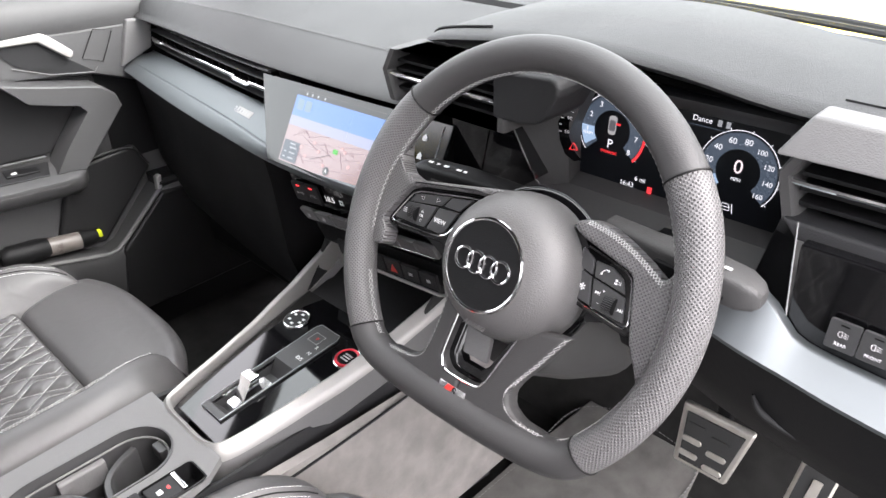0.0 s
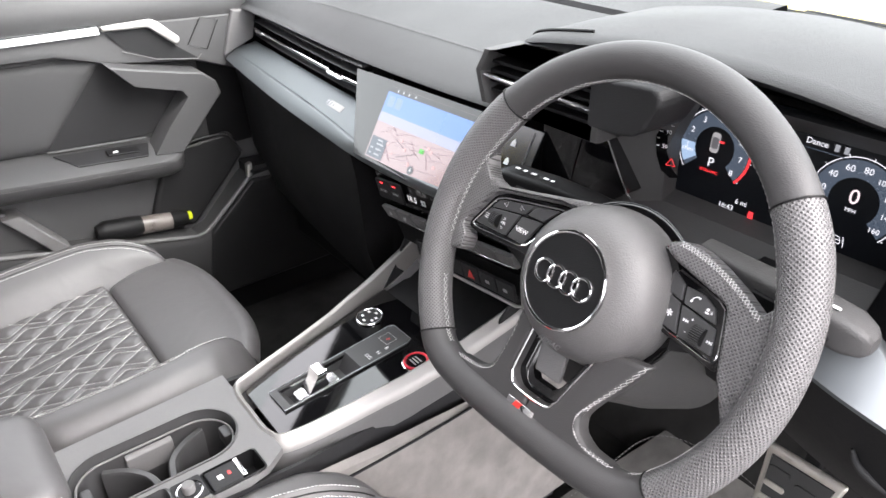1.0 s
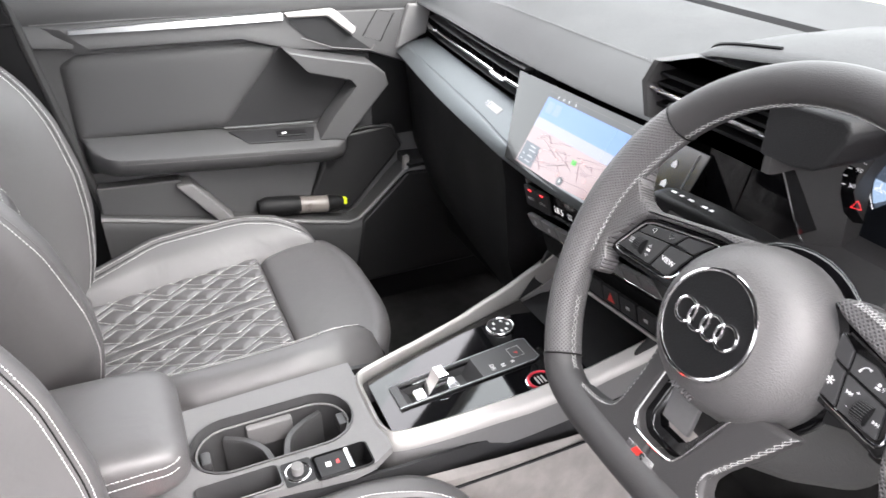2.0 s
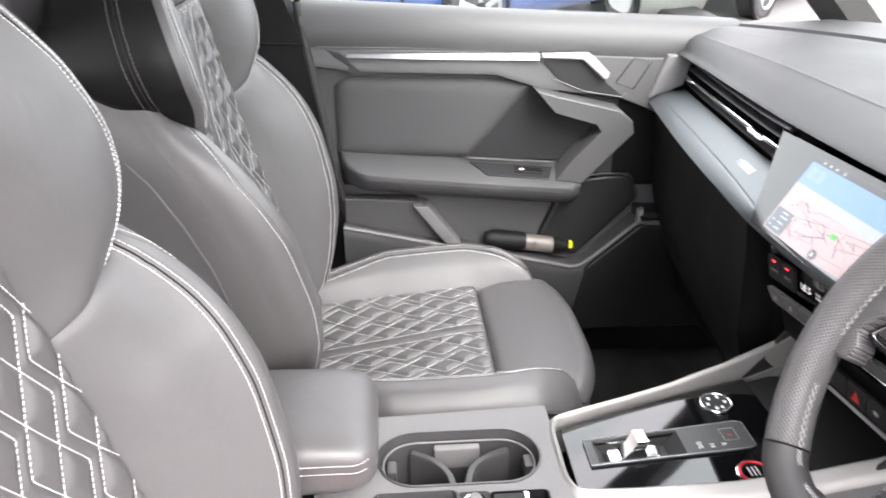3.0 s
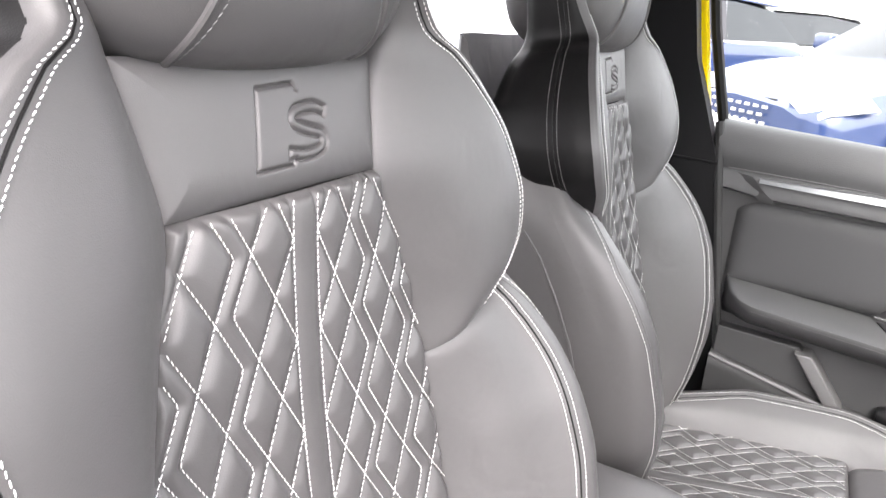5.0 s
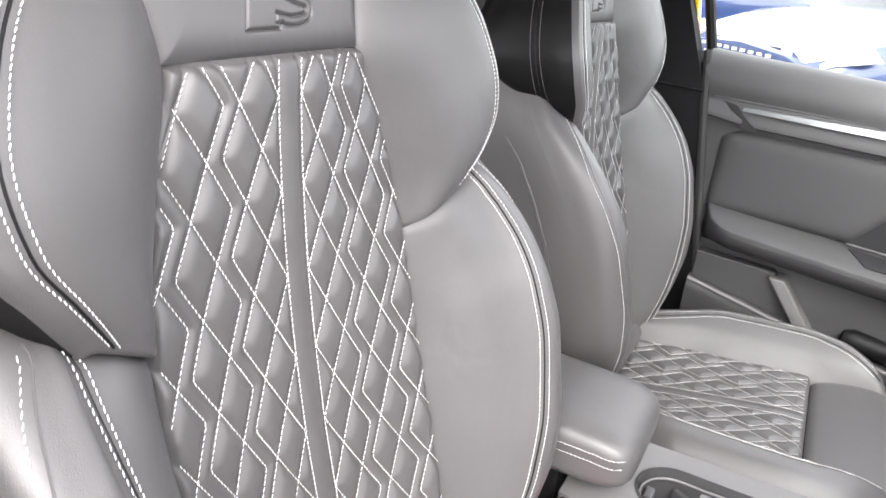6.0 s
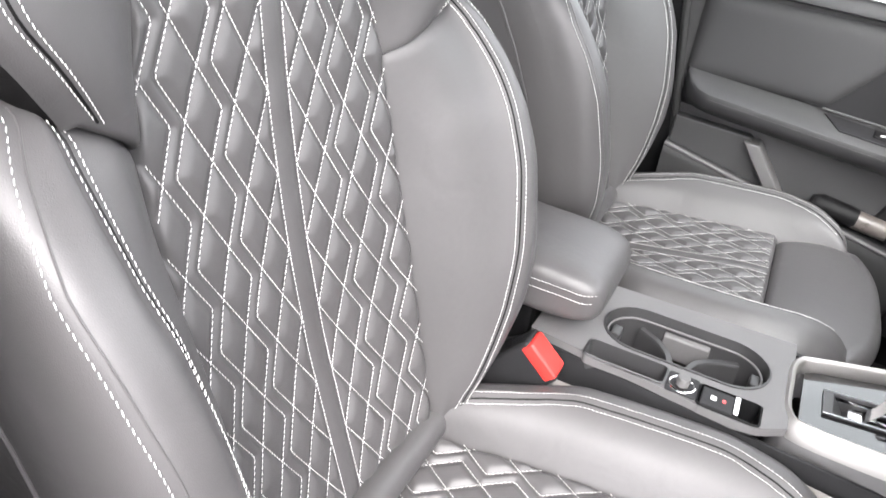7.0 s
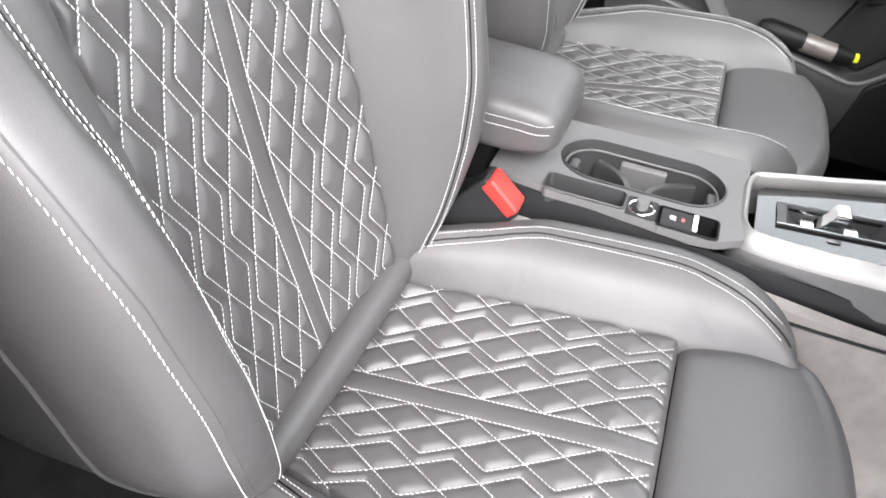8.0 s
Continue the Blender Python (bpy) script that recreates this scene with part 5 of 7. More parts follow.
# armrest
rings = []
AC = 0.026
for y, k, top, lowz in ((-0.80, 1.0, 0.668, 0.596), (-0.55, 1.0, 0.667, 0.596), (-0.44, 1.0, 0.664, 0.597), (-0.418, 0.99, 0.662, 0.599), (-0.402, 0.955, 0.658, 0.602), (-0.392, 0.90, 0.652, 0.607), (-0.3855, 0.80, 0.643, 0.614), (-0.3835, 0.62, 0.634, 0.621)):
    w, mid, hh = 0.080 * k, (top + lowz) / 2, (top - lowz) / 2
    rings.append([(AC + w * math.copysign(abs(math.cos(a)) ** 0.32, math.cos(a)), y, mid + hh * math.copysign(abs(math.sin(a)) ** (0.55 if math.sin(a) > 0 else 0.35), math.sin(a))) for a in np.linspace(0, 2 * math.pi, 56, endpoint=False)])
armrest = part("armrest", loft(rings), LEATHER, console, "padded black leather armrest", sharp=60)
runs = []
for d in (0.020, 0.030):
    runs.append([Vector((AC + 0.0803, y, 0.664 - d)) for y in np.linspace(-0.6, -0.425, 50)] + [Vector((AC + 0.0555 + 0.0245 * math.cos(a), -0.413 + 0.0245 * math.sin(a), 0.663 - d)) for a in np.linspace(0.1, 1.45, 16)])
part("armrest_stitching", stitches(runs, lift=(0.0006, 0.0003, 0)), THREAD, armrest, "white stitching", "stuff")
part("armrest_hinge", box((-0.03, -0.74, 0.50), (0.085, -0.46, 0.600), 0.01), PLASTIC_BLACK, armrest)

# belt buckle
buckle = thing("seatbelt_buckle", (0.140, -0.45, 0.50), "black seatbelt buckle with a bright red release button", "seatbelt buckle")
bp = plane_pose((0.140, -0.450, 0.547), (0, 0.75, -0.66), (0, 0.62, 0.78))
part("buckle_body", moved(box((-0.028, -0.050, -0.017), (0.028, 0.042, 0.017), 0.005, 3), bp), PLASTIC, buckle, "black plastic body")
part("release_button", moved(box((-0.0235, 0.029, -0.013), (0.0235, 0.047, 0.0182), 0.004, 3), bp), RED_PLASTIC, buckle, "bright red release button")
part("buckle_stalk", moved(box((-0.014, -0.11, -0.008), (0.014, -0.030, 0.008), 0.003), bp), PLASTIC_BLACK, buckle)


# ---- dashboard ----
dash = thing("dashboard", (0.0, 0.35, 0.80), "dark grained dashboard with silver trim, air vents and screens", "dashboard")
PAD_EDGE = [(-0.71, 0.200, 0.899), (-0.55, 0.180, 0.907), (-0.40, 0.161, 0.912), (-0.25, 0.144, 0.916), (-0.17, 0.137, 0.918), (0.0, 0.130, 0.922), (0.17, 0.122, 0.931)]


def pad_ring(x):
    y, z = lerp_curve(PAD_EDGE, x)
    k = max(0.0, (-x - 0.35) / 0.35)
    st = 0.215 + 0.02 * k
    zs = 0.946 - 0.016 * k
    rg = 0.445 - 0.14 * k * k
    return [(x, y + 0.040, z - 0.006), (x, y + 0.006, z - 0.008), (x, y, z - 0.005), (x, y + 0.003, z - 0.001), (x, y + 0.014, z + 0.004), (x, (y + st) / 2, (z + zs) / 2 + 0.004), (x, st - 0.0025, zs), (x, st, zs - 0.0025), (x, st + 0.0025, zs),
            (x, st * 0.5 + rg * 0.5, zs + 0.012), (x, rg, zs + 0.016), (x, rg + 0.004, zs + 0.006), (x, rg + 0.014, zs + 0.006), (x, rg + 0.018, zs + 0.020), (x, rg + 0.20, zs + 0.026), (x, rg + 0.22, zs - 0.05)]


part("top_pad", loft([pad_ring(x) for x in np.linspace(-0.71, 0.17, 36)], False), DASH, dash, "grained soft dashboard top", sharp=50)
part("pad_stitching", stitches([[Vector(pad_ring(x)[i]) + Vector((0, 0, 0.0012)) for x in np.linspace(-0.66, 0.12, 200)] for i in (6, 8)], step=0.0052, length=0.0038, side=0.25), THREAD_DIM, dash, "light seam stitching", "stuff")

# hood over the instruments, running on to the driver's side
HOOD = [(0.135, 0.150, 0.985), (0.16, 0.140, 0.998), (0.22, 0.132, 1.010), (0.30, 0.128, 1.020), (0.38, 0.126, 1.024), (0.46, 0.128, 1.019), (0.53, 0.132, 1.009), (0.57, 0.134, 1.006), (0.72, 0.134, 1.004)]


def hood_ring(x):
    y, z = lerp_curve(HOOD, x)
    z += 0.007
    b = 1 - math.exp(-max(0, x - 0.135) / 0.03)
    return [(x, y + 0.012, z - 0.010), (x, y + 0.004, z - 0.009), (x, y, z - 0.005), (x, y + 0.003, z - 0.001), (x, y + 0.016, z + 0.003), (x, y + 0.09, z + 0.008 * b), (x, y + 0.20, z + 0.004 * b), (x, y + 0.32, z - 0.030), (x, y + 0.40, z - 0.058), (x, 0.66, 0.925)]


part("instrument_hood", loft([hood_ring(x) for x in np.concatenate([np.linspace(0.136, 0.24, 12), np.linspace(0.26, 0.72, 26)])], False), DASH, dash, "grained hood over the instruments", sharp=50)
part("hood_underside", loft([[(x, 0.235, 0.985), (x, p[1] + 0.03, p[2] - 0.014), (x, p[1] + 0.001, p[2] - 0.0006)] for x in np.linspace(0.15, 0.70, 30) for p in [hood_ring(x)[0]]], False), PLASTIC_BLACK, dash, "black underside of the hood")
part("hood_joint", tube([(x, hood_ring(x)[4][1] + 0.004, hood_ring(x)[4][2] + 0.0016) for x in np.linspace(0.145, 0.24, 14)], 0.0016, 6), PLASTIC_BLACK, dash)
part("hood_joint", tube([(x, hood_ring(x)[4][1] + 0.014, hood_ring(x)[4][2] + 0.0010) for x in np.linspace(0.575, 0.72, 14)], 0.0014, 6), PLASTIC_BLACK, dash)

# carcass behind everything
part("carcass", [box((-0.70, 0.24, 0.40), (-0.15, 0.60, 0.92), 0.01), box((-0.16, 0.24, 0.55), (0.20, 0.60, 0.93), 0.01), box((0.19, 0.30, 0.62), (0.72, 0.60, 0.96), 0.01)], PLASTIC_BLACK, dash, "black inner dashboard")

# passenger's air vent: dark slot with slats and a bright bar
VT = [(-0.690, 0.220, 0.892, 0.829), (-0.55, 0.190, 0.902, 0.838), (-0.40, 0.166, 0.907, 0.845), (-0.25, 0.146, 0.911, 0.849), (-0.150, 0.134, 0.916, 0.851)]
vent = part("side_vent", loft([[(x, y + 0.05, zt), (x, y + 0.05, zb), (x, y + 0.052, zb), (x, y + 0.052, zt)] for x in np.linspace(-0.69, -0.160, 16) for y, zt, zb in [lerp_curve(VT, x)]]), PLASTIC_BLACK, dash, "long black air vent")
for k in (0.13, 0.36, 0.80):
    part("slat", loft([[(x, y, z + 0.0022), (x, y - 0.003, z), (x, y, z - 0.0022), (x, y + 0.035, z - 0.001), (x, y + 0.035, z + 0.001)] for x in np.linspace(-0.688, -0.158, 16) for y, zt, zb in [lerp_curve(VT, x)] for z in [zt + (zb - zt) * k]]), PLASTIC, vent)
bar = [(x, y - 0.005, zt + (zb - zt) * 0.56) for x in np.linspace(-0.672, -0.156, 24) for y, zt, zb in [lerp_curve(VT, x)]]
part("vent_bar", tube(bar, 0.0022, 8, squash=1.3), CHROME, vent, "slim chrome vent bar")
for xa, xb in ((-0.655, -0.595), (-0.275, -0.215)):
    pts = [(x, y - 0.007, zt + (zb - zt) * 0.57) for x in np.linspace(xa, xb, 10) for y, zt, zb in [lerp_curve(VT, x)]]
    part("vent_tab", tube(pts, [0.0025, 0.005, 0.0055, 0.0055, 0.005, 0.005, 0.0055, 0.0055, 0.005, 0.0025], 10, squash=0.8), CHROME, vent, "chrome vent slider")
for x in np.linspace(-0.66, -0.15, 20):
    y, zt, zb = lerp_curve(VT, x)
    part("vane", box((x - 0.0008, y + 0.012, zb), (x + 0.0008, y + 0.045, zt), 0), PLASTIC_BLACK, vent)
part("vent_cap", prism([(-0.708, 0.150, 0.812), (-0.704, 0.214, 0.838), (-0.700, 0.226, 0.894), (-0.712, 0.180, 0.895)], (0.012, 0.0, -0.002), 0.003), PLASTIC_GREY, dash)

# silver passenger trim: upper band and lip
TR = [(-0.700, 0.214, 0.826, 0.172, 0.818, 0.152, 0.800), (-0.55, 0.186, 0.836, 0.150, 0.821, 0.130, 0.799), (-0.40, 0.162, 0.843, 0.130, 0.823, 0.110, 0.798), (-0.25, 0.142, 0.847, 0.110, 0.824, 0.094, 0.798), (-0.110, 0.126, 0.850, 0.090, 0.821, 0.082, 0.798)]
part("trim_panel", loft([[(x, a + 0.006, b + 0.002), (x, a, b), (x, (a + c) / 2 - 0.002, (b + d) / 2 + 0.001), (x, c, d), (x, c + 0.02, d - 0.004)] for x in np.linspace(-0.700, -0.112, 22) for a, b, c, d, e, f in [lerp_curve(TR, x)]], False), ALU_TRIM, dash, "brushed silver passenger trim", sharp=35)
LIP = [(x, c, d, e, f) for x, a, b, c, d, e, f in TR] + [(-0.05, 0.085, 0.818, 0.081, 0.798), (0.10, 0.082, 0.826, 0.080, 0.807), (0.205, 0.082, 0.832, 0.080, 0.813)]
part("trim_lip", loft([[(x, c + 0.02, d - 0.002), (x, c, d - 0.0010), (x, c - 0.004, d - 0.003), (x, (c + e) / 2 - 0.004, (d + f) / 2), (x, e, f + 0.003), (x, e + 0.003, f), (x, e + 0.05, f - 0.006)] for x in np.linspace(-0.700, 0.205, 40) for c, d, e, f in [lerp_curve(LIP, x)]], False), ALU_TRIM, dash, "satin silver lip", sharp=35)
part("trim_badge", moved(rect(0.060, 0.011, 0.0012, 0, 0, 0, 0.0005), plane_pose((-0.226, 0.1225, 0.8362), (1, -0.13, 0.03), (0, 0.82, 0.57))), SILVER, dash, "small silver plate")
part("badge_bar", [moved(rect(0.0055, 0.006, 0.0006), plane_pose((-0.226 + d, 0.1221 - d * 0.13, 0.8372 + d * 0.03), (1, -0.13, 0.03), (0, 0.82, 0.57))) for d in np.linspace(-0.022, 0.022, 6)], GREY_MARK, dash)

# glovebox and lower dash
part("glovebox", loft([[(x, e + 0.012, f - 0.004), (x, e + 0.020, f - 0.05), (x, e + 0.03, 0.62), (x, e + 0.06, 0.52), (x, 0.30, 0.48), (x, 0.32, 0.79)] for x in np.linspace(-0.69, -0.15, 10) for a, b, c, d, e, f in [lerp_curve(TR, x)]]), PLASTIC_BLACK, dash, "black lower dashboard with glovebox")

# touch screen
SCR0, SCR1 = Vector((-0.126, 0.079, 0.807)), Vector((-0.126, 0.139, 0.908))
sx = Vector((1, -0.01, 0.035)).normalized()
su = (SCR1 - SCR0).normalized()
SP = plane_pose(SCR0, sx, su)
part("screen_panel", moved(prism([(0.018, 0.0, -0.006), (0.330, 0.0, -0.006), (0.330, 0.112, -0.006), (-0.048, 0.112, -0.006)], (0, 0, 0.006), 0.001), SP), surface("dark_screen_glass", (0.003, 0.003, 0.0035), rough=0.10, spec=0.55, mottle=0.0), dash, "gloss black screen panel")
SQ = SP @ Matrix.Diagonal((1.0, 0.93, 1.0, 1.0))
screen = part("display", moved(box((0.045, 0.006, 0.0003), (0.278, 0.112, 0.0009), 0), SQ), surface("map_pink", (0.02, 0.02, 0.02), rough=0.12, emit=(0.62, 0.45, 0.47), emit_strength=0.62, mottle=0.0, spec=0.6), dash, "lit navigation map")
part("map_sky", moved(prism([(0.0455, 0.0665, 0.0010), (0.2775, 0.0665, 0.0010), (0.2775, 0.104, 0.0010), (0.0455, 0.104, 0.0010)], (0, 0, 0.0002)), SQ), surface("map_blue", (0.02, 0.02, 0.02), rough=0.12, emit=(0.12, 0.33, 0.85), emit_strength=0.75, mottle=0.0), screen, "blue sky band of the map")
part("map_haze", moved(prism([(0.0455, 0.060, 0.0011), (0.2775, 0.060, 0.0011), (0.2775, 0.074, 0.0011), (0.0455, 0.074, 0.0011)], (0, 0, 0.0002)), SQ), surface("map_haze_blue", (0.02, 0.02, 0.02), rough=0.12, emit=(0.45, 0.50, 0.72), emit_strength=0.75, mottle=0.0), screen)
part("status_bar", moved(box((0.0455, 0.104, 0.0010), (0.2775, 0.1118, 0.0012), 0), SQ), surface("screen_black", (0.01, 0.012, 0.015), rough=0.1, mottle=0), screen)
part("info_box", moved(box((0.048, 0.008, 0.0012), (0.083, 0.038, 0.0014), 0), SQ), surface("screen_dark_blue", (0.01, 0.012, 0.015), rough=0.1, emit=(0.06, 0.09, 0.13), emit_strength=0.8, mottle=0), screen, "dark info box")
rng = random.Random(5)
roads = []
for k in range(46):
    x, y = rng.uniform(0.06, 0.27), rng.uniform(0.010, 0.056)
    a, ln = rng.choice((0.35, 0.5, 1.9, 2.1, 0.1, 2.6)) + rng.uniform(-0.15, 0.15), rng.uniform(0.012, 0.05)
    p, q = Vector((x, y, 0.00125)), Vector((min(0.276, max(0.047, x + ln * math.cos(a))), min(0.060, max(0.008, y + ln * 0.5 * math.sin(a))), 0.00125))
    roads.append(tube([SQ @ p, SQ @ q], 0.00028, 4))
part("map_roads", roads, surface("road_line", (0.05, 0.04, 0.05), rough=0.3, emit=(0.30, 0.20, 0.24), emit_strength=0.6, mottle=0), screen, "thin map roads", "stuff")
part("map_flag", moved(box((0.150, 0.040, 0.0013), (0.159, 0.0465, 0.0016), 0), SQ), glow("map_green", (0.05, 0.55, 0.05), 0.9), screen, "green map flag")
part("map_route", tube([SQ @ Vector((0.146, 0.037, 0.0013)), SQ @ Vector((0.110, 0.022, 0.0013))], 0.0005, 4), glow("route_line", (0.18, 0.14, 0.17), 0.6), screen)
part("map_position", moved(disc((0.147, 0.014, 0.0012), (0, 0, 1), 0.0058, 0.0004, 24), SQ), glow("position_dot", (0.10, 0.12, 0.14), 0.8), screen, "round position marker")
part("position_arrow", moved(prism([(0.1445, 0.0115, 0.0017), (0.147, 0.0130, 0.0017), (0.1495, 0.0115, 0.0017), (0.147, 0.0180, 0.0017)], (0, 0, 0.0002)), SQ), glow("screen_white", (0.9, 0.95, 1.0), 0.9), screen)
for x, y in ((0.085, 0.034), (0.098, 0.024), (0.110, 0.046), (0.165, 0.050), (0.172, 0.047), (0.186, 0.030), (0.122, 0.036), (0.138, 0.020), (0.215, 0.040), (0.235, 0.022)):
    part("map_pin", moved(disc((x, y, 0.0013), (0, 0, 1), 0.0027, 0.0003, 14), SQ), glow("map_pin_pink", (0.85, 0.55, 0.55), 0.8), screen)
part("info_text", [moved(rect(w, 0.0022, 0.0002, x, y, 0.0015), SQ) for w, x, y in ((0.012, 0.068, 0.034), (0.015, 0.070, 0.0285), (0.012, 0.070, 0.021), (0.012, 0.070, 0.0135), (0.005, 0.055, 0.021), (0.005, 0.055, 0.0135))], glow("screen_grey_text", (0.55, 0.6, 0.65), 0.8), screen)
part("status_icon", [moved(rect(0.0025, 0.0035, 0.0002, x, 0.108, 0.0013), SQ) for x in (0.066, 0.078, 0.090, 0.105)], glow("screen_icon", (0.7, 0.75, 0.8), 0.8), screen)
part("map_key", [moved(prism(rounded(x, x + 0.014, 0.083, 0.099, 0.0013, 0.002), (0, 0, 0.0002)), SQ) for x in (0.052, 0.069)], glow("screen_pale_key", (0.25, 0.42, 0.55), 0.7), screen)
for k, y in enumerate((0.093, 0.070, 0.046, 0.022)):
    part("screen_key_symbol", moved(prism([(0.291, y, 0.0008), (0.298, y, 0.0008), (0.298, y + 0.005, 0.0008), (0.2945, y + 0.009, 0.0008), (0.291, y + 0.005, 0.0008)], (0, 0, 0.0002)), SQ), WHITE_MARK, dash)
part("screen_divider", tube([SQ @ Vector((0.318, 0.006, 0.0005)), SQ @ Vector((0.318, 0.116, 0.0005))], 0.0008, 6), PLASTIC_GREY, dash)
# gloss black block between screen and instruments
part("gloss_block", [prism([(0.196, 0.135, 0.842), (0.234, 0.135, 0.848), (0.252, 0.135, 0.931), (0.196, 0.135, 0.926)], (0, 0.03, 0), 0.001), prism([(0.2345, 0.1352, 0.848), (0.2805, 0.1356, 0.858), (0.3120, 0.1360, 0.882), (0.2800, 0.1356, 0.9335), (0.2525, 0.1352, 0.931)], (0, 0.03, 0), 0.001)], GLOSS, dash, "gloss black block")
part("block_edge", tube([(0.262, 0.1352, 0.9335), (0.2803, 0.1352, 0.9345), (0.3122, 0.1356, 0.8830), (0.3180, 0.136, 0.8790)], 0.0008, 6), CHROME, dash, "thin bright edge")

# air vents beside the instruments
def vent_unit(x0, x1, z0, z1, y, nslat, point, name, label):
    v = part(name, loft([[(x0 + 0.010 + d, y + e, z0), (x0 + d, y + e, (z0 + z1) / 2 + 0.004), (x0 + 0.014 + d, y + e, z1), (x1 - d, y + e, z1), (x1 - d, y + e, z0)] if point else [(x0 + d, y + e, z0 + d), (x0 + d, y + e, z1 - d), (x1 - d, y + e, z1 - d), (x1 - d, y + e, z0 + d)]
                         for d, e in ((0.0, 0.05), (0.0, 0.004), (0.002, 0.0), (0.009, 0.0), (0.012, 0.006), (0.014, 0.045))]), PLASTIC_MID, dash, label, sharp=30)
    a, b, lo, hi = x0 + 0.016, x1 - 0.012, z0 + 0.008, z1 - 0.008
    for k in range(nslat):
        z = lo + (hi - lo) * (k + 0.5) / nslat
        part("slat", prism([(a, y + 0.008, z - 0.002), (b, y + 0.008, z - 0.002), (b, y + 0.008, z + 0.0015), (a, y + 0.008, z + 0.0015)], (0, 0.03, 0.002), 0.0008), PLASTIC_BLACK, v)
    zc = (lo + hi) / 2
    part("vent_bar", tube([(a - 0.006, y + 0.004, zc), (b, y + 0.004, zc)], 0.0024, 8), CHROME, v, "slim chrome vent bar")
    m = (a + b) / 2 + 0.006
    part("vent_tab", tube([(m - 0.014, y + 0.003, zc), (m - 0.012, y + 0.002, zc), (m + 0.012, y + 0.002, zc), (m + 0.014, y + 0.003, zc)], [0.002, 0.0036, 0.0036, 0.002], 10), CHROME, v, "chrome vent slider")
    part("vent_back", box((a - 0.004, y + 0.042, lo - 0.004), (b + 0.004, y + 0.046, hi + 0.004), 0), PLASTIC_BLACK, v)
    return v


vent_unit(0.133, 0.306, 0.944, 1.000, 0.092, 4, True, "center_vent", "angular black air vent")
part("vent_cover", prism([(0.291, 0.0905, 0.957), (0.324, 0.093, 0.9565), (0.341, 0.093, 0.960), (0.351, 0.094, 0.968), (0.3625, 0.096, 0.992), (0.361, 0.097, 1.001), (0.354, 0.098, 1.006), (0.291, 0.0905, 1.004)], (0.01, 0.05, 0.004), 0.004), PLASTIC, dash, "plain dark panel beside the vent")
vent_unit(0.556, 0.720, 0.937, 1.000, 0.105, 4, True, "driver_vent", "wide black air vent")
# brow coloured paler than the sill: light on its upward face, in the material
part("vent_brow", prism([(0.5545, 0.096, 0.990), (0.571, 0.112, 1.019), (0.72, 0.112, 1.016), (0.72, 0.096, 0.992)], (0, 0.03, 0), 0.003), PLASTIC_GREY, dash, "brow over the vent, coloured lighter as a lit top")
part("vent_sill", prism([(0.582, 0.097, 0.928), (0.568, 0.10, 0.942), (0.72, 0.10, 0.940), (0.72, 0.097, 0.926)], (0, 0.03, 0), 0.003), PLASTIC, dash)

# instrument cluster
cluster = part("driver_display", loft([[(x0, 0.150 + e, z0), (x1, 0.150 + e, z0), (x1 + 0.006, 0.150 + e, (z0 + z1) / 2), (x1 - 0.012, 0.150 + e, z1), (x0 + 0.015, 0.150 + e, z1), (x0 - 0.004, 0.150 + e, (z0 + z1) / 2)]
                                   for x0, x1, z0, z1, e in ((0.268, 0.572, 0.850, 1.000, -0.012), (0.276, 0.566, 0.858, 0.992, -0.004), (0.333, 0.553, 0.874, 0.980, 0.016), (0.328, 0.549, 0.878, 0.978, 0.046))], True, False), PLASTIC_MID, dash, "digital instrument cluster in a grey surround", sharp=25)
CP = plane_pose((0.438, 0.198, 0.928), (1, 0, 0), (0, 0.12, 1))
part("cluster_glass", moved(box((-0.118, -0.056, -0.004), (0.118, 0.056, 0), 0.0), CP), surface("cluster_black", (0.004, 0.005, 0.007), rough=0.35, mottle=0, spec=0.25), cluster, "black display glass")
DIAL = glow("dial_slate", (0.055, 0.075, 0.105), 1.0)
DIALHI = glow("dial_pale_blue", (0.35, 0.50, 0.70), 0.9)
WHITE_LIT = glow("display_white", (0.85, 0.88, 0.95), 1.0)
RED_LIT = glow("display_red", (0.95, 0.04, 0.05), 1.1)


def arc_band(cx, cy, r0, r1, a0, a1, z, n=40):
    A = [radians(a0 + (a1 - a0) * k / n) for k in range(n + 1)]
    vs = [(cx + r * math.cos(a), cy + r * math.sin(a), z) for a in A for r in (r0, r1)]
    return moved((vs, [(2 * k, 2 * k + 1, 2 * k + 3, 2 * k + 2) for k in range(n)]), CP)


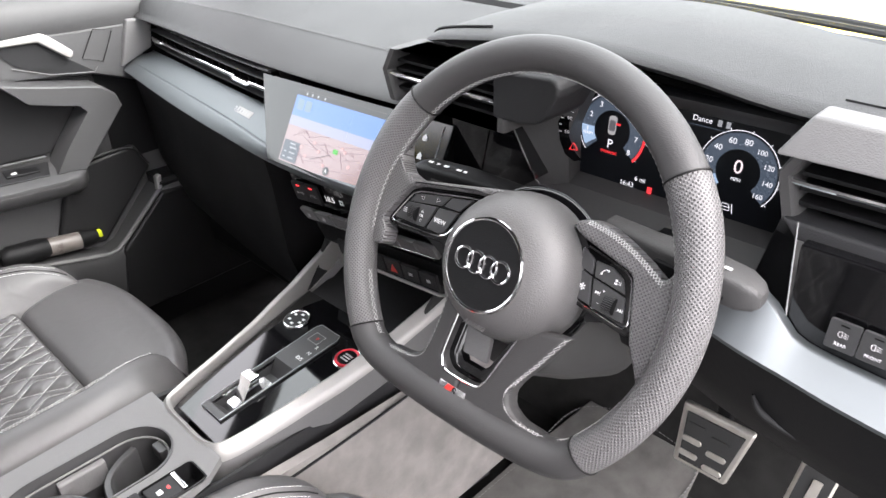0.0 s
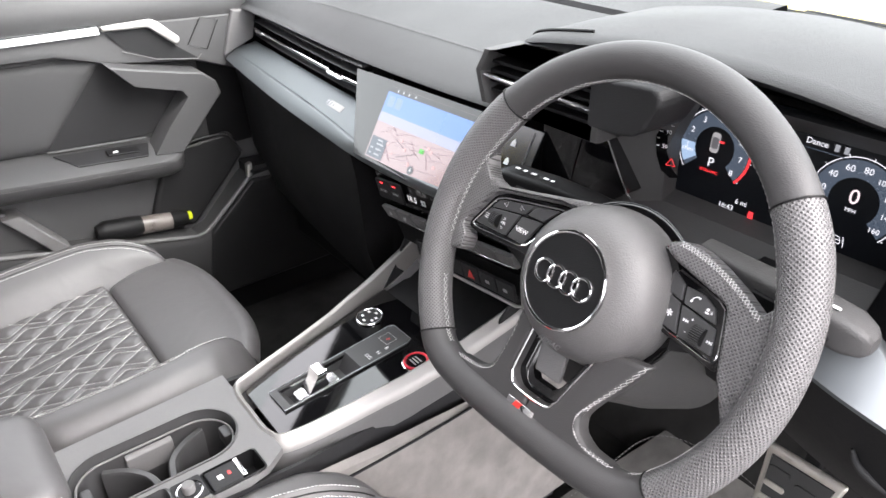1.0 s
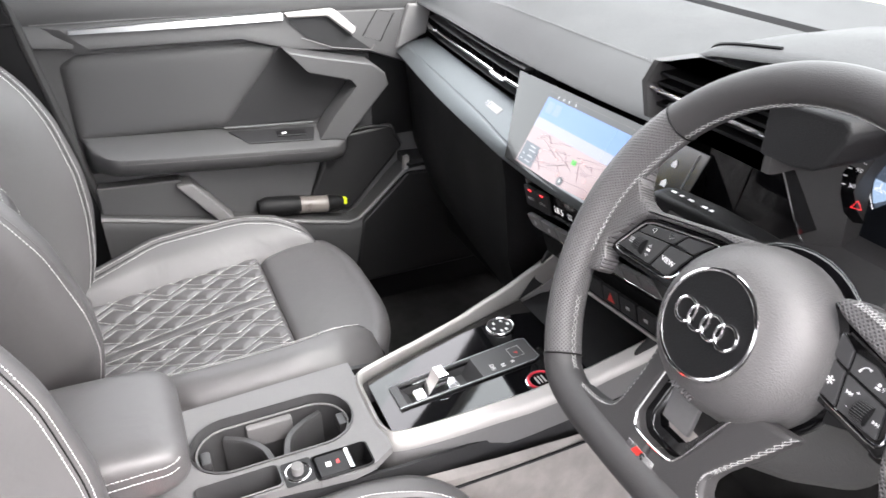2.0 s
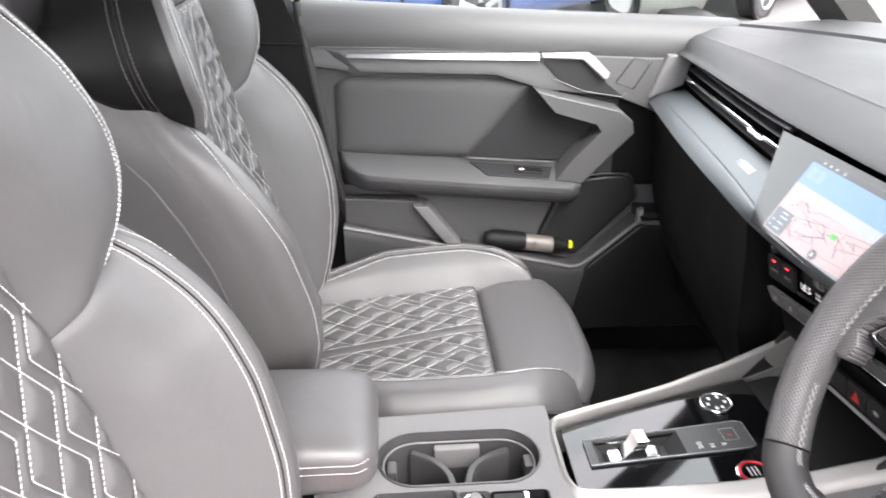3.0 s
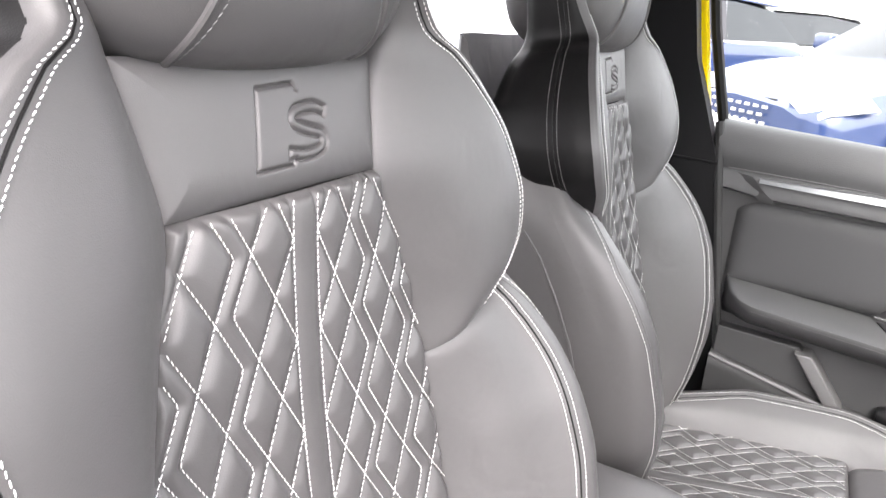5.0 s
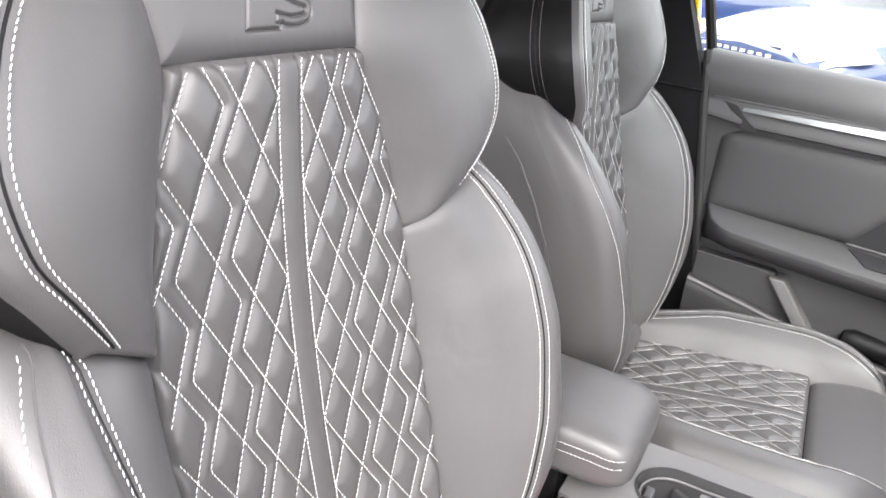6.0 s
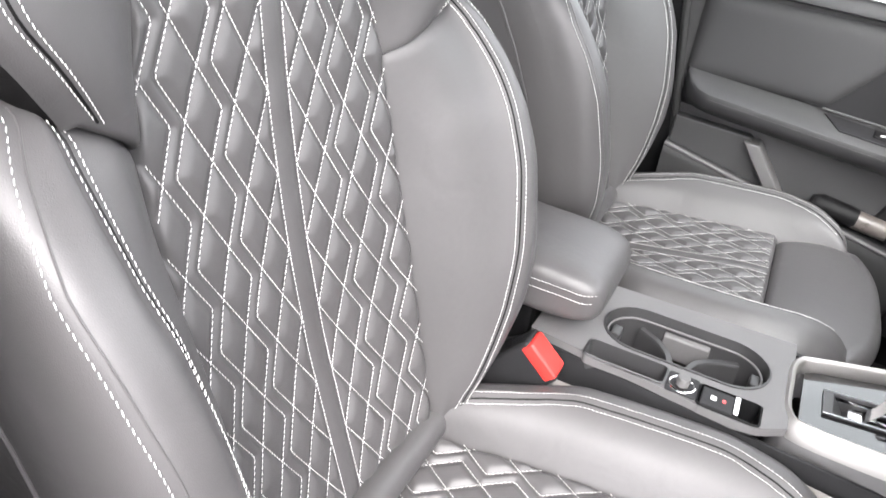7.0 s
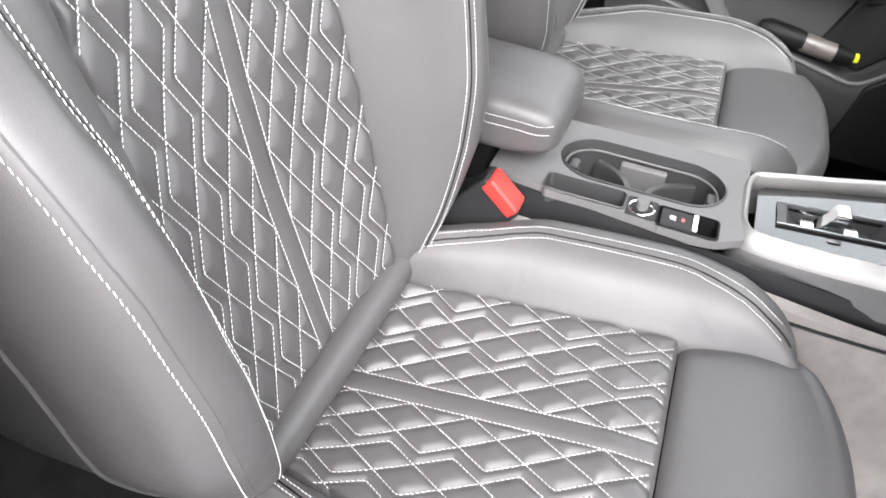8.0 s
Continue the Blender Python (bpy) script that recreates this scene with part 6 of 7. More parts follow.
for dx, dy, marks, lo, hi, lit in ((-0.078, 0.001, ["1", "2", "3", "4", "5", "6", "7", "8"], 188, -38, (215, 180)), (0.055, -0.005, ["0", "20", "40", "60", "80", "100", "120", "140", "160"], 200, -38, (225, 200))):
    dial = part("dial", arc_band(dx, dy, 0.0205, 0.0355, 222, -42, 0.0008), DIAL, cluster, "round slate-blue dial")
    part("dial_lit_sector", arc_band(dx, dy, 0.0205, 0.0355, lit[0], lit[1], 0.0011, 12), DIALHI, cluster)
    part("dial_edge", arc_band(dx, dy, 0.0372, 0.0380, 222, -42, 0.0010), WHITE_LIT, cluster)
    part("dial_ticks", [moved(rect(0.0030, 0.0006, 0.0002), CP @ pose(dx + 0.0385 * math.cos(radians(a)), dy + 0.0385 * math.sin(radians(a)), 0.001, 0, 0, a)) for a in np.linspace(lo, hi, len(marks))], WHITE_LIT, cluster)
    for k, t in enumerate(marks):
        a = radians(lo + (hi - lo) * k / (len(marks) - 1))
        part("dial_number", words(t, 0.0078 if len(t) < 3 else 0.0066, CP @ pose(dx + 0.0285 * math.cos(a), dy + 0.0285 * math.sin(a), 0.0014), 0.0001), WHITE_LIT, cluster)
part("dial_red_sector", arc_band(-0.078, 0.001, 0.0362, 0.0388, 12, -42, 0.0013, 20), RED_LIT, cluster, "red band of the rev counter")
part("gear_letter", words("P", 0.013, CP @ pose(-0.078, -0.013, 0.0012), 0.0001), WHITE_LIT, cluster)
part("mode_text", words("DYNAMIC", 0.0042, CP @ pose(-0.078, -0.0215, 0.0012), 0.0001), RED_LIT, cluster)
part("car_symbol", moved(prism(rounded(-0.0825, -0.0735, -0.003, 0.0165, 0.0012, 0.003), (0, 0, 0.0002)), CP), glow("display_grey", (0.35, 0.35, 0.36), 0.9), cluster, "small grey car symbol")
part("car_symbol_glass", moved(prism(rounded(-0.0815, -0.0745, 0.001, 0.0120, 0.0015, 0.002), (0, 0, 0.0002)), CP), glow("display_dark_grey", (0.10, 0.10, 0.11), 0.9), cluster)
part("door_open_mark", moved(rect(0.005, 0.002, 0.0002, -0.0715, 0.009, 0.0013), CP), RED_LIT, cluster)
part("speed_number", words("0", 0.018, CP @ pose(0.055, -0.001, 0.0012), 0.0001), glow("display_pinkish", (0.95, 0.80, 0.85), 1.0), cluster)
part("speed_unit", words("MPH", 0.0046, CP @ pose(0.055, -0.0125, 0.0012), 0.0001), WHITE_LIT, cluster)
part("ready_text", words("READY", 0.0040, CP @ pose(-0.105, -0.007, 0.0014), 0.0001), WHITE_LIT, cluster)
part("clock_text", [words("16:43", 0.0072, CP @ pose(-0.052, -0.048, 0.0012), 0.0001), words("6 mi", 0.0068, CP @ pose(-0.038, -0.040, 0.0012), 0.0001)], WHITE_LIT, cluster, "white clock and distance")
part("media_text", words("Dance", 0.0074, CP @ pose(0.013, 0.034, 0.0012), 0.0001), WHITE_LIT, cluster)
part("media_rule", moved(rect(0.044, 0.0006, 0.0002, 0.020, 0.028, 0.0012), CP), DIAL, cluster)
part("cluster_icon", [moved(rect(0.004, 0.006, 0.0002, x, 0.034, 0.0012), CP) for x in (0.030, 0.038)], glow("display_dim", (0.3, 0.32, 0.35), 0.9), cluster)
part("lane_symbol", [tube([CP @ Vector((0.051 + dx, -0.040 + dy, 0.0013)) for dx, dy in pts], 0.00035, 4) for pts in (((-0.0045, -0.003), (-0.0045, 0.0), (-0.0028, 0.003), (0.0028, 0.003), (0.0045, 0.0), (0.0045, -0.003), (-0.0045, -0.003)), ((-0.0045, 0.0), (0.0045, 0.0)), ((-0.008, -0.005), (-0.006, 0.004)), ((0.008, -0.005), (0.006, 0.004)))], WHITE_LIT, cluster)
part("belt_lamp", moved(rect(0.005, 0.009, 0.0002, -0.026, -0.049, 0.0012), CP), RED_LIT, cluster, "red belt lamp")
part("brake_lamp", moved(rect(0.006, 0.006, 0.0002, 0.112, -0.043, 0.0012), CP), RED_LIT, cluster, "red brake lamp")
def on_cheek(x, z, d=0.0):
    """A place on the sloping left cheek of the surround."""
    return Vector((x, 0.146 + (x - 0.276) * 0.351 - d, z))


part("gauge_strip", prism([on_cheek(x, z, 0.0008) for x, z in ((0.334, 0.970), (0.326, 0.956), (0.3195, 0.9395), (0.322, 0.921), (0.328, 0.906), (0.337, 0.8995), (0.345, 0.9015), (0.338, 0.909), (0.331, 0.925), (0.330, 0.9395), (0.334, 0.954), (0.3395, 0.969))], (0, 0.0004, 0)), GLOSS, cluster, "slim black gauge strip")
for txt, x, z, m in (("130", 0.3325, 0.9600, RED_LIT), ("°C", 0.3325, 0.9530, WHITE_MARK), ("90", 0.3310, 0.9450, WHITE_MARK), ("50", 0.3290, 0.9305, WHITE_MARK)):
    part("gauge_figure", words(txt, 0.0052, plane_pose(on_cheek(x, z, 0.0016), (1, 0.351, 0), (0, 0, 1)), 0.0001), m, cluster)
part("temperature_scale", [moved(rect(0.0030, 0.0008, 0.0003), plane_pose(on_cheek(x, z, 0.0014), (1, 0.351, 0), (0, 0, 1))) for x, z in ((0.3265, 0.9600), (0.3265, 0.9530), (0.3240, 0.9450), (0.3222, 0.9380), (0.3225, 0.9305))], WHITE_MARK, cluster, "white gauge marks")
part("temperature_warning", tube([on_cheek(x, z, 0.0018) for x, z in ((0.3365, 0.9200), (0.3325, 0.9125), (0.3405, 0.9125))], 0.0007, 4, True), RED_LIT, cluster, "red warning triangle")
part("cluster_sill", prism([(0.300, 0.118, 0.838), (0.570, 0.118, 0.838), (0.575, 0.150, 0.850), (0.292, 0.150, 0.850)], (0, 0.01, 0.004), 0.004), GLOSS, dash, "gloss black sill")

# driver's side: gloss panel with light switches, silver trim, knee panel
part("light_panel", prism([(0.590, 0.086, 0.932), (0.594, 0.082, 0.868), (0.606, 0.0795, 0.845), (0.72, 0.0795, 0.835), (0.72, 0.086, 0.932)], (0, 0.02, 0), 0.002), GLOSS, dash, "gloss black panel")
part("panel_edge", tube([(0.5855, 0.0840, 0.950), (0.5945, 0.0800, 0.868), (0.6065, 0.0780, 0.8445), (0.72, 0.0780, 0.8345)], 0.0007, 6), CHROME, dash, "thin bright edge")
part("gloss_corner", prism([(0.545, 0.130, 0.86), (0.588, 0.100, 0.838), (0.582, 0.100, 0.928), (0.56, 0.13, 0.935)], (0.01, 0.03, 0), 0.003), GLOSS, dash)
LPM = plane_pose((0.6355, 0.0785, 0.8765), (1, 0.0, -0.02), (0, 0.07, 1))
for k, t in enumerate(("REAR", "FRONT")):
    key = part("light_switch", moved(prism(rounded(-0.0108 + 0.0222 * k, 0.0108 + 0.0222 * k, -0.0115, 0.0125, 0, 0.002), (0, 0, 0.003), 0.0008), LPM), KEY, dash, "grey light switch")
    part("switch_text", words(t, 0.0036, LPM @ pose(0.0222 * k, -0.0065, 0.0031), 0.0001), WHITE_MARK, key)
    lamp = [(0.0222 * k - 0.0008 + 0.0022 * math.cos(a) * (1.15 if math.cos(a) < 0 else 0.15), 0.0022 + 0.0024 * math.sin(a), 0.0033) for a in np.linspace(0, 2 * math.pi, 18, endpoint=False)]
    beams = [tube([LPM @ Vector((0.0222 * k + 0.0004, 0.0022 + d, 0.0033)), LPM @ Vector((0.0222 * k + 0.0034, 0.0022 + d - 0.0003, 0.0033))], 0.00018, 4) for d in (-0.0015, 0.0, 0.0015)]
    part("switch_symbol", beams + [tube([LPM @ Vector(q) for q in lamp], 0.0002, 4, True)], WHITE_MARK, key, "fog lamp symbol")
    part("switch_lamp", moved(rect(0.006, 0.0012, 0.0003, 0.0222 * k, 0.0095, 0.0031), LPM), PLASTIC_BLACK, key)
DT = [(0.500, 0.072, 0.900, 0.050, 0.868), (0.545, 0.068, 0.898, 0.046, 0.856), (0.578, 0.066, 0.892, 0.043, 0.850), (0.611, 0.064, 0.864, 0.041, 0.846), (0.65, 0.064, 0.859, 0.040, 0.840), (0.72, 0.064, 0.855, 0.040, 0.832)]
part("driver_trim", loft([[(x, a + 0.016, b - 0.004), (x, a + 0.004, b + 0.001), (x, a, b), (x, c, d + 0.004), (x, c + 0.001, d), (x, c + 0.02, d - 0.004)] for x in np.linspace(0.50, 0.72, 24) for a, b, c, d in [lerp_curve(DT, x)]], False), ALU_TRIM, dash, "satin silver driver trim", sharp=40)
part("knee_panel", loft([[(x, c + 0.012, d - 0.002), (x, c + 0.020, d - 0.025), (x, c + 0.034, d - 0.07), (x, c + 0.050, d - 0.105), (x, c + 0.066, d - 0.120), (x, 0.30, d - 0.09), (x, 0.30, d)] for x in np.linspace(0.45, 0.72, 14) for a, b, c, d in [lerp_curve(DT, max(x, 0.5))]]), PLASTIC_BLACK, dash, "dark grained knee panel")
part("fuse_handle", tube(smooth([(0.588, 0.0675, 0.800), (0.594, 0.0715, 0.785), (0.610, 0.0765, 0.774), (0.640, 0.0815, 0.764)], 16), [0.0012 + 0.0022 * math.sin(k / 15 * 3.1) for k in range(16)], 10), PLASTIC, dash, "moulded grip")

# climate controls
clim = part("climate_panel", prism([(-0.112, 0.112, 0.778), (0.160, 0.122, 0.806), (0.160, 0.132, 0.756), (-0.104, 0.122, 0.728)], (0, 0.03, 0), 0.002), GLOSS, dash, "gloss black climate panel")
CL = plane_pose((-0.104, 0.1125, 0.765), (1, 0.035, 0.105), (0, -0.2, 1))
for k in range(2):
    part("climate_key", moved(prism(rounded(0.029 * k, 0.029 * k + 0.0285, -0.031, 0.0, 0, 0.002), (0, 0, 0.004), 0.0006), CL), PLASTIC, clim, "dark key")
    part("climate_lamp", moved(rect(0.007, 0.0022, 0.0005, 0.0145 + 0.029 * k, -0.005, 0.0042), CL), glow("climate_red", (1.0, 0.05, 0.06), 1.6), clim, "red lamp")
    part("key_text", words(("AUTO", "SYNC")[k], 0.0058, CL @ pose(0.0145 + 0.029 * k, -0.018, 0.0042), 0.0001), GREY_MARK, clim)
part("climate_text", words("18.5", 0.013, CL @ pose(0.083, -0.014, 0.0052), 0.0001), glow("climate_white", (0.8, 0.8, 0.8), 0.9), clim, "white temperature figures")
part("fan_symbol", [moved(disc((0.108 + dx, -0.014 + dy, 0.0050), (0, 0, 1), 0.0022, 0.0003, 10), CL) for dx, dy in ((-0.0024, 0.0024), (0.0024, 0.0024), (-0.0024, -0.0024), (0.0024, -0.0024))], WHITE_MARK, clim)
for k in range(8):
    x = 0.020 + k * 0.0335
    part("toggle", moved(prism([(x - 0.0158, -0.064, -0.004), (x + 0.0158, -0.064, -0.004), (x + 0.0158, -0.042, 0.002), (x - 0.0158, -0.042, 0.002)], (0, 0, 0.008), 0.0015), CL), PLASTIC_GREY, clim, "satin grey toggle")
    if k < 2:
        part("toggle_symbol", moved(rect(0.005, 0.006, 0.0004, x, -0.053, 0.0075), CL), GREY_MARK, clim)
part("toggle_lamp", moved(rect(0.007, 0.0022, 0.0005, 0.188, -0.045, 0.0102), CL), glow("toggle_red", (1.0, 0.05, 0.06), 1.6), clim)
part("toggle_edge", tube([CL @ Vector((0.004, -0.066, 0.002)), CL @ Vector((0.262, -0.066, 0.002))], 0.0011, 6), CHROME, clim)
stack = part("switch_strip", prism([(-0.100, 0.138, 0.690), (0.190, 0.148, 0.712), (0.190, 0.156, 0.672), (-0.095, 0.150, 0.652)], (0, 0.03, 0), 0.003), PLASTIC_BLACK, dash, "black row of keys")
SK = plane_pose((0.078, 0.1400, 0.680), (1, 0.035, 0.075), (0, -0.2, 1))
for k in range(6):
    x = -0.099 + k * 0.033
    part("row_key", moved(prism([(x - 0.0155, -0.013, 0), (x + 0.0155, -0.013, 0), (x + 0.0155, 0.013, 0), (x - 0.0155, 0.013, 0)], (0, 0, 0.005), 0.001), SK), PLASTIC, stack, "black key")
part("hazard_symbol", moved(prism([(-0.007, -0.007, 0.0052), (0.007, -0.007, 0.0052), (0.0, 0.007, 0.0052)], (0, 0, 0.0004)), SK), RED_PLASTIC, stack, "red hazard triangle")
for x in (0.033, 0.066):
    part("row_symbol", moved(rect(0.007, 0.005, 0.0003, x, 0, 0.0052), SK), GREY_MARK, stack)
part("stack_frame", tube([SK @ Vector(p) for p in ((-0.05, -0.020, 0.004), (0.080, -0.020, 0.004), (0.094, -0.014, 0.004), (0.098, 0.012, 0.004))], 0.0024, 8), SILVER, stack)
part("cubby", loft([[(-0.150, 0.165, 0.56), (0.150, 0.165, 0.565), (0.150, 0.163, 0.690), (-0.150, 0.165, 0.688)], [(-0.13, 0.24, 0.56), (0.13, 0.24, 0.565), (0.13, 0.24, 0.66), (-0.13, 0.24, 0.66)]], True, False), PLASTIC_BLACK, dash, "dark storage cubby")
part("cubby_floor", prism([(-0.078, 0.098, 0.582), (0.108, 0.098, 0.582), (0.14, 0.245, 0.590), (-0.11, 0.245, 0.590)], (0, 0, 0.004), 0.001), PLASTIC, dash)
for s in (-1, 1):
    part("cubby_side", prism([(s * 0.105 + 0.02, 0.10, 0.585), (s * 0.118 + 0.02, 0.19, 0.610), (s * 0.124 + 0.02, 0.205, 0.690), (s * 0.115 + 0.02, 0.155, 0.655)], (s * 0.006, 0, 0), 0.002), PLASTIC, dash)


# ---- passenger door ----
door = thing("passenger_door", (-0.75, -0.15, 0.45), "closed front door with dark panels, armrest and chrome handle", "car door")
DX = -0.715


def dp(y, z, d=0.0):
    return (DX + d, y, z)


def door_plate(pts, d0, d1, mat, name, label="", bevel=0.004):
    return part(name, prism([dp(y, z, d0) for y, z in pts], (d1 - d0, 0, 0), bevel, 3), mat, door, label)


door_plate([(-0.445, 0.30), (0.34, 0.30), (0.34, 0.94), (-0.545, 0.97)], -0.085, -0.020, PLASTIC_BLACK, "door_shell", "black inner door shell")
door_plate([(-0.500, 0.60), (0.10, 0.60), (0.10, 0.880), (-0.520, 0.900)], -0.0195, -0.010, DOOR_DARK, "door_backing", "dark panel behind the insert", 0.001)
# shoulder with soft top
part("door_top", loft([[dp(y, zt - 0.080, 0.0), dp(y, zt - 0.060, 0.008), dp(y, zt - 0.030, 0.006), dp(y, zt - 0.008, -0.012), dp(y, zt, -0.030), dp(y, zt, -0.060), dp(y, zt - 0.08, -0.070)] for y, zt in ((-0.516, 0.993), (-0.40, 0.986), (-0.2, 0.975), (0.0, 0.965), (0.2, 0.957), (0.33, 0.95))]), DOOR_SOFT, door, "soft door shoulder", sharp=50)
# upper panel with strip
part("door_band", loft([[dp(y, zt, -0.012), dp(y, zt, 0.0), dp(y, zt - 0.006, 0.006), dp(y, zb + 0.012, 0.013), dp(y, zb + 0.003, 0.012), dp(y, zb, 0.006), dp(y, zb + 0.002, -0.02)] for y, zt, zb in ((-0.500, 0.912, 0.876), (-0.41, 0.909, 0.864), (-0.28, 0.907, 0.860), (-0.152, 0.904, 0.856), (-0.065, 0.900, 0.829), (0.02, 0.896, 0.818), (0.096, 0.892, 0.808), (0.20, 0.888, 0.768))]), DOOR_SOFT, door, "upper door panel", sharp=35)
part("panel_line", tube([dp(-0.49, 0.9125, 0.002), dp(-0.128, 0.9045, 0.003), dp(0.08, 0.895, 0.003), dp(0.176, 0.890, 0.003)], 0.0013, 6), PLASTIC_GREY, door)
strip = [(-0.434, 0.8985), (-0.3, 0.8965), (-0.15, 0.8945), (-0.072, 0.8935)]
part("chrome_strip", loft([[dp(y, z + h * 0.5, 0.006), dp(y, z + h * 0.4, 0.014), dp(y, z - h * 0.5, 0.019), dp(y, z - h * 0.6, 0.010)] for (y, z), h in zip(strip, (0.006, 0.011, 0.0125, 0.013))]), ALU, door, "satin aluminium strip")
part("strip_corner", loft([[dp(-0.476, 0.908, 0.004), dp(-0.446, 0.904, 0.014), dp(-0.440, 0.894, 0.016), dp(-0.47, 0.896, 0.004)], [dp(-0.440, 0.868, 0.010), dp(-0.412, 0.872, 0.017), dp(-0.400, 0.862, 0.017), dp(-0.425, 0.860, 0.008)]]), DOOR_SOFT, door)
# handle over its cup
part("handle_cup", loft([[dp(-0.062, 0.886, 0.0135), dp(0.013, 0.886, 0.0135), dp(0.050, 0.852, 0.0145), dp(0.098, 0.815, 0.0150), dp(0.02, 0.826, 0.0150), dp(-0.032, 0.852, 0.0145)],
                         [dp(-0.050, 0.882, 0.002), dp(0.012, 0.882, -0.004), dp(0.046, 0.850, -0.004), dp(0.080, 0.822, 0.008), dp(0.02, 0.832, 0.002), dp(-0.026, 0.854, 0.002)]]), PLASTIC, door, "sculpted handle cup", sharp=30)
part("cup_line", tube([dp(-0.040, 0.850, 0.0150), dp(0.02, 0.826, 0.0158), dp(0.097, 0.8135, 0.0158), dp(0.105, 0.822, 0.0150)], 0.0011, 6), PLASTIC_GREY, door, "thin raised edge")
part("door_handle", prism([dp(-0.069, 0.8995, 0.012), dp(0.021, 0.9005, 0.012), dp(0.034, 0.892, 0.014), dp(0.066, 0.861, 0.018), dp(0.064, 0.853, 0.018), dp(0.057, 0.848, 0.018), dp(0.012, 0.886, 0.014), dp(-0.067, 0.8895, 0.012)], (0.010, 0, 0.001), 0.003, 3), SILVER, door, "satin silver door handle", sharp=30)
part("tweeter_cover", tube([dp(0.083, 0.842, 0.0138), dp(0.119, 0.828, 0.0138), dp(0.150, 0.880, 0.0120), dp(0.116, 0.888, 0.0100)], 0.0009, 6, True), PLASTIC_BLACK, door, "outline of the small speaker cover")


# padded insert with a slanting end
def insert(u, w):
    right = -0.200 + 0.135 * w
    r = 0.030
    y = -0.462 + (right + 0.462) * u
    z = 0.700 + 0.155 * w - 0.010 * u
    y += r * (1 - u) * max(0.0, (w - 0.86) / 0.14) ** 2
    e = min(u * 0.30, w * 0.15, (1 - w) * 0.15, (1 - u) * 0.30)
    return dp(y, z, -0.008 + 0.014 * (1 - math.exp(-e / 0.009)))


part("door_insert", grid(insert, np.linspace(0, 1, 60), np.linspace(0, 1, 40)), DOOR_FABRIC, door, "padded dark door insert")
door_plate([(-0.225, 0.690), (-0.03, 0.680), (0.10, 0.690), (0.098, 0.800), (-0.075, 0.845)], -0.016, -0.004, PLASTIC, "pull_recess", "dark recess of the door pull", 0.002)
# angular pull
pull = [(-0.081, 0.838), (-0.02, 0.822), (0.087, 0.797), (0.112, 0.775), (0.118, 0.752), (0.06, 0.690), (0.02, 0.648), (-0.033, 0.656), (0.0, 0.700), (0.052, 0.757), (0.042, 0.772), (-0.046, 0.798)]
part("door_pull", loft([[dp(y, z, 0.0) for y, z in pull], [dp(y, z, 0.048) for y, z in pull], [dp(0.03 + (y - 0.03) * 0.985, 0.735 + (z - 0.735) * 0.985, 0.054) for y, z in pull], [dp(0.03 + (y - 0.03) * 0.95, 0.735 + (z - 0.735) * 0.95, 0.056) for y, z in pull]]), DOOR_SOFT, door, "angular grey door pull", sharp=30)


# armrest
def arm_z(y, d):
    return 0.686 - 0.093 * (y + 0.40) + 0.019 * (1 - d / 0.075)


part("door_armrest", loft([[dp(y, arm_z(y, 0) - 0.075, -0.01), dp(y, arm_z(y, 0), -0.01), dp(y, arm_z(y, d * 0.5) + 0.002, d * 0.5), dp(y, arm_z(y, d) + 0.001, d - 0.008), dp(y, arm_z(y, d) - 0.003, d - 0.001), dp(y, arm_z(y, d) - 0.010, d), dp(y, arm_z(y, d) - 0.030, d - 0.007), dp(y, arm_z(y, d) - 0.046, d * 0.55)]
                           for y, d in ((-0.455, 0.010), (-0.440, 0.044), (-0.42, 0.066), (-0.40, 0.074), (-0.3, 0.076), (-0.15, 0.076), (-0.03, 0.075), (0.0, 0.070), (0.02, 0.052), (0.035, 0.020))]), DOOR_SOFT, door, "padded grey armrest", sharp=50)
part("armrest_seam", stitches([[Vector(dp(y, arm_z(y, 0.075) - 0.0105, 0.0762)) for y in np.linspace(-0.40, -0.02, 120)]], step=0.0052, lift=(0.0003, 0, 0)), THREAD_DIM, door, "light stitching", "stuff")
part("armrest_ledge", tube([dp(-0.205, arm_z(-0.205, 0.004) + 0.006, 0.004), dp(-0.03, arm_z(-0.03, 0.004) + 0.010, 0.006)], 0.0022, 8), DOOR_SOFT, door)
part("switch_plate", prism([dp(y, arm_z(y, d) + 0.001, d) for y, d in ((-0.20, 0.012), (-0.03, 0.012), (-0.045, 0.055), (-0.17, 0.055))], (0, 0, 0.003), 0.001), PLASTIC, door, "black window switch plate")
part("window_switch", prism([dp(y, arm_z(y, d) + 0.004, d) for y, d in ((-0.112, 0.024), (-0.055, 0.024), (-0.055, 0.042), (-0.112, 0.042))], (0, 0, 0.004), 0.0015), PLASTIC_BLACK, door, "window switch")
part("switch_mark", box(dp(-0.102, arm_z(-0.1, 0.034) + 0.0078, 0.030), dp(-0.093, arm_z(-0.1, 0.034) + 0.0084, 0.040), 0), WHITE_MARK, door)
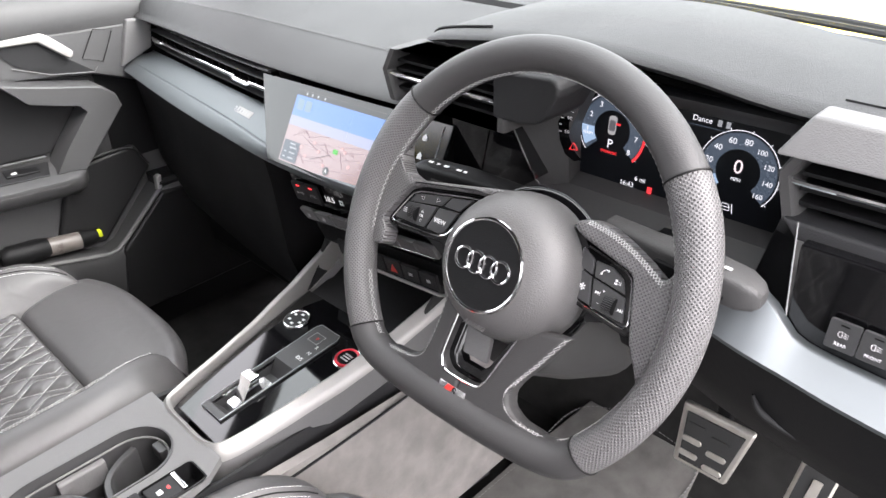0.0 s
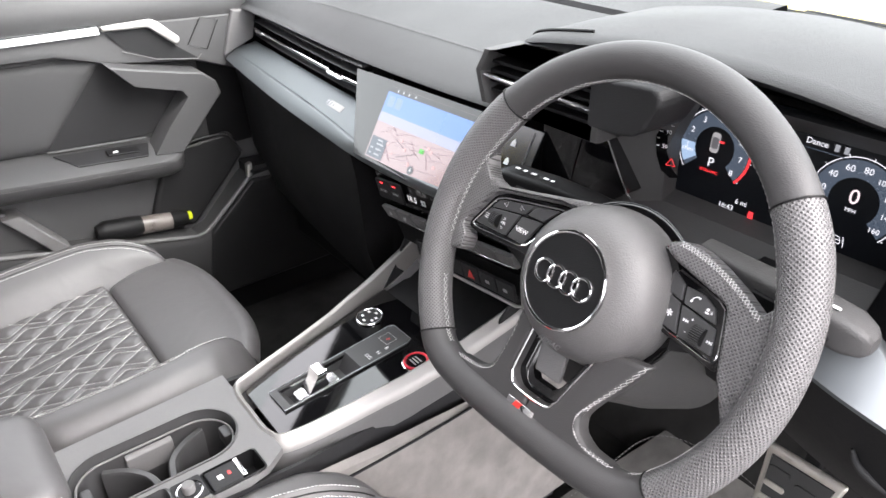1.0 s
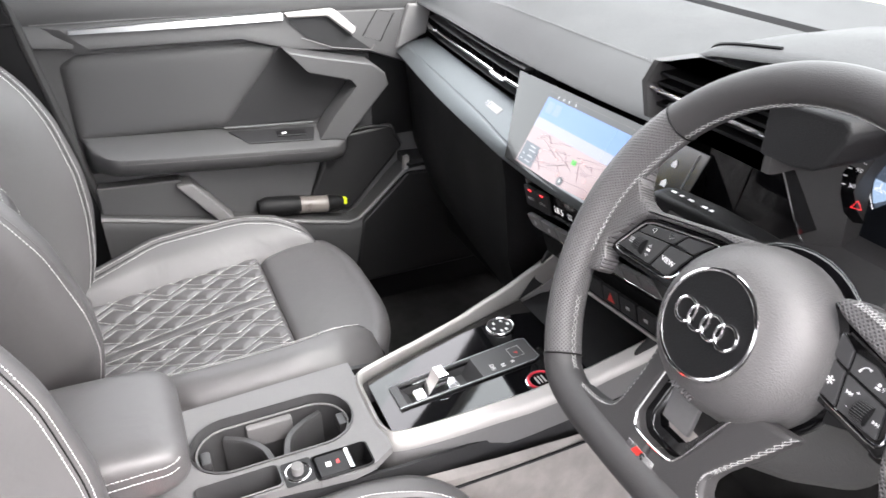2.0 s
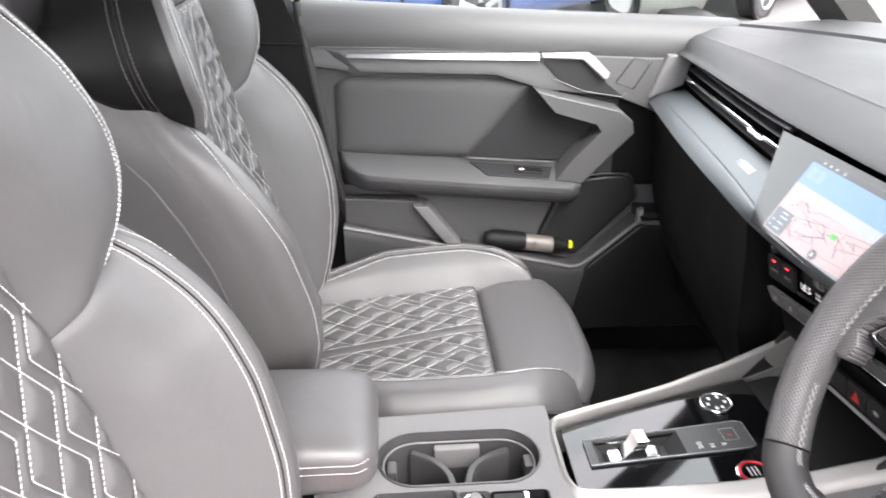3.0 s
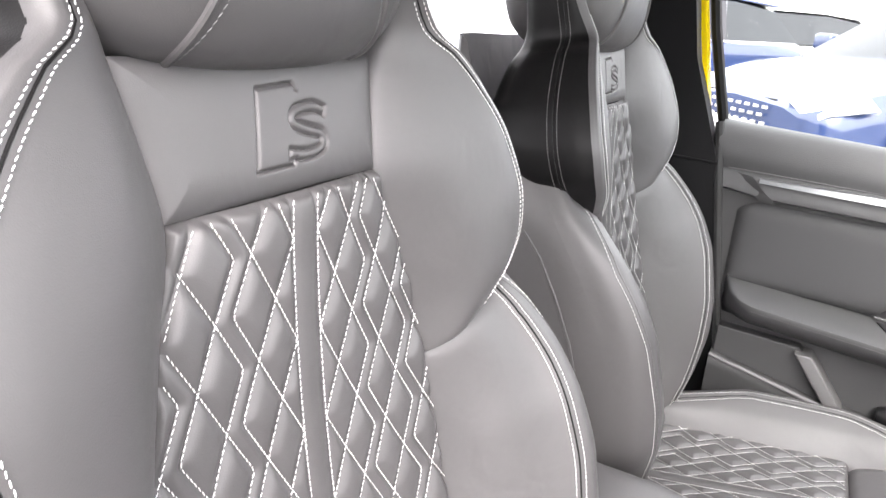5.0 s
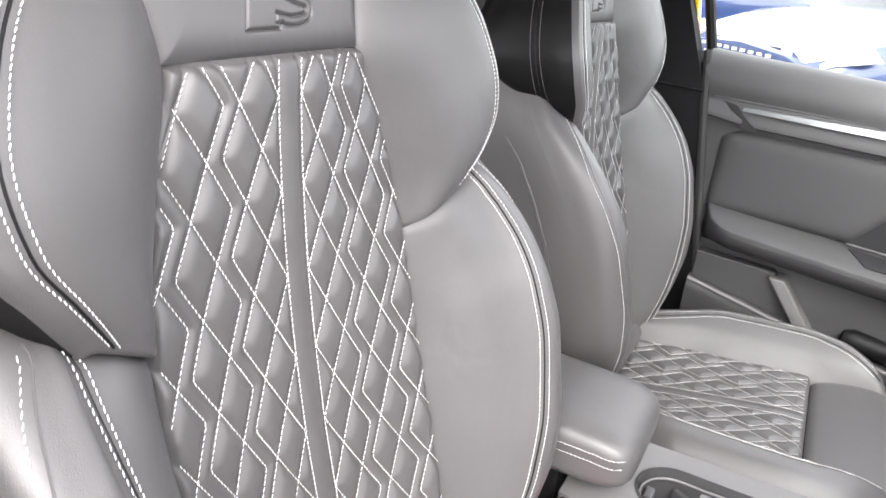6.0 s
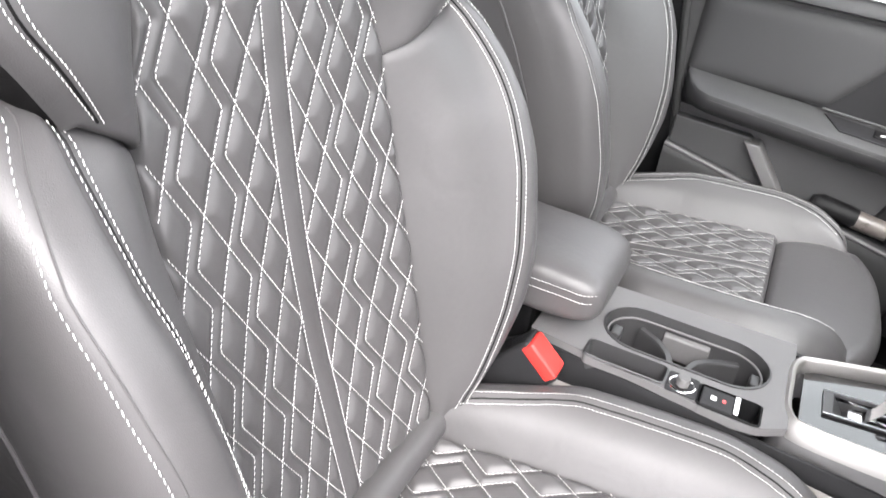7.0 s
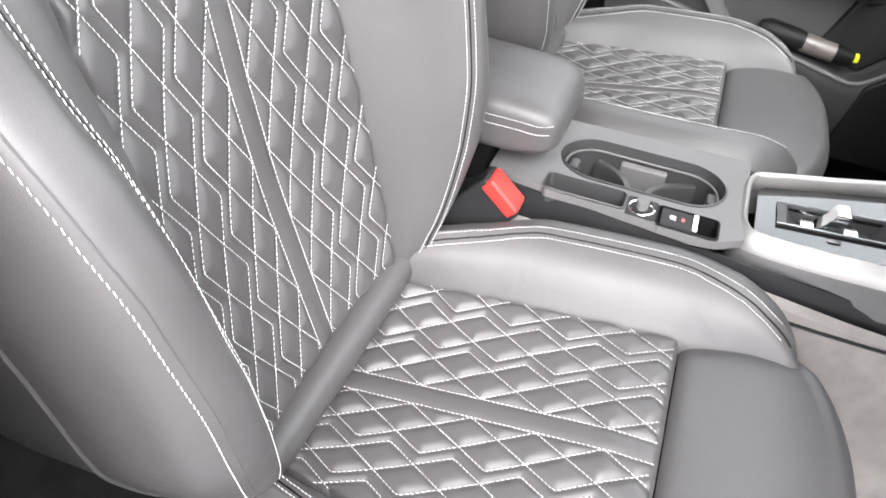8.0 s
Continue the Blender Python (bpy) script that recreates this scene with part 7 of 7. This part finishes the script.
# lower part with pocket
part("door_lower", loft([[dp(y, 0.62, -0.010), dp(y, zc + 0.004, 0.0), dp(y, zc, 0.050), dp(y, zc - 0.020, 0.058), dp(y, zc - 0.10, 0.050), dp(y, 0.30, 0.030)] for y, zc in ((-0.455, 0.566), (-0.24, 0.516), (-0.22, 0.510), (-0.1, 0.488), (0.02, 0.460), (0.05, 0.470), (0.15, 0.560), (0.22, 0.565), (0.32, 0.560))]), DOOR_DARK, door, "dark door pocket", sharp=30)
part("pocket_edge", tube([dp(y, z + 0.001, 0.052) for y, z in ((-0.455, 0.566), (-0.24, 0.516), (-0.1, 0.488), (0.015, 0.461), (0.035, 0.464), (0.06, 0.482), (0.15, 0.561))], 0.0045, 8), PLASTIC_GREY, door, "grey pocket edge")
part("pocket_strut", prism([dp(-0.315, 0.606, 0.0), dp(-0.285, 0.606, 0.0), dp(-0.215, 0.514, 0.0), dp(-0.245, 0.514, 0.0)], (0.048, 0, 0), 0.004), PLASTIC_GREY, door, "grey strut")
part("strut_panel", prism([dp(-0.452, 0.62, 0), dp(-0.305, 0.612, 0), dp(-0.235, 0.516, 0), dp(-0.452, 0.566, 0)], (0.030, 0, 0), 0.004), DOOR_DARK, door)
part("pocket_back", prism([dp(0.0, 0.645, 0), dp(0.135, 0.655, 0), (DX + 0.0, 0.158, 0.600), dp(0.03, 0.470, 0), dp(-0.06, 0.50, 0)], (0.018, 0, 0), 0.012, 4), DOOR_BLACK, door, "black speaker panel behind the pocket")
part("speaker_rim", tube(smooth([dp(0.00, 0.640, 0.018), dp(0.06, 0.655, 0.019), dp(0.125, 0.650, 0.019), dp(0.152, 0.610, 0.024)], 20), 0.0022, 6), DOOR_BLACK, door)
part("front_ledge", loft([[dp(y, z + 0.006, 0.0), dp(y, z + 0.004, 0.052), dp(y, z - 0.004, 0.058), dp(y, z - 0.012, 0.054), dp(y, z - 0.014, 0.0)] for y, z in ((0.150, 0.578), (0.20, 0.576), (0.26, 0.566), (0.31, 0.552))]), DOOR_BLACK, door, "black ledge ahead of the pocket", sharp=30)
part("lower_outline", tube(smooth([dp(0.06, 0.440, 0.056), dp(0.13, 0.505, 0.056), dp(0.22, 0.500, 0.056), dp(0.30, 0.470, 0.052)], 26), 0.0016, 6), DOOR_BLACK, door)
part("lower_front", prism([dp(0.045, 0.462, 0.0), dp(0.150, 0.556, 0.0), dp(0.33, 0.545, 0.0), dp(0.33, 0.31, 0.0), dp(0.02, 0.31, 0.0)], (0.0615, 0, 0), 0.006, 3), DOOR_BLACK, door, "black lower door front")
part("pocket_clip", prism([dp(0.146, 0.588, 0.04), dp(0.158, 0.592, 0.04), dp(0.156, 0.562, 0.04), dp(0.144, 0.558, 0.04)], (0.016, 0, 0), 0.003), SILVER, door, "small bright trim end")
part("door_seal", tube([dp(-0.522, 0.99, -0.01), dp(-0.505, 0.90, 0.012), dp(-0.470, 0.70, 0.012), dp(-0.432, 0.48, 0.012), dp(-0.40, 0.30, 0.012)], 0.008, 8), RUBBER, door, "black rubber door seal")
part("window_frame", [tube([dp(-0.520, 0.985, -0.05), dp(-0.560, 1.15, -0.025), dp(-0.575, 1.24, 0.0), dp(-0.60, 1.38, 0.04)], 0.010, 8)], PLASTIC_BLACK, door)
part("window_glass", prism([dp(-0.52, 0.98, -0.052), dp(0.36, 0.94, -0.052), dp(0.18, 1.12, -0.022), dp(-0.06, 1.28, 0.015), dp(-0.57, 1.36, 0.030)], (-0.004, 0, 0)), GLASS, door, "clear side window").visible_shadow = False

tool = thing("tool_pouch", dp(-0.07, 0.50, 0.02), "dark tool pouch with a lime tip in the door pocket", "pouch")
part("pouch_body", tube([dp(-0.165, 0.520, 0.022), dp(-0.150, 0.519, 0.022), dp(-0.10, 0.512, 0.022), dp(-0.08, 0.510, 0.022)], [0.014, 0.021, 0.021, 0.019], 14), PLASTIC_BLACK, tool, "black end")
part("pouch_window", tube([dp(-0.10, 0.512, 0.022), dp(-0.02, 0.500, 0.022)], [0.019, 0.018], 14), CLOUDY, tool, "cloudy plastic middle")
part("pouch_end", tube([dp(-0.022, 0.501, 0.022), dp(0.012, 0.497, 0.022)], [0.020, 0.014], 14), PLASTIC_BLACK, tool)
part("lime_tip", box(dp(0.008, 0.494, 0.016), dp(0.022, 0.508, 0.030), 0.002), YELLOW_MARK, tool, "lime yellow tip")

# ---- cabin floor and body ----
structure("floor", box((-0.74, -1.6, 0.18), (0.74, 0.75, 0.225), 0.0), CARPET_DARK, "dark carpeted cabin floor", "floor")
structure("firewall", prism([(-0.74, 0.45, 0.225), (-0.74, 0.62, 0.50), (-0.74, 0.66, 0.90), (-0.74, 0.72, 0.90), (-0.74, 0.72, 0.18)], (1.48, 0, 0)), CARPET_DARK, "dark carpeted footwell bulkhead", "bulkhead")
structure("sill_passenger", box((-0.80, -1.6, 0.15), (-0.70, 0.6, 0.33), 0.01), PLASTIC_BLACK, "black door sill", "sill")
structure("sill_driver", box((0.70, -0.50, 0.15), (0.80, 0.6, 0.30), 0.01), PLASTIC_BLACK, "black door sill", "sill")
mat = thing("floor_mat", (0.36, 0.22, 0.226), "dark grey carpet floor mat with stitched edge", "floor mat")
mpts = [(0.16, -0.05, 0.229), (0.165, 0.30, 0.235), (0.20, 0.48, 0.27), (0.42, 0.48, 0.27), (0.44, 0.33, 0.235), (0.60, 0.28, 0.232), (0.62, -0.05, 0.229)]
part("mat_carpet", prism([(x, y, 0.228 + max(0, y - 0.3) * 0.25) for x, y, z in mpts], (0, 0, 0.010), 0.003), CARPET, mat, "grey carpet pile")
part("mat_stitching", stitches([[Vector((x, y, 0.2395 + max(0, y - 0.3) * 0.25)) for x, y in [(p.x, p.y) for p in smooth([(0.172, -0.04, 0), (0.176, 0.30, 0), (0.21, 0.468, 0), (0.41, 0.468, 0), (0.43, 0.32, 0), (0.59, 0.268, 0), (0.608, -0.04, 0)], 120)]]], step=0.008, length=0.006, r=0.0009), THREAD_DIM, mat, "", "stuff")

# pedals
def pedal(x0, x1, x2, x3, z0, z1, y, name, label):
    p = thing(name, ((x0 + x1) / 2, y, z0), label, "pedal")
    P = lambda x, z, d=0.0: (x, y - (z1 - z) * 0.28 - d, z)
    out = [P(x2, z0), P(x3, z0), P(x1, z1), P(x0, z1)]
    part("pedal_plate", prism(out, (0, -0.010, 0), 0.0045, 4), PEDAL_STEEL, p, "brushed steel plate")
    cx0, cz0 = (x0 + x1) / 2, (z0 + z1) / 2
    ins = [P((q[0] - cx0) * 0.80 + cx0, (q[2] - cz0) * 0.80 + cz0, 0.0112) for q in out]
    part("pedal_rubber", prism(ins, (0, -0.0020, 0), 0.0005), RUBBER, p, "black rubber inset")
    part("pedal_arm", box(((x0 + x1) / 2 - 0.01, y + 0.005, z1 - 0.03), ((x0 + x1) / 2 + 0.01, y + 0.025, z1 + 0.20), 0.004), PLASTIC_BLACK, p)
    return p, P


brake, BP = pedal(0.425, 0.526, 0.432, 0.508, 0.424, 0.510, 0.352, "brake_pedal", "steel brake pedal with black rubber and bright bars")
for r in range(3):
    for c in range(2):
        x, z = 0.452 + 0.036 * c, 0.487 - 0.021 * r - 0.006 * c
        bar = [BP(x + u, z + w, 0.0135) for u, w in ((-0.0115, -0.0038), (0.0115, -0.0038), (0.0138, -0.0015), (0.0138, 0.0015), (0.0115, 0.0038), (-0.0115, 0.0038), (-0.0138, 0.0015), (-0.0138, -0.0015))]
        part("grip_bar", prism(bar, (0, -0.0025, 0), 0.0008), RUBBER if r == 0 else PEDAL_STEEL, brake)
acc, AP = pedal(0.586, 0.632, 0.572, 0.618, 0.38, 0.525, 0.352, "accelerator_pedal", "steel accelerator pedal with black inset")
part("grip_bar", prism([AP(0.596, 0.42, 0.0135), AP(0.608, 0.42, 0.0135), AP(0.616, 0.50, 0.0135), AP(0.604, 0.50, 0.0135)], (0, -0.003, 0), 0.0008), PEDAL_STEEL, acc)

# pillars, roof and glass close the cabin
structure("roof", loft([[(-0.58, y, z - 0.02), (-0.50, y, z), (0, y, z + 0.015), (0.50, y, z), (0.58, y, z - 0.02), (0.58, y, z - 0.05), (0, y, z - 0.035), (-0.58, y, z - 0.05)] for y, z in ((-1.75, 1.40), (-0.8, 1.46), (-0.35, 1.46), (-0.10, 1.42))]), HEADLINER, "grey headliner under the roof", "roof")
for s, nm in ((-1, "passenger"), (1, "driver")):
    structure("pillar_front_" + nm, loft([[(s * (x - 0.03), y, z), (s * (x + 0.03), y - 0.03, z), (s * (x + 0.035), y + 0.05, z + 0.01), (s * (x - 0.02), y + 0.06, z + 0.01)] for x, y, z in ((0.75, 0.58, 0.91), (0.71, 0.40, 1.07), (0.64, 0.115, 1.285), (0.58, -0.11, 1.40))]), HEADLINER, "grey front pillar trim", "pillar")
    structure("pillar_middle_" + nm, loft([[(s * (x - w * 0.4), y0, z), (s * (x - w * 0.4), y1, z), (s * (x + 0.03), y1 + 0.0, z), (s * (x + 0.03), y0, z)] for x, y0, y1, z, w in ((0.73, -0.66, -0.445, 0.30, 0.06), (0.73, -0.68, -0.455, 0.60, 0.06), (0.725, -0.70, -0.515, 0.93, 0.06), (0.70, -0.70, -0.575, 1.10, 0.05), (0.64, -0.69, -0.60, 1.28, 0.05), (0.58, -0.68, -0.60, 1.38, 0.05))]), PLASTIC_BLACK, "dark plastic middle pillar trim", "pillar")
    structure("pillar_seam_" + nm, tube([(s * 0.700, -0.70, 0.925), (s * 0.700, -0.51, 0.918)], 0.0025, 6), PLASTIC_BLACK, "dark joint in the pillar trim", "trim")
    structure("body_side_rear_" + nm, prism([(s * 0.76, -0.66, 0.2), (s * 0.76, -1.75, 0.2), (s * 0.76, -1.75, 0.95), (s * 0.76, -0.70, 0.95)], (s * 0.05, 0, 0), 0.005), PLASTIC_BLACK, "dark rear door trim", "wall")
structure("door_frame_yellow", loft([[(x - 0.02, y + 0.004, z), (x, y + 0.001, z), (x, y + 0.010, z), (x - 0.02, y + 0.013, z)] for x, y, z in ((-0.745, -0.545, 0.93), (-0.735, -0.566, 1.05), (-0.70, -0.592, 1.2), (-0.64, -0.61, 1.36))]), YELLOW, "bright yellow painted door frame", "trim")
structure("windscreen", prism([(-0.74, 0.72, 0.93), (0.74, 0.72, 0.93), (0.57, -0.10, 1.425), (-0.57, -0.10, 1.425)], (0, 0.003, 0.004)), GLASS, "clear windscreen", "window").visible_shadow = False
structure("rear_window", prism([(-0.60, -1.95, 1.02), (0.60, -1.95, 1.02), (0.52, -1.72, 1.36), (-0.52, -1.72, 1.36)], (0, -0.004, 0)), GLASS, "clear rear window", "window").visible_shadow = False
structure("rear_wall", prism([(-0.76, -1.75, 0.2), (0.76, -1.75, 0.2), (0.76, -1.95, 1.0), (-0.76, -1.95, 1.0)], (0, -0.03, 0)), PLASTIC_BLACK, "dark luggage shelf and rear panel", "wall")
bench = thing("rear_bench", (0, -1.35, 0.225), "black leather rear bench seat", "car seat")
part("bench_back", loft([[(-0.62, -1.42, 0.45), (0.62, -1.42, 0.45), (0.62, -1.55, 0.45), (-0.62, -1.55, 0.45)], [(-0.60, -1.58, 1.0), (0.60, -1.58, 1.0), (0.60, -1.68, 1.0), (-0.60, -1.68, 1.0)]]), LEATHER, bench)
part("bench_cushion", box((-0.62, -1.45, 0.225), (0.62, -0.98, 0.48), 0.03), LEATHER, bench)

# bonnet and scuttle in front of the glass
structure("bonnet", loft([[(x, 0.77, 0.895 + 0.02 * math.cos(x * 1.6)), (x, 1.0, 0.935 + 0.03 * math.cos(x * 1.6)), (x, 1.4, 0.90 + 0.03 * math.cos(x * 1.6)), (x, 1.75, 0.80), (x, 1.85, 0.60), (x, 0.9, 0.6)] for x in np.linspace(-0.78, 0.78, 15)]), YELLOW, "bright yellow bonnet", "bonnet")
structure("scuttle", loft([[(x, 0.67, 0.926), (x, 0.72, 0.915), (x, 0.775, 0.895), (x, 0.775, 0.86), (x, 0.66, 0.86)] for x in np.linspace(-0.76, 0.76, 12)]), PLASTIC_BLACK, "black scuttle under the windscreen", "trim")
wiper = thing("windscreen_wiper", (0.40, 0.74, 0.93), "black wiper lying at the foot of the windscreen", "wiper")
part("wiper_arm", tube([(0.62, 0.745, 0.925), (0.40, 0.740, 0.940), (0.15, 0.745, 0.945)], [0.008, 0.006, 0.004], 8), RUBBER, wiper)
part("wiper_blade", tube([(0.66, 0.725, 0.925), (0.35, 0.722, 0.940), (0.05, 0.725, 0.948)], 0.005, 6), RUBBER, wiper)


# ---- outside ----
ASPHALT = surface("grey_forecourt_asphalt", (0.11, 0.11, 0.108), rough=0.9, grain=0.6, grain_scale=60, grain_kind="noise", mottle=0.25, mottle_scale=1.5)
structure("ground", grid(lambda u, w: (u, w, 0.10), [-400, -60, -20, -8, 0, 8, 20, 60, 400], [-400, -60, -20, -8, 0, 8, 20, 60, 400]), ASPHALT, "grey dry forecourt asphalt", "ground")
BLUE = surface("blue_car_paint", (0.022, 0.038, 0.105), rough=0.2, coat=1.0, mottle=0.04)
BLACKPAINT = surface("black_car_paint", (0.012, 0.012, 0.014), rough=0.2, coat=1.0, mottle=0.0)
WHITEPAINT = surface("white_car_paint", (0.7, 0.7, 0.68), rough=0.25, coat=1.0, mottle=0.03)
DARKGLASS = surface("dark_car_glass", (0.02, 0.022, 0.025), rough=0.05, mottle=0.0)
TYRE = surface("tyre_rubber", (0.02, 0.02, 0.02), rough=0.8)
LAMP = surface("headlight_lens", (0.75, 0.78, 0.80), rough=0.12, mottle=0.1)


def parked_car(at, turn, paint, name, label):
    """A hatchback; its front looks along +y before it is turned."""
    car = thing(name, (0, 0, 0), label, "car", "parked cars")
    body = []
    for y, w, zb, zt in ((-2.15, 0.70, 0.35, 0.95), (-2.0, 0.84, 0.25, 1.0), (-1.2, 0.90, 0.22, 0.98), (0.0, 0.90, 0.22, 0.95), (0.9, 0.89, 0.22, 0.93), (1.5, 0.87, 0.22, 0.86), (1.95, 0.80, 0.22, 0.74), (2.13, 0.66, 0.28, 0.62)):
        body.append([(-w * 0.92, y, zb), (-w, y, zb + 0.1), (-w, y, zt - 0.22), (-w * 0.94, y, zt - 0.05), (-w * 0.7, y, zt), (0, y, zt + 0.03), (w * 0.7, y, zt), (w * 0.94, y, zt - 0.05), (w, y, zt - 0.22), (w, y, zb + 0.1), (w * 0.92, y, zb)])
    part("body", loft(body), paint, car, "glossy painted body", sharp=50)
    cab = [[(-w, y, zb), (-w * 0.80, y2, zt - 0.05), (-w * 0.6, y2, zt), (w * 0.6, y2, zt), (w * 0.80, y2, zt - 0.05), (w, y, zb)] for y, y2, w, zb, zt in ((-2.0, -1.7, 0.74, 0.98, 1.36), (-1.1, -1.1, 0.80, 0.96, 1.43), (0.0, -0.2, 0.80, 0.94, 1.43), (0.95, 0.25, 0.78, 0.90, 1.36))]
    part("cabin", loft(cab, False), DARKGLASS, car, "dark glazed cabin", sharp=30)
    part("roof", loft([[(-0.60, y, z - 0.03), (0, y, z), (0.60, y, z - 0.03), (0.60, y, z - 0.05), (-0.60, y, z - 0.05)] for y, z in ((-1.75, 1.41), (-1.0, 1.47), (-0.2, 1.47), (0.25, 1.40))]), paint, car)
    part("windscreen", grid(lambda u, w: (u * (0.78 - 0.24 * w), 0.97 - 0.68 * w + 0.04 * (1 - u * u), 0.905 + 0.475 * w - 0.02 * u * u), np.linspace(-1, 1, 9), np.linspace(0, 1, 5)), DARKGLASS, car, "sloping windscreen")
    part("grille", prism([(-0.42, 2.10, 0.36), (0.42, 2.10, 0.36), (0.50, 2.06, 0.52), (0.36, 2.04, 0.66), (-0.36, 2.04, 0.66), (-0.50, 2.06, 0.52)], (0, 0.06, 0), 0.01), PLASTIC_BLACK, car, "black honeycomb grille")
    for r in range(5):
        for c in range(9):
            part("grille_cell", box((-0.36 + 0.085 * c + 0.04 * (r % 2), 2.155, 0.385 + 0.052 * r), (-0.32 + 0.085 * c + 0.04 * (r % 2), 2.168, 0.405 + 0.052 * r), 0), GREY_MARK, car)
    part("plate", box((-0.26, 2.165, 0.40), (0.26, 2.185, 0.50), 0.004), WHITEPAINT, car, "white number plate, blank")
    for s in (-1, 1):
        part("headlight", prism([(s * 0.42, 2.05, 0.68), (s * 0.82, 1.82, 0.735), (s * 0.85, 1.74, 0.66), (s * 0.70, 1.95, 0.60), (s * 0.62, 2.01, 0.54), (s * 0.55, 2.03, 0.60)], (s * 0.03, 0.07, 0.0), 0.01), LAMP, car, "clear headlight")
        part("intake", prism([(s * 0.56, 2.03, 0.32), (s * 0.78, 1.92, 0.32), (s * 0.78, 1.90, 0.48), (s * 0.60, 2.02, 0.46)], (s * 0.02, 0.06, 0.0), 0.008), PLASTIC_BLACK, car)
        part("mirror", box((s * 0.92 - 0.10, 0.48, 0.96), (s * 0.92 + 0.10, 0.62, 1.10), 0.04, 3), paint, car, "door mirror")
        for y in (-1.35, 1.28):
            wh = part("wheel", tube([(s * 0.70, y, 0.32), (s * 0.72, y, 0.32), (s * 0.89, y, 0.32), (s * 0.91, y, 0.32)], [0.29, 0.32, 0.32, 0.29], 32), TYRE, car, "black tyre")
            part("rim", ring((s * 0.905, y, 0.32), (1, 0, 0), 0.23, 0.02, 28), ALU, wh, "alloy rim")
            part("spoke", [box((s * 0.89, y - 0.02, 0.32), (s * 0.91, y + 0.02, 0.54), 0.006)] and [moved(box((-0.01, -0.022, 0.03), (0.012, 0.022, 0.235), 0.005), pose(s * 0.905, y, 0.32, k * 72, 0, 0)) for k in range(5)], ALU, wh, "five alloy spokes")
            part("hub", disc((s * 0.90, y, 0.32), (s, 0, 0), 0.06, 0.02, 16), PLASTIC_BLACK, wh)
            part("arch", ring((s * 0.885, y, 0.34), (1, 0, 0), 0.36, 0.025, 32), PLASTIC_BLACK, car)
    car.matrix_basis = pose(*at, 0, 0, turn)
    return car


blue_car = parked_car((-6.3, 0.60, 0.10), -135, BLUE, "parked_car", "glossy blue hatchback parked nose towards the cabin")
far_car = parked_car((-8.3, -2.7, 0.10), -135, BLUE, "parked_car", "second blue hatchback parked in the row")
black_car = parked_car((-8.0, 3.6, 0.10), -135, BLACKPAINT, "parked_car", "glossy black hatchback parked in the row")
back_car = parked_car((-12.5, -1.8, 0.10), -150, WHITEPAINT, "parked_car", "white hatchback in the next row")

# passenger door mirror of this car
mirror = thing("door_mirror", (-0.98, 0.25, 0.92), "silver door mirror with dark edge", "mirror")
rings = [[(-0.98 + rx * math.copysign(abs(math.cos(a)) ** 0.6, math.cos(a)), y, 0.995 + rz * math.copysign(abs(math.sin(a)) ** 0.6, math.sin(a))) for a in np.linspace(0, 2 * math.pi, 28, endpoint=False)] for y, rx, rz in ((0.16, 0.105, 0.065), (0.17, 0.115, 0.075), (0.24, 0.115, 0.075), (0.32, 0.09, 0.06), (0.345, 0.05, 0.03))]
part("housing", loft(rings), SILVER, mirror, "silver painted housing")
part("mirror_edge", loft([[(-0.98 + rx * math.copysign(abs(math.cos(a)) ** 0.6, math.cos(a)), y, 0.995 + rz * math.copysign(abs(math.sin(a)) ** 0.6, math.sin(a))) for a in np.linspace(0, 2 * math.pi, 28, endpoint=False)] for y, rx, rz in ((0.170, 0.117, 0.077), (0.156, 0.112, 0.072), (0.156, 0.100, 0.060), (0.164, 0.098, 0.058))], True, False), PLASTIC_BLACK, mirror)
part("mirror_glass", prism([(-0.98 + 0.10 * math.copysign(abs(math.cos(a)) ** 0.6, math.cos(a)), 0.162, 0.995 + 0.060 * math.copysign(abs(math.sin(a)) ** 0.6, math.sin(a))) for a in np.linspace(0, 2 * math.pi, 28, endpoint=False)], (0, 0.002, 0)), surface("mirror_silver", (0.9, 0.9, 0.9), rough=0.02, rough_var=0.0, metal=1.0, mottle=0.0), mirror, "mirror glass")
part("mirror_foot", prism([(-0.90, 0.20, 0.93), (-0.77, 0.26, 0.91), (-0.77, 0.34, 0.91), (-0.90, 0.30, 0.93)], (0, 0, 0.03), 0.008), PLASTIC_BLACK, mirror)
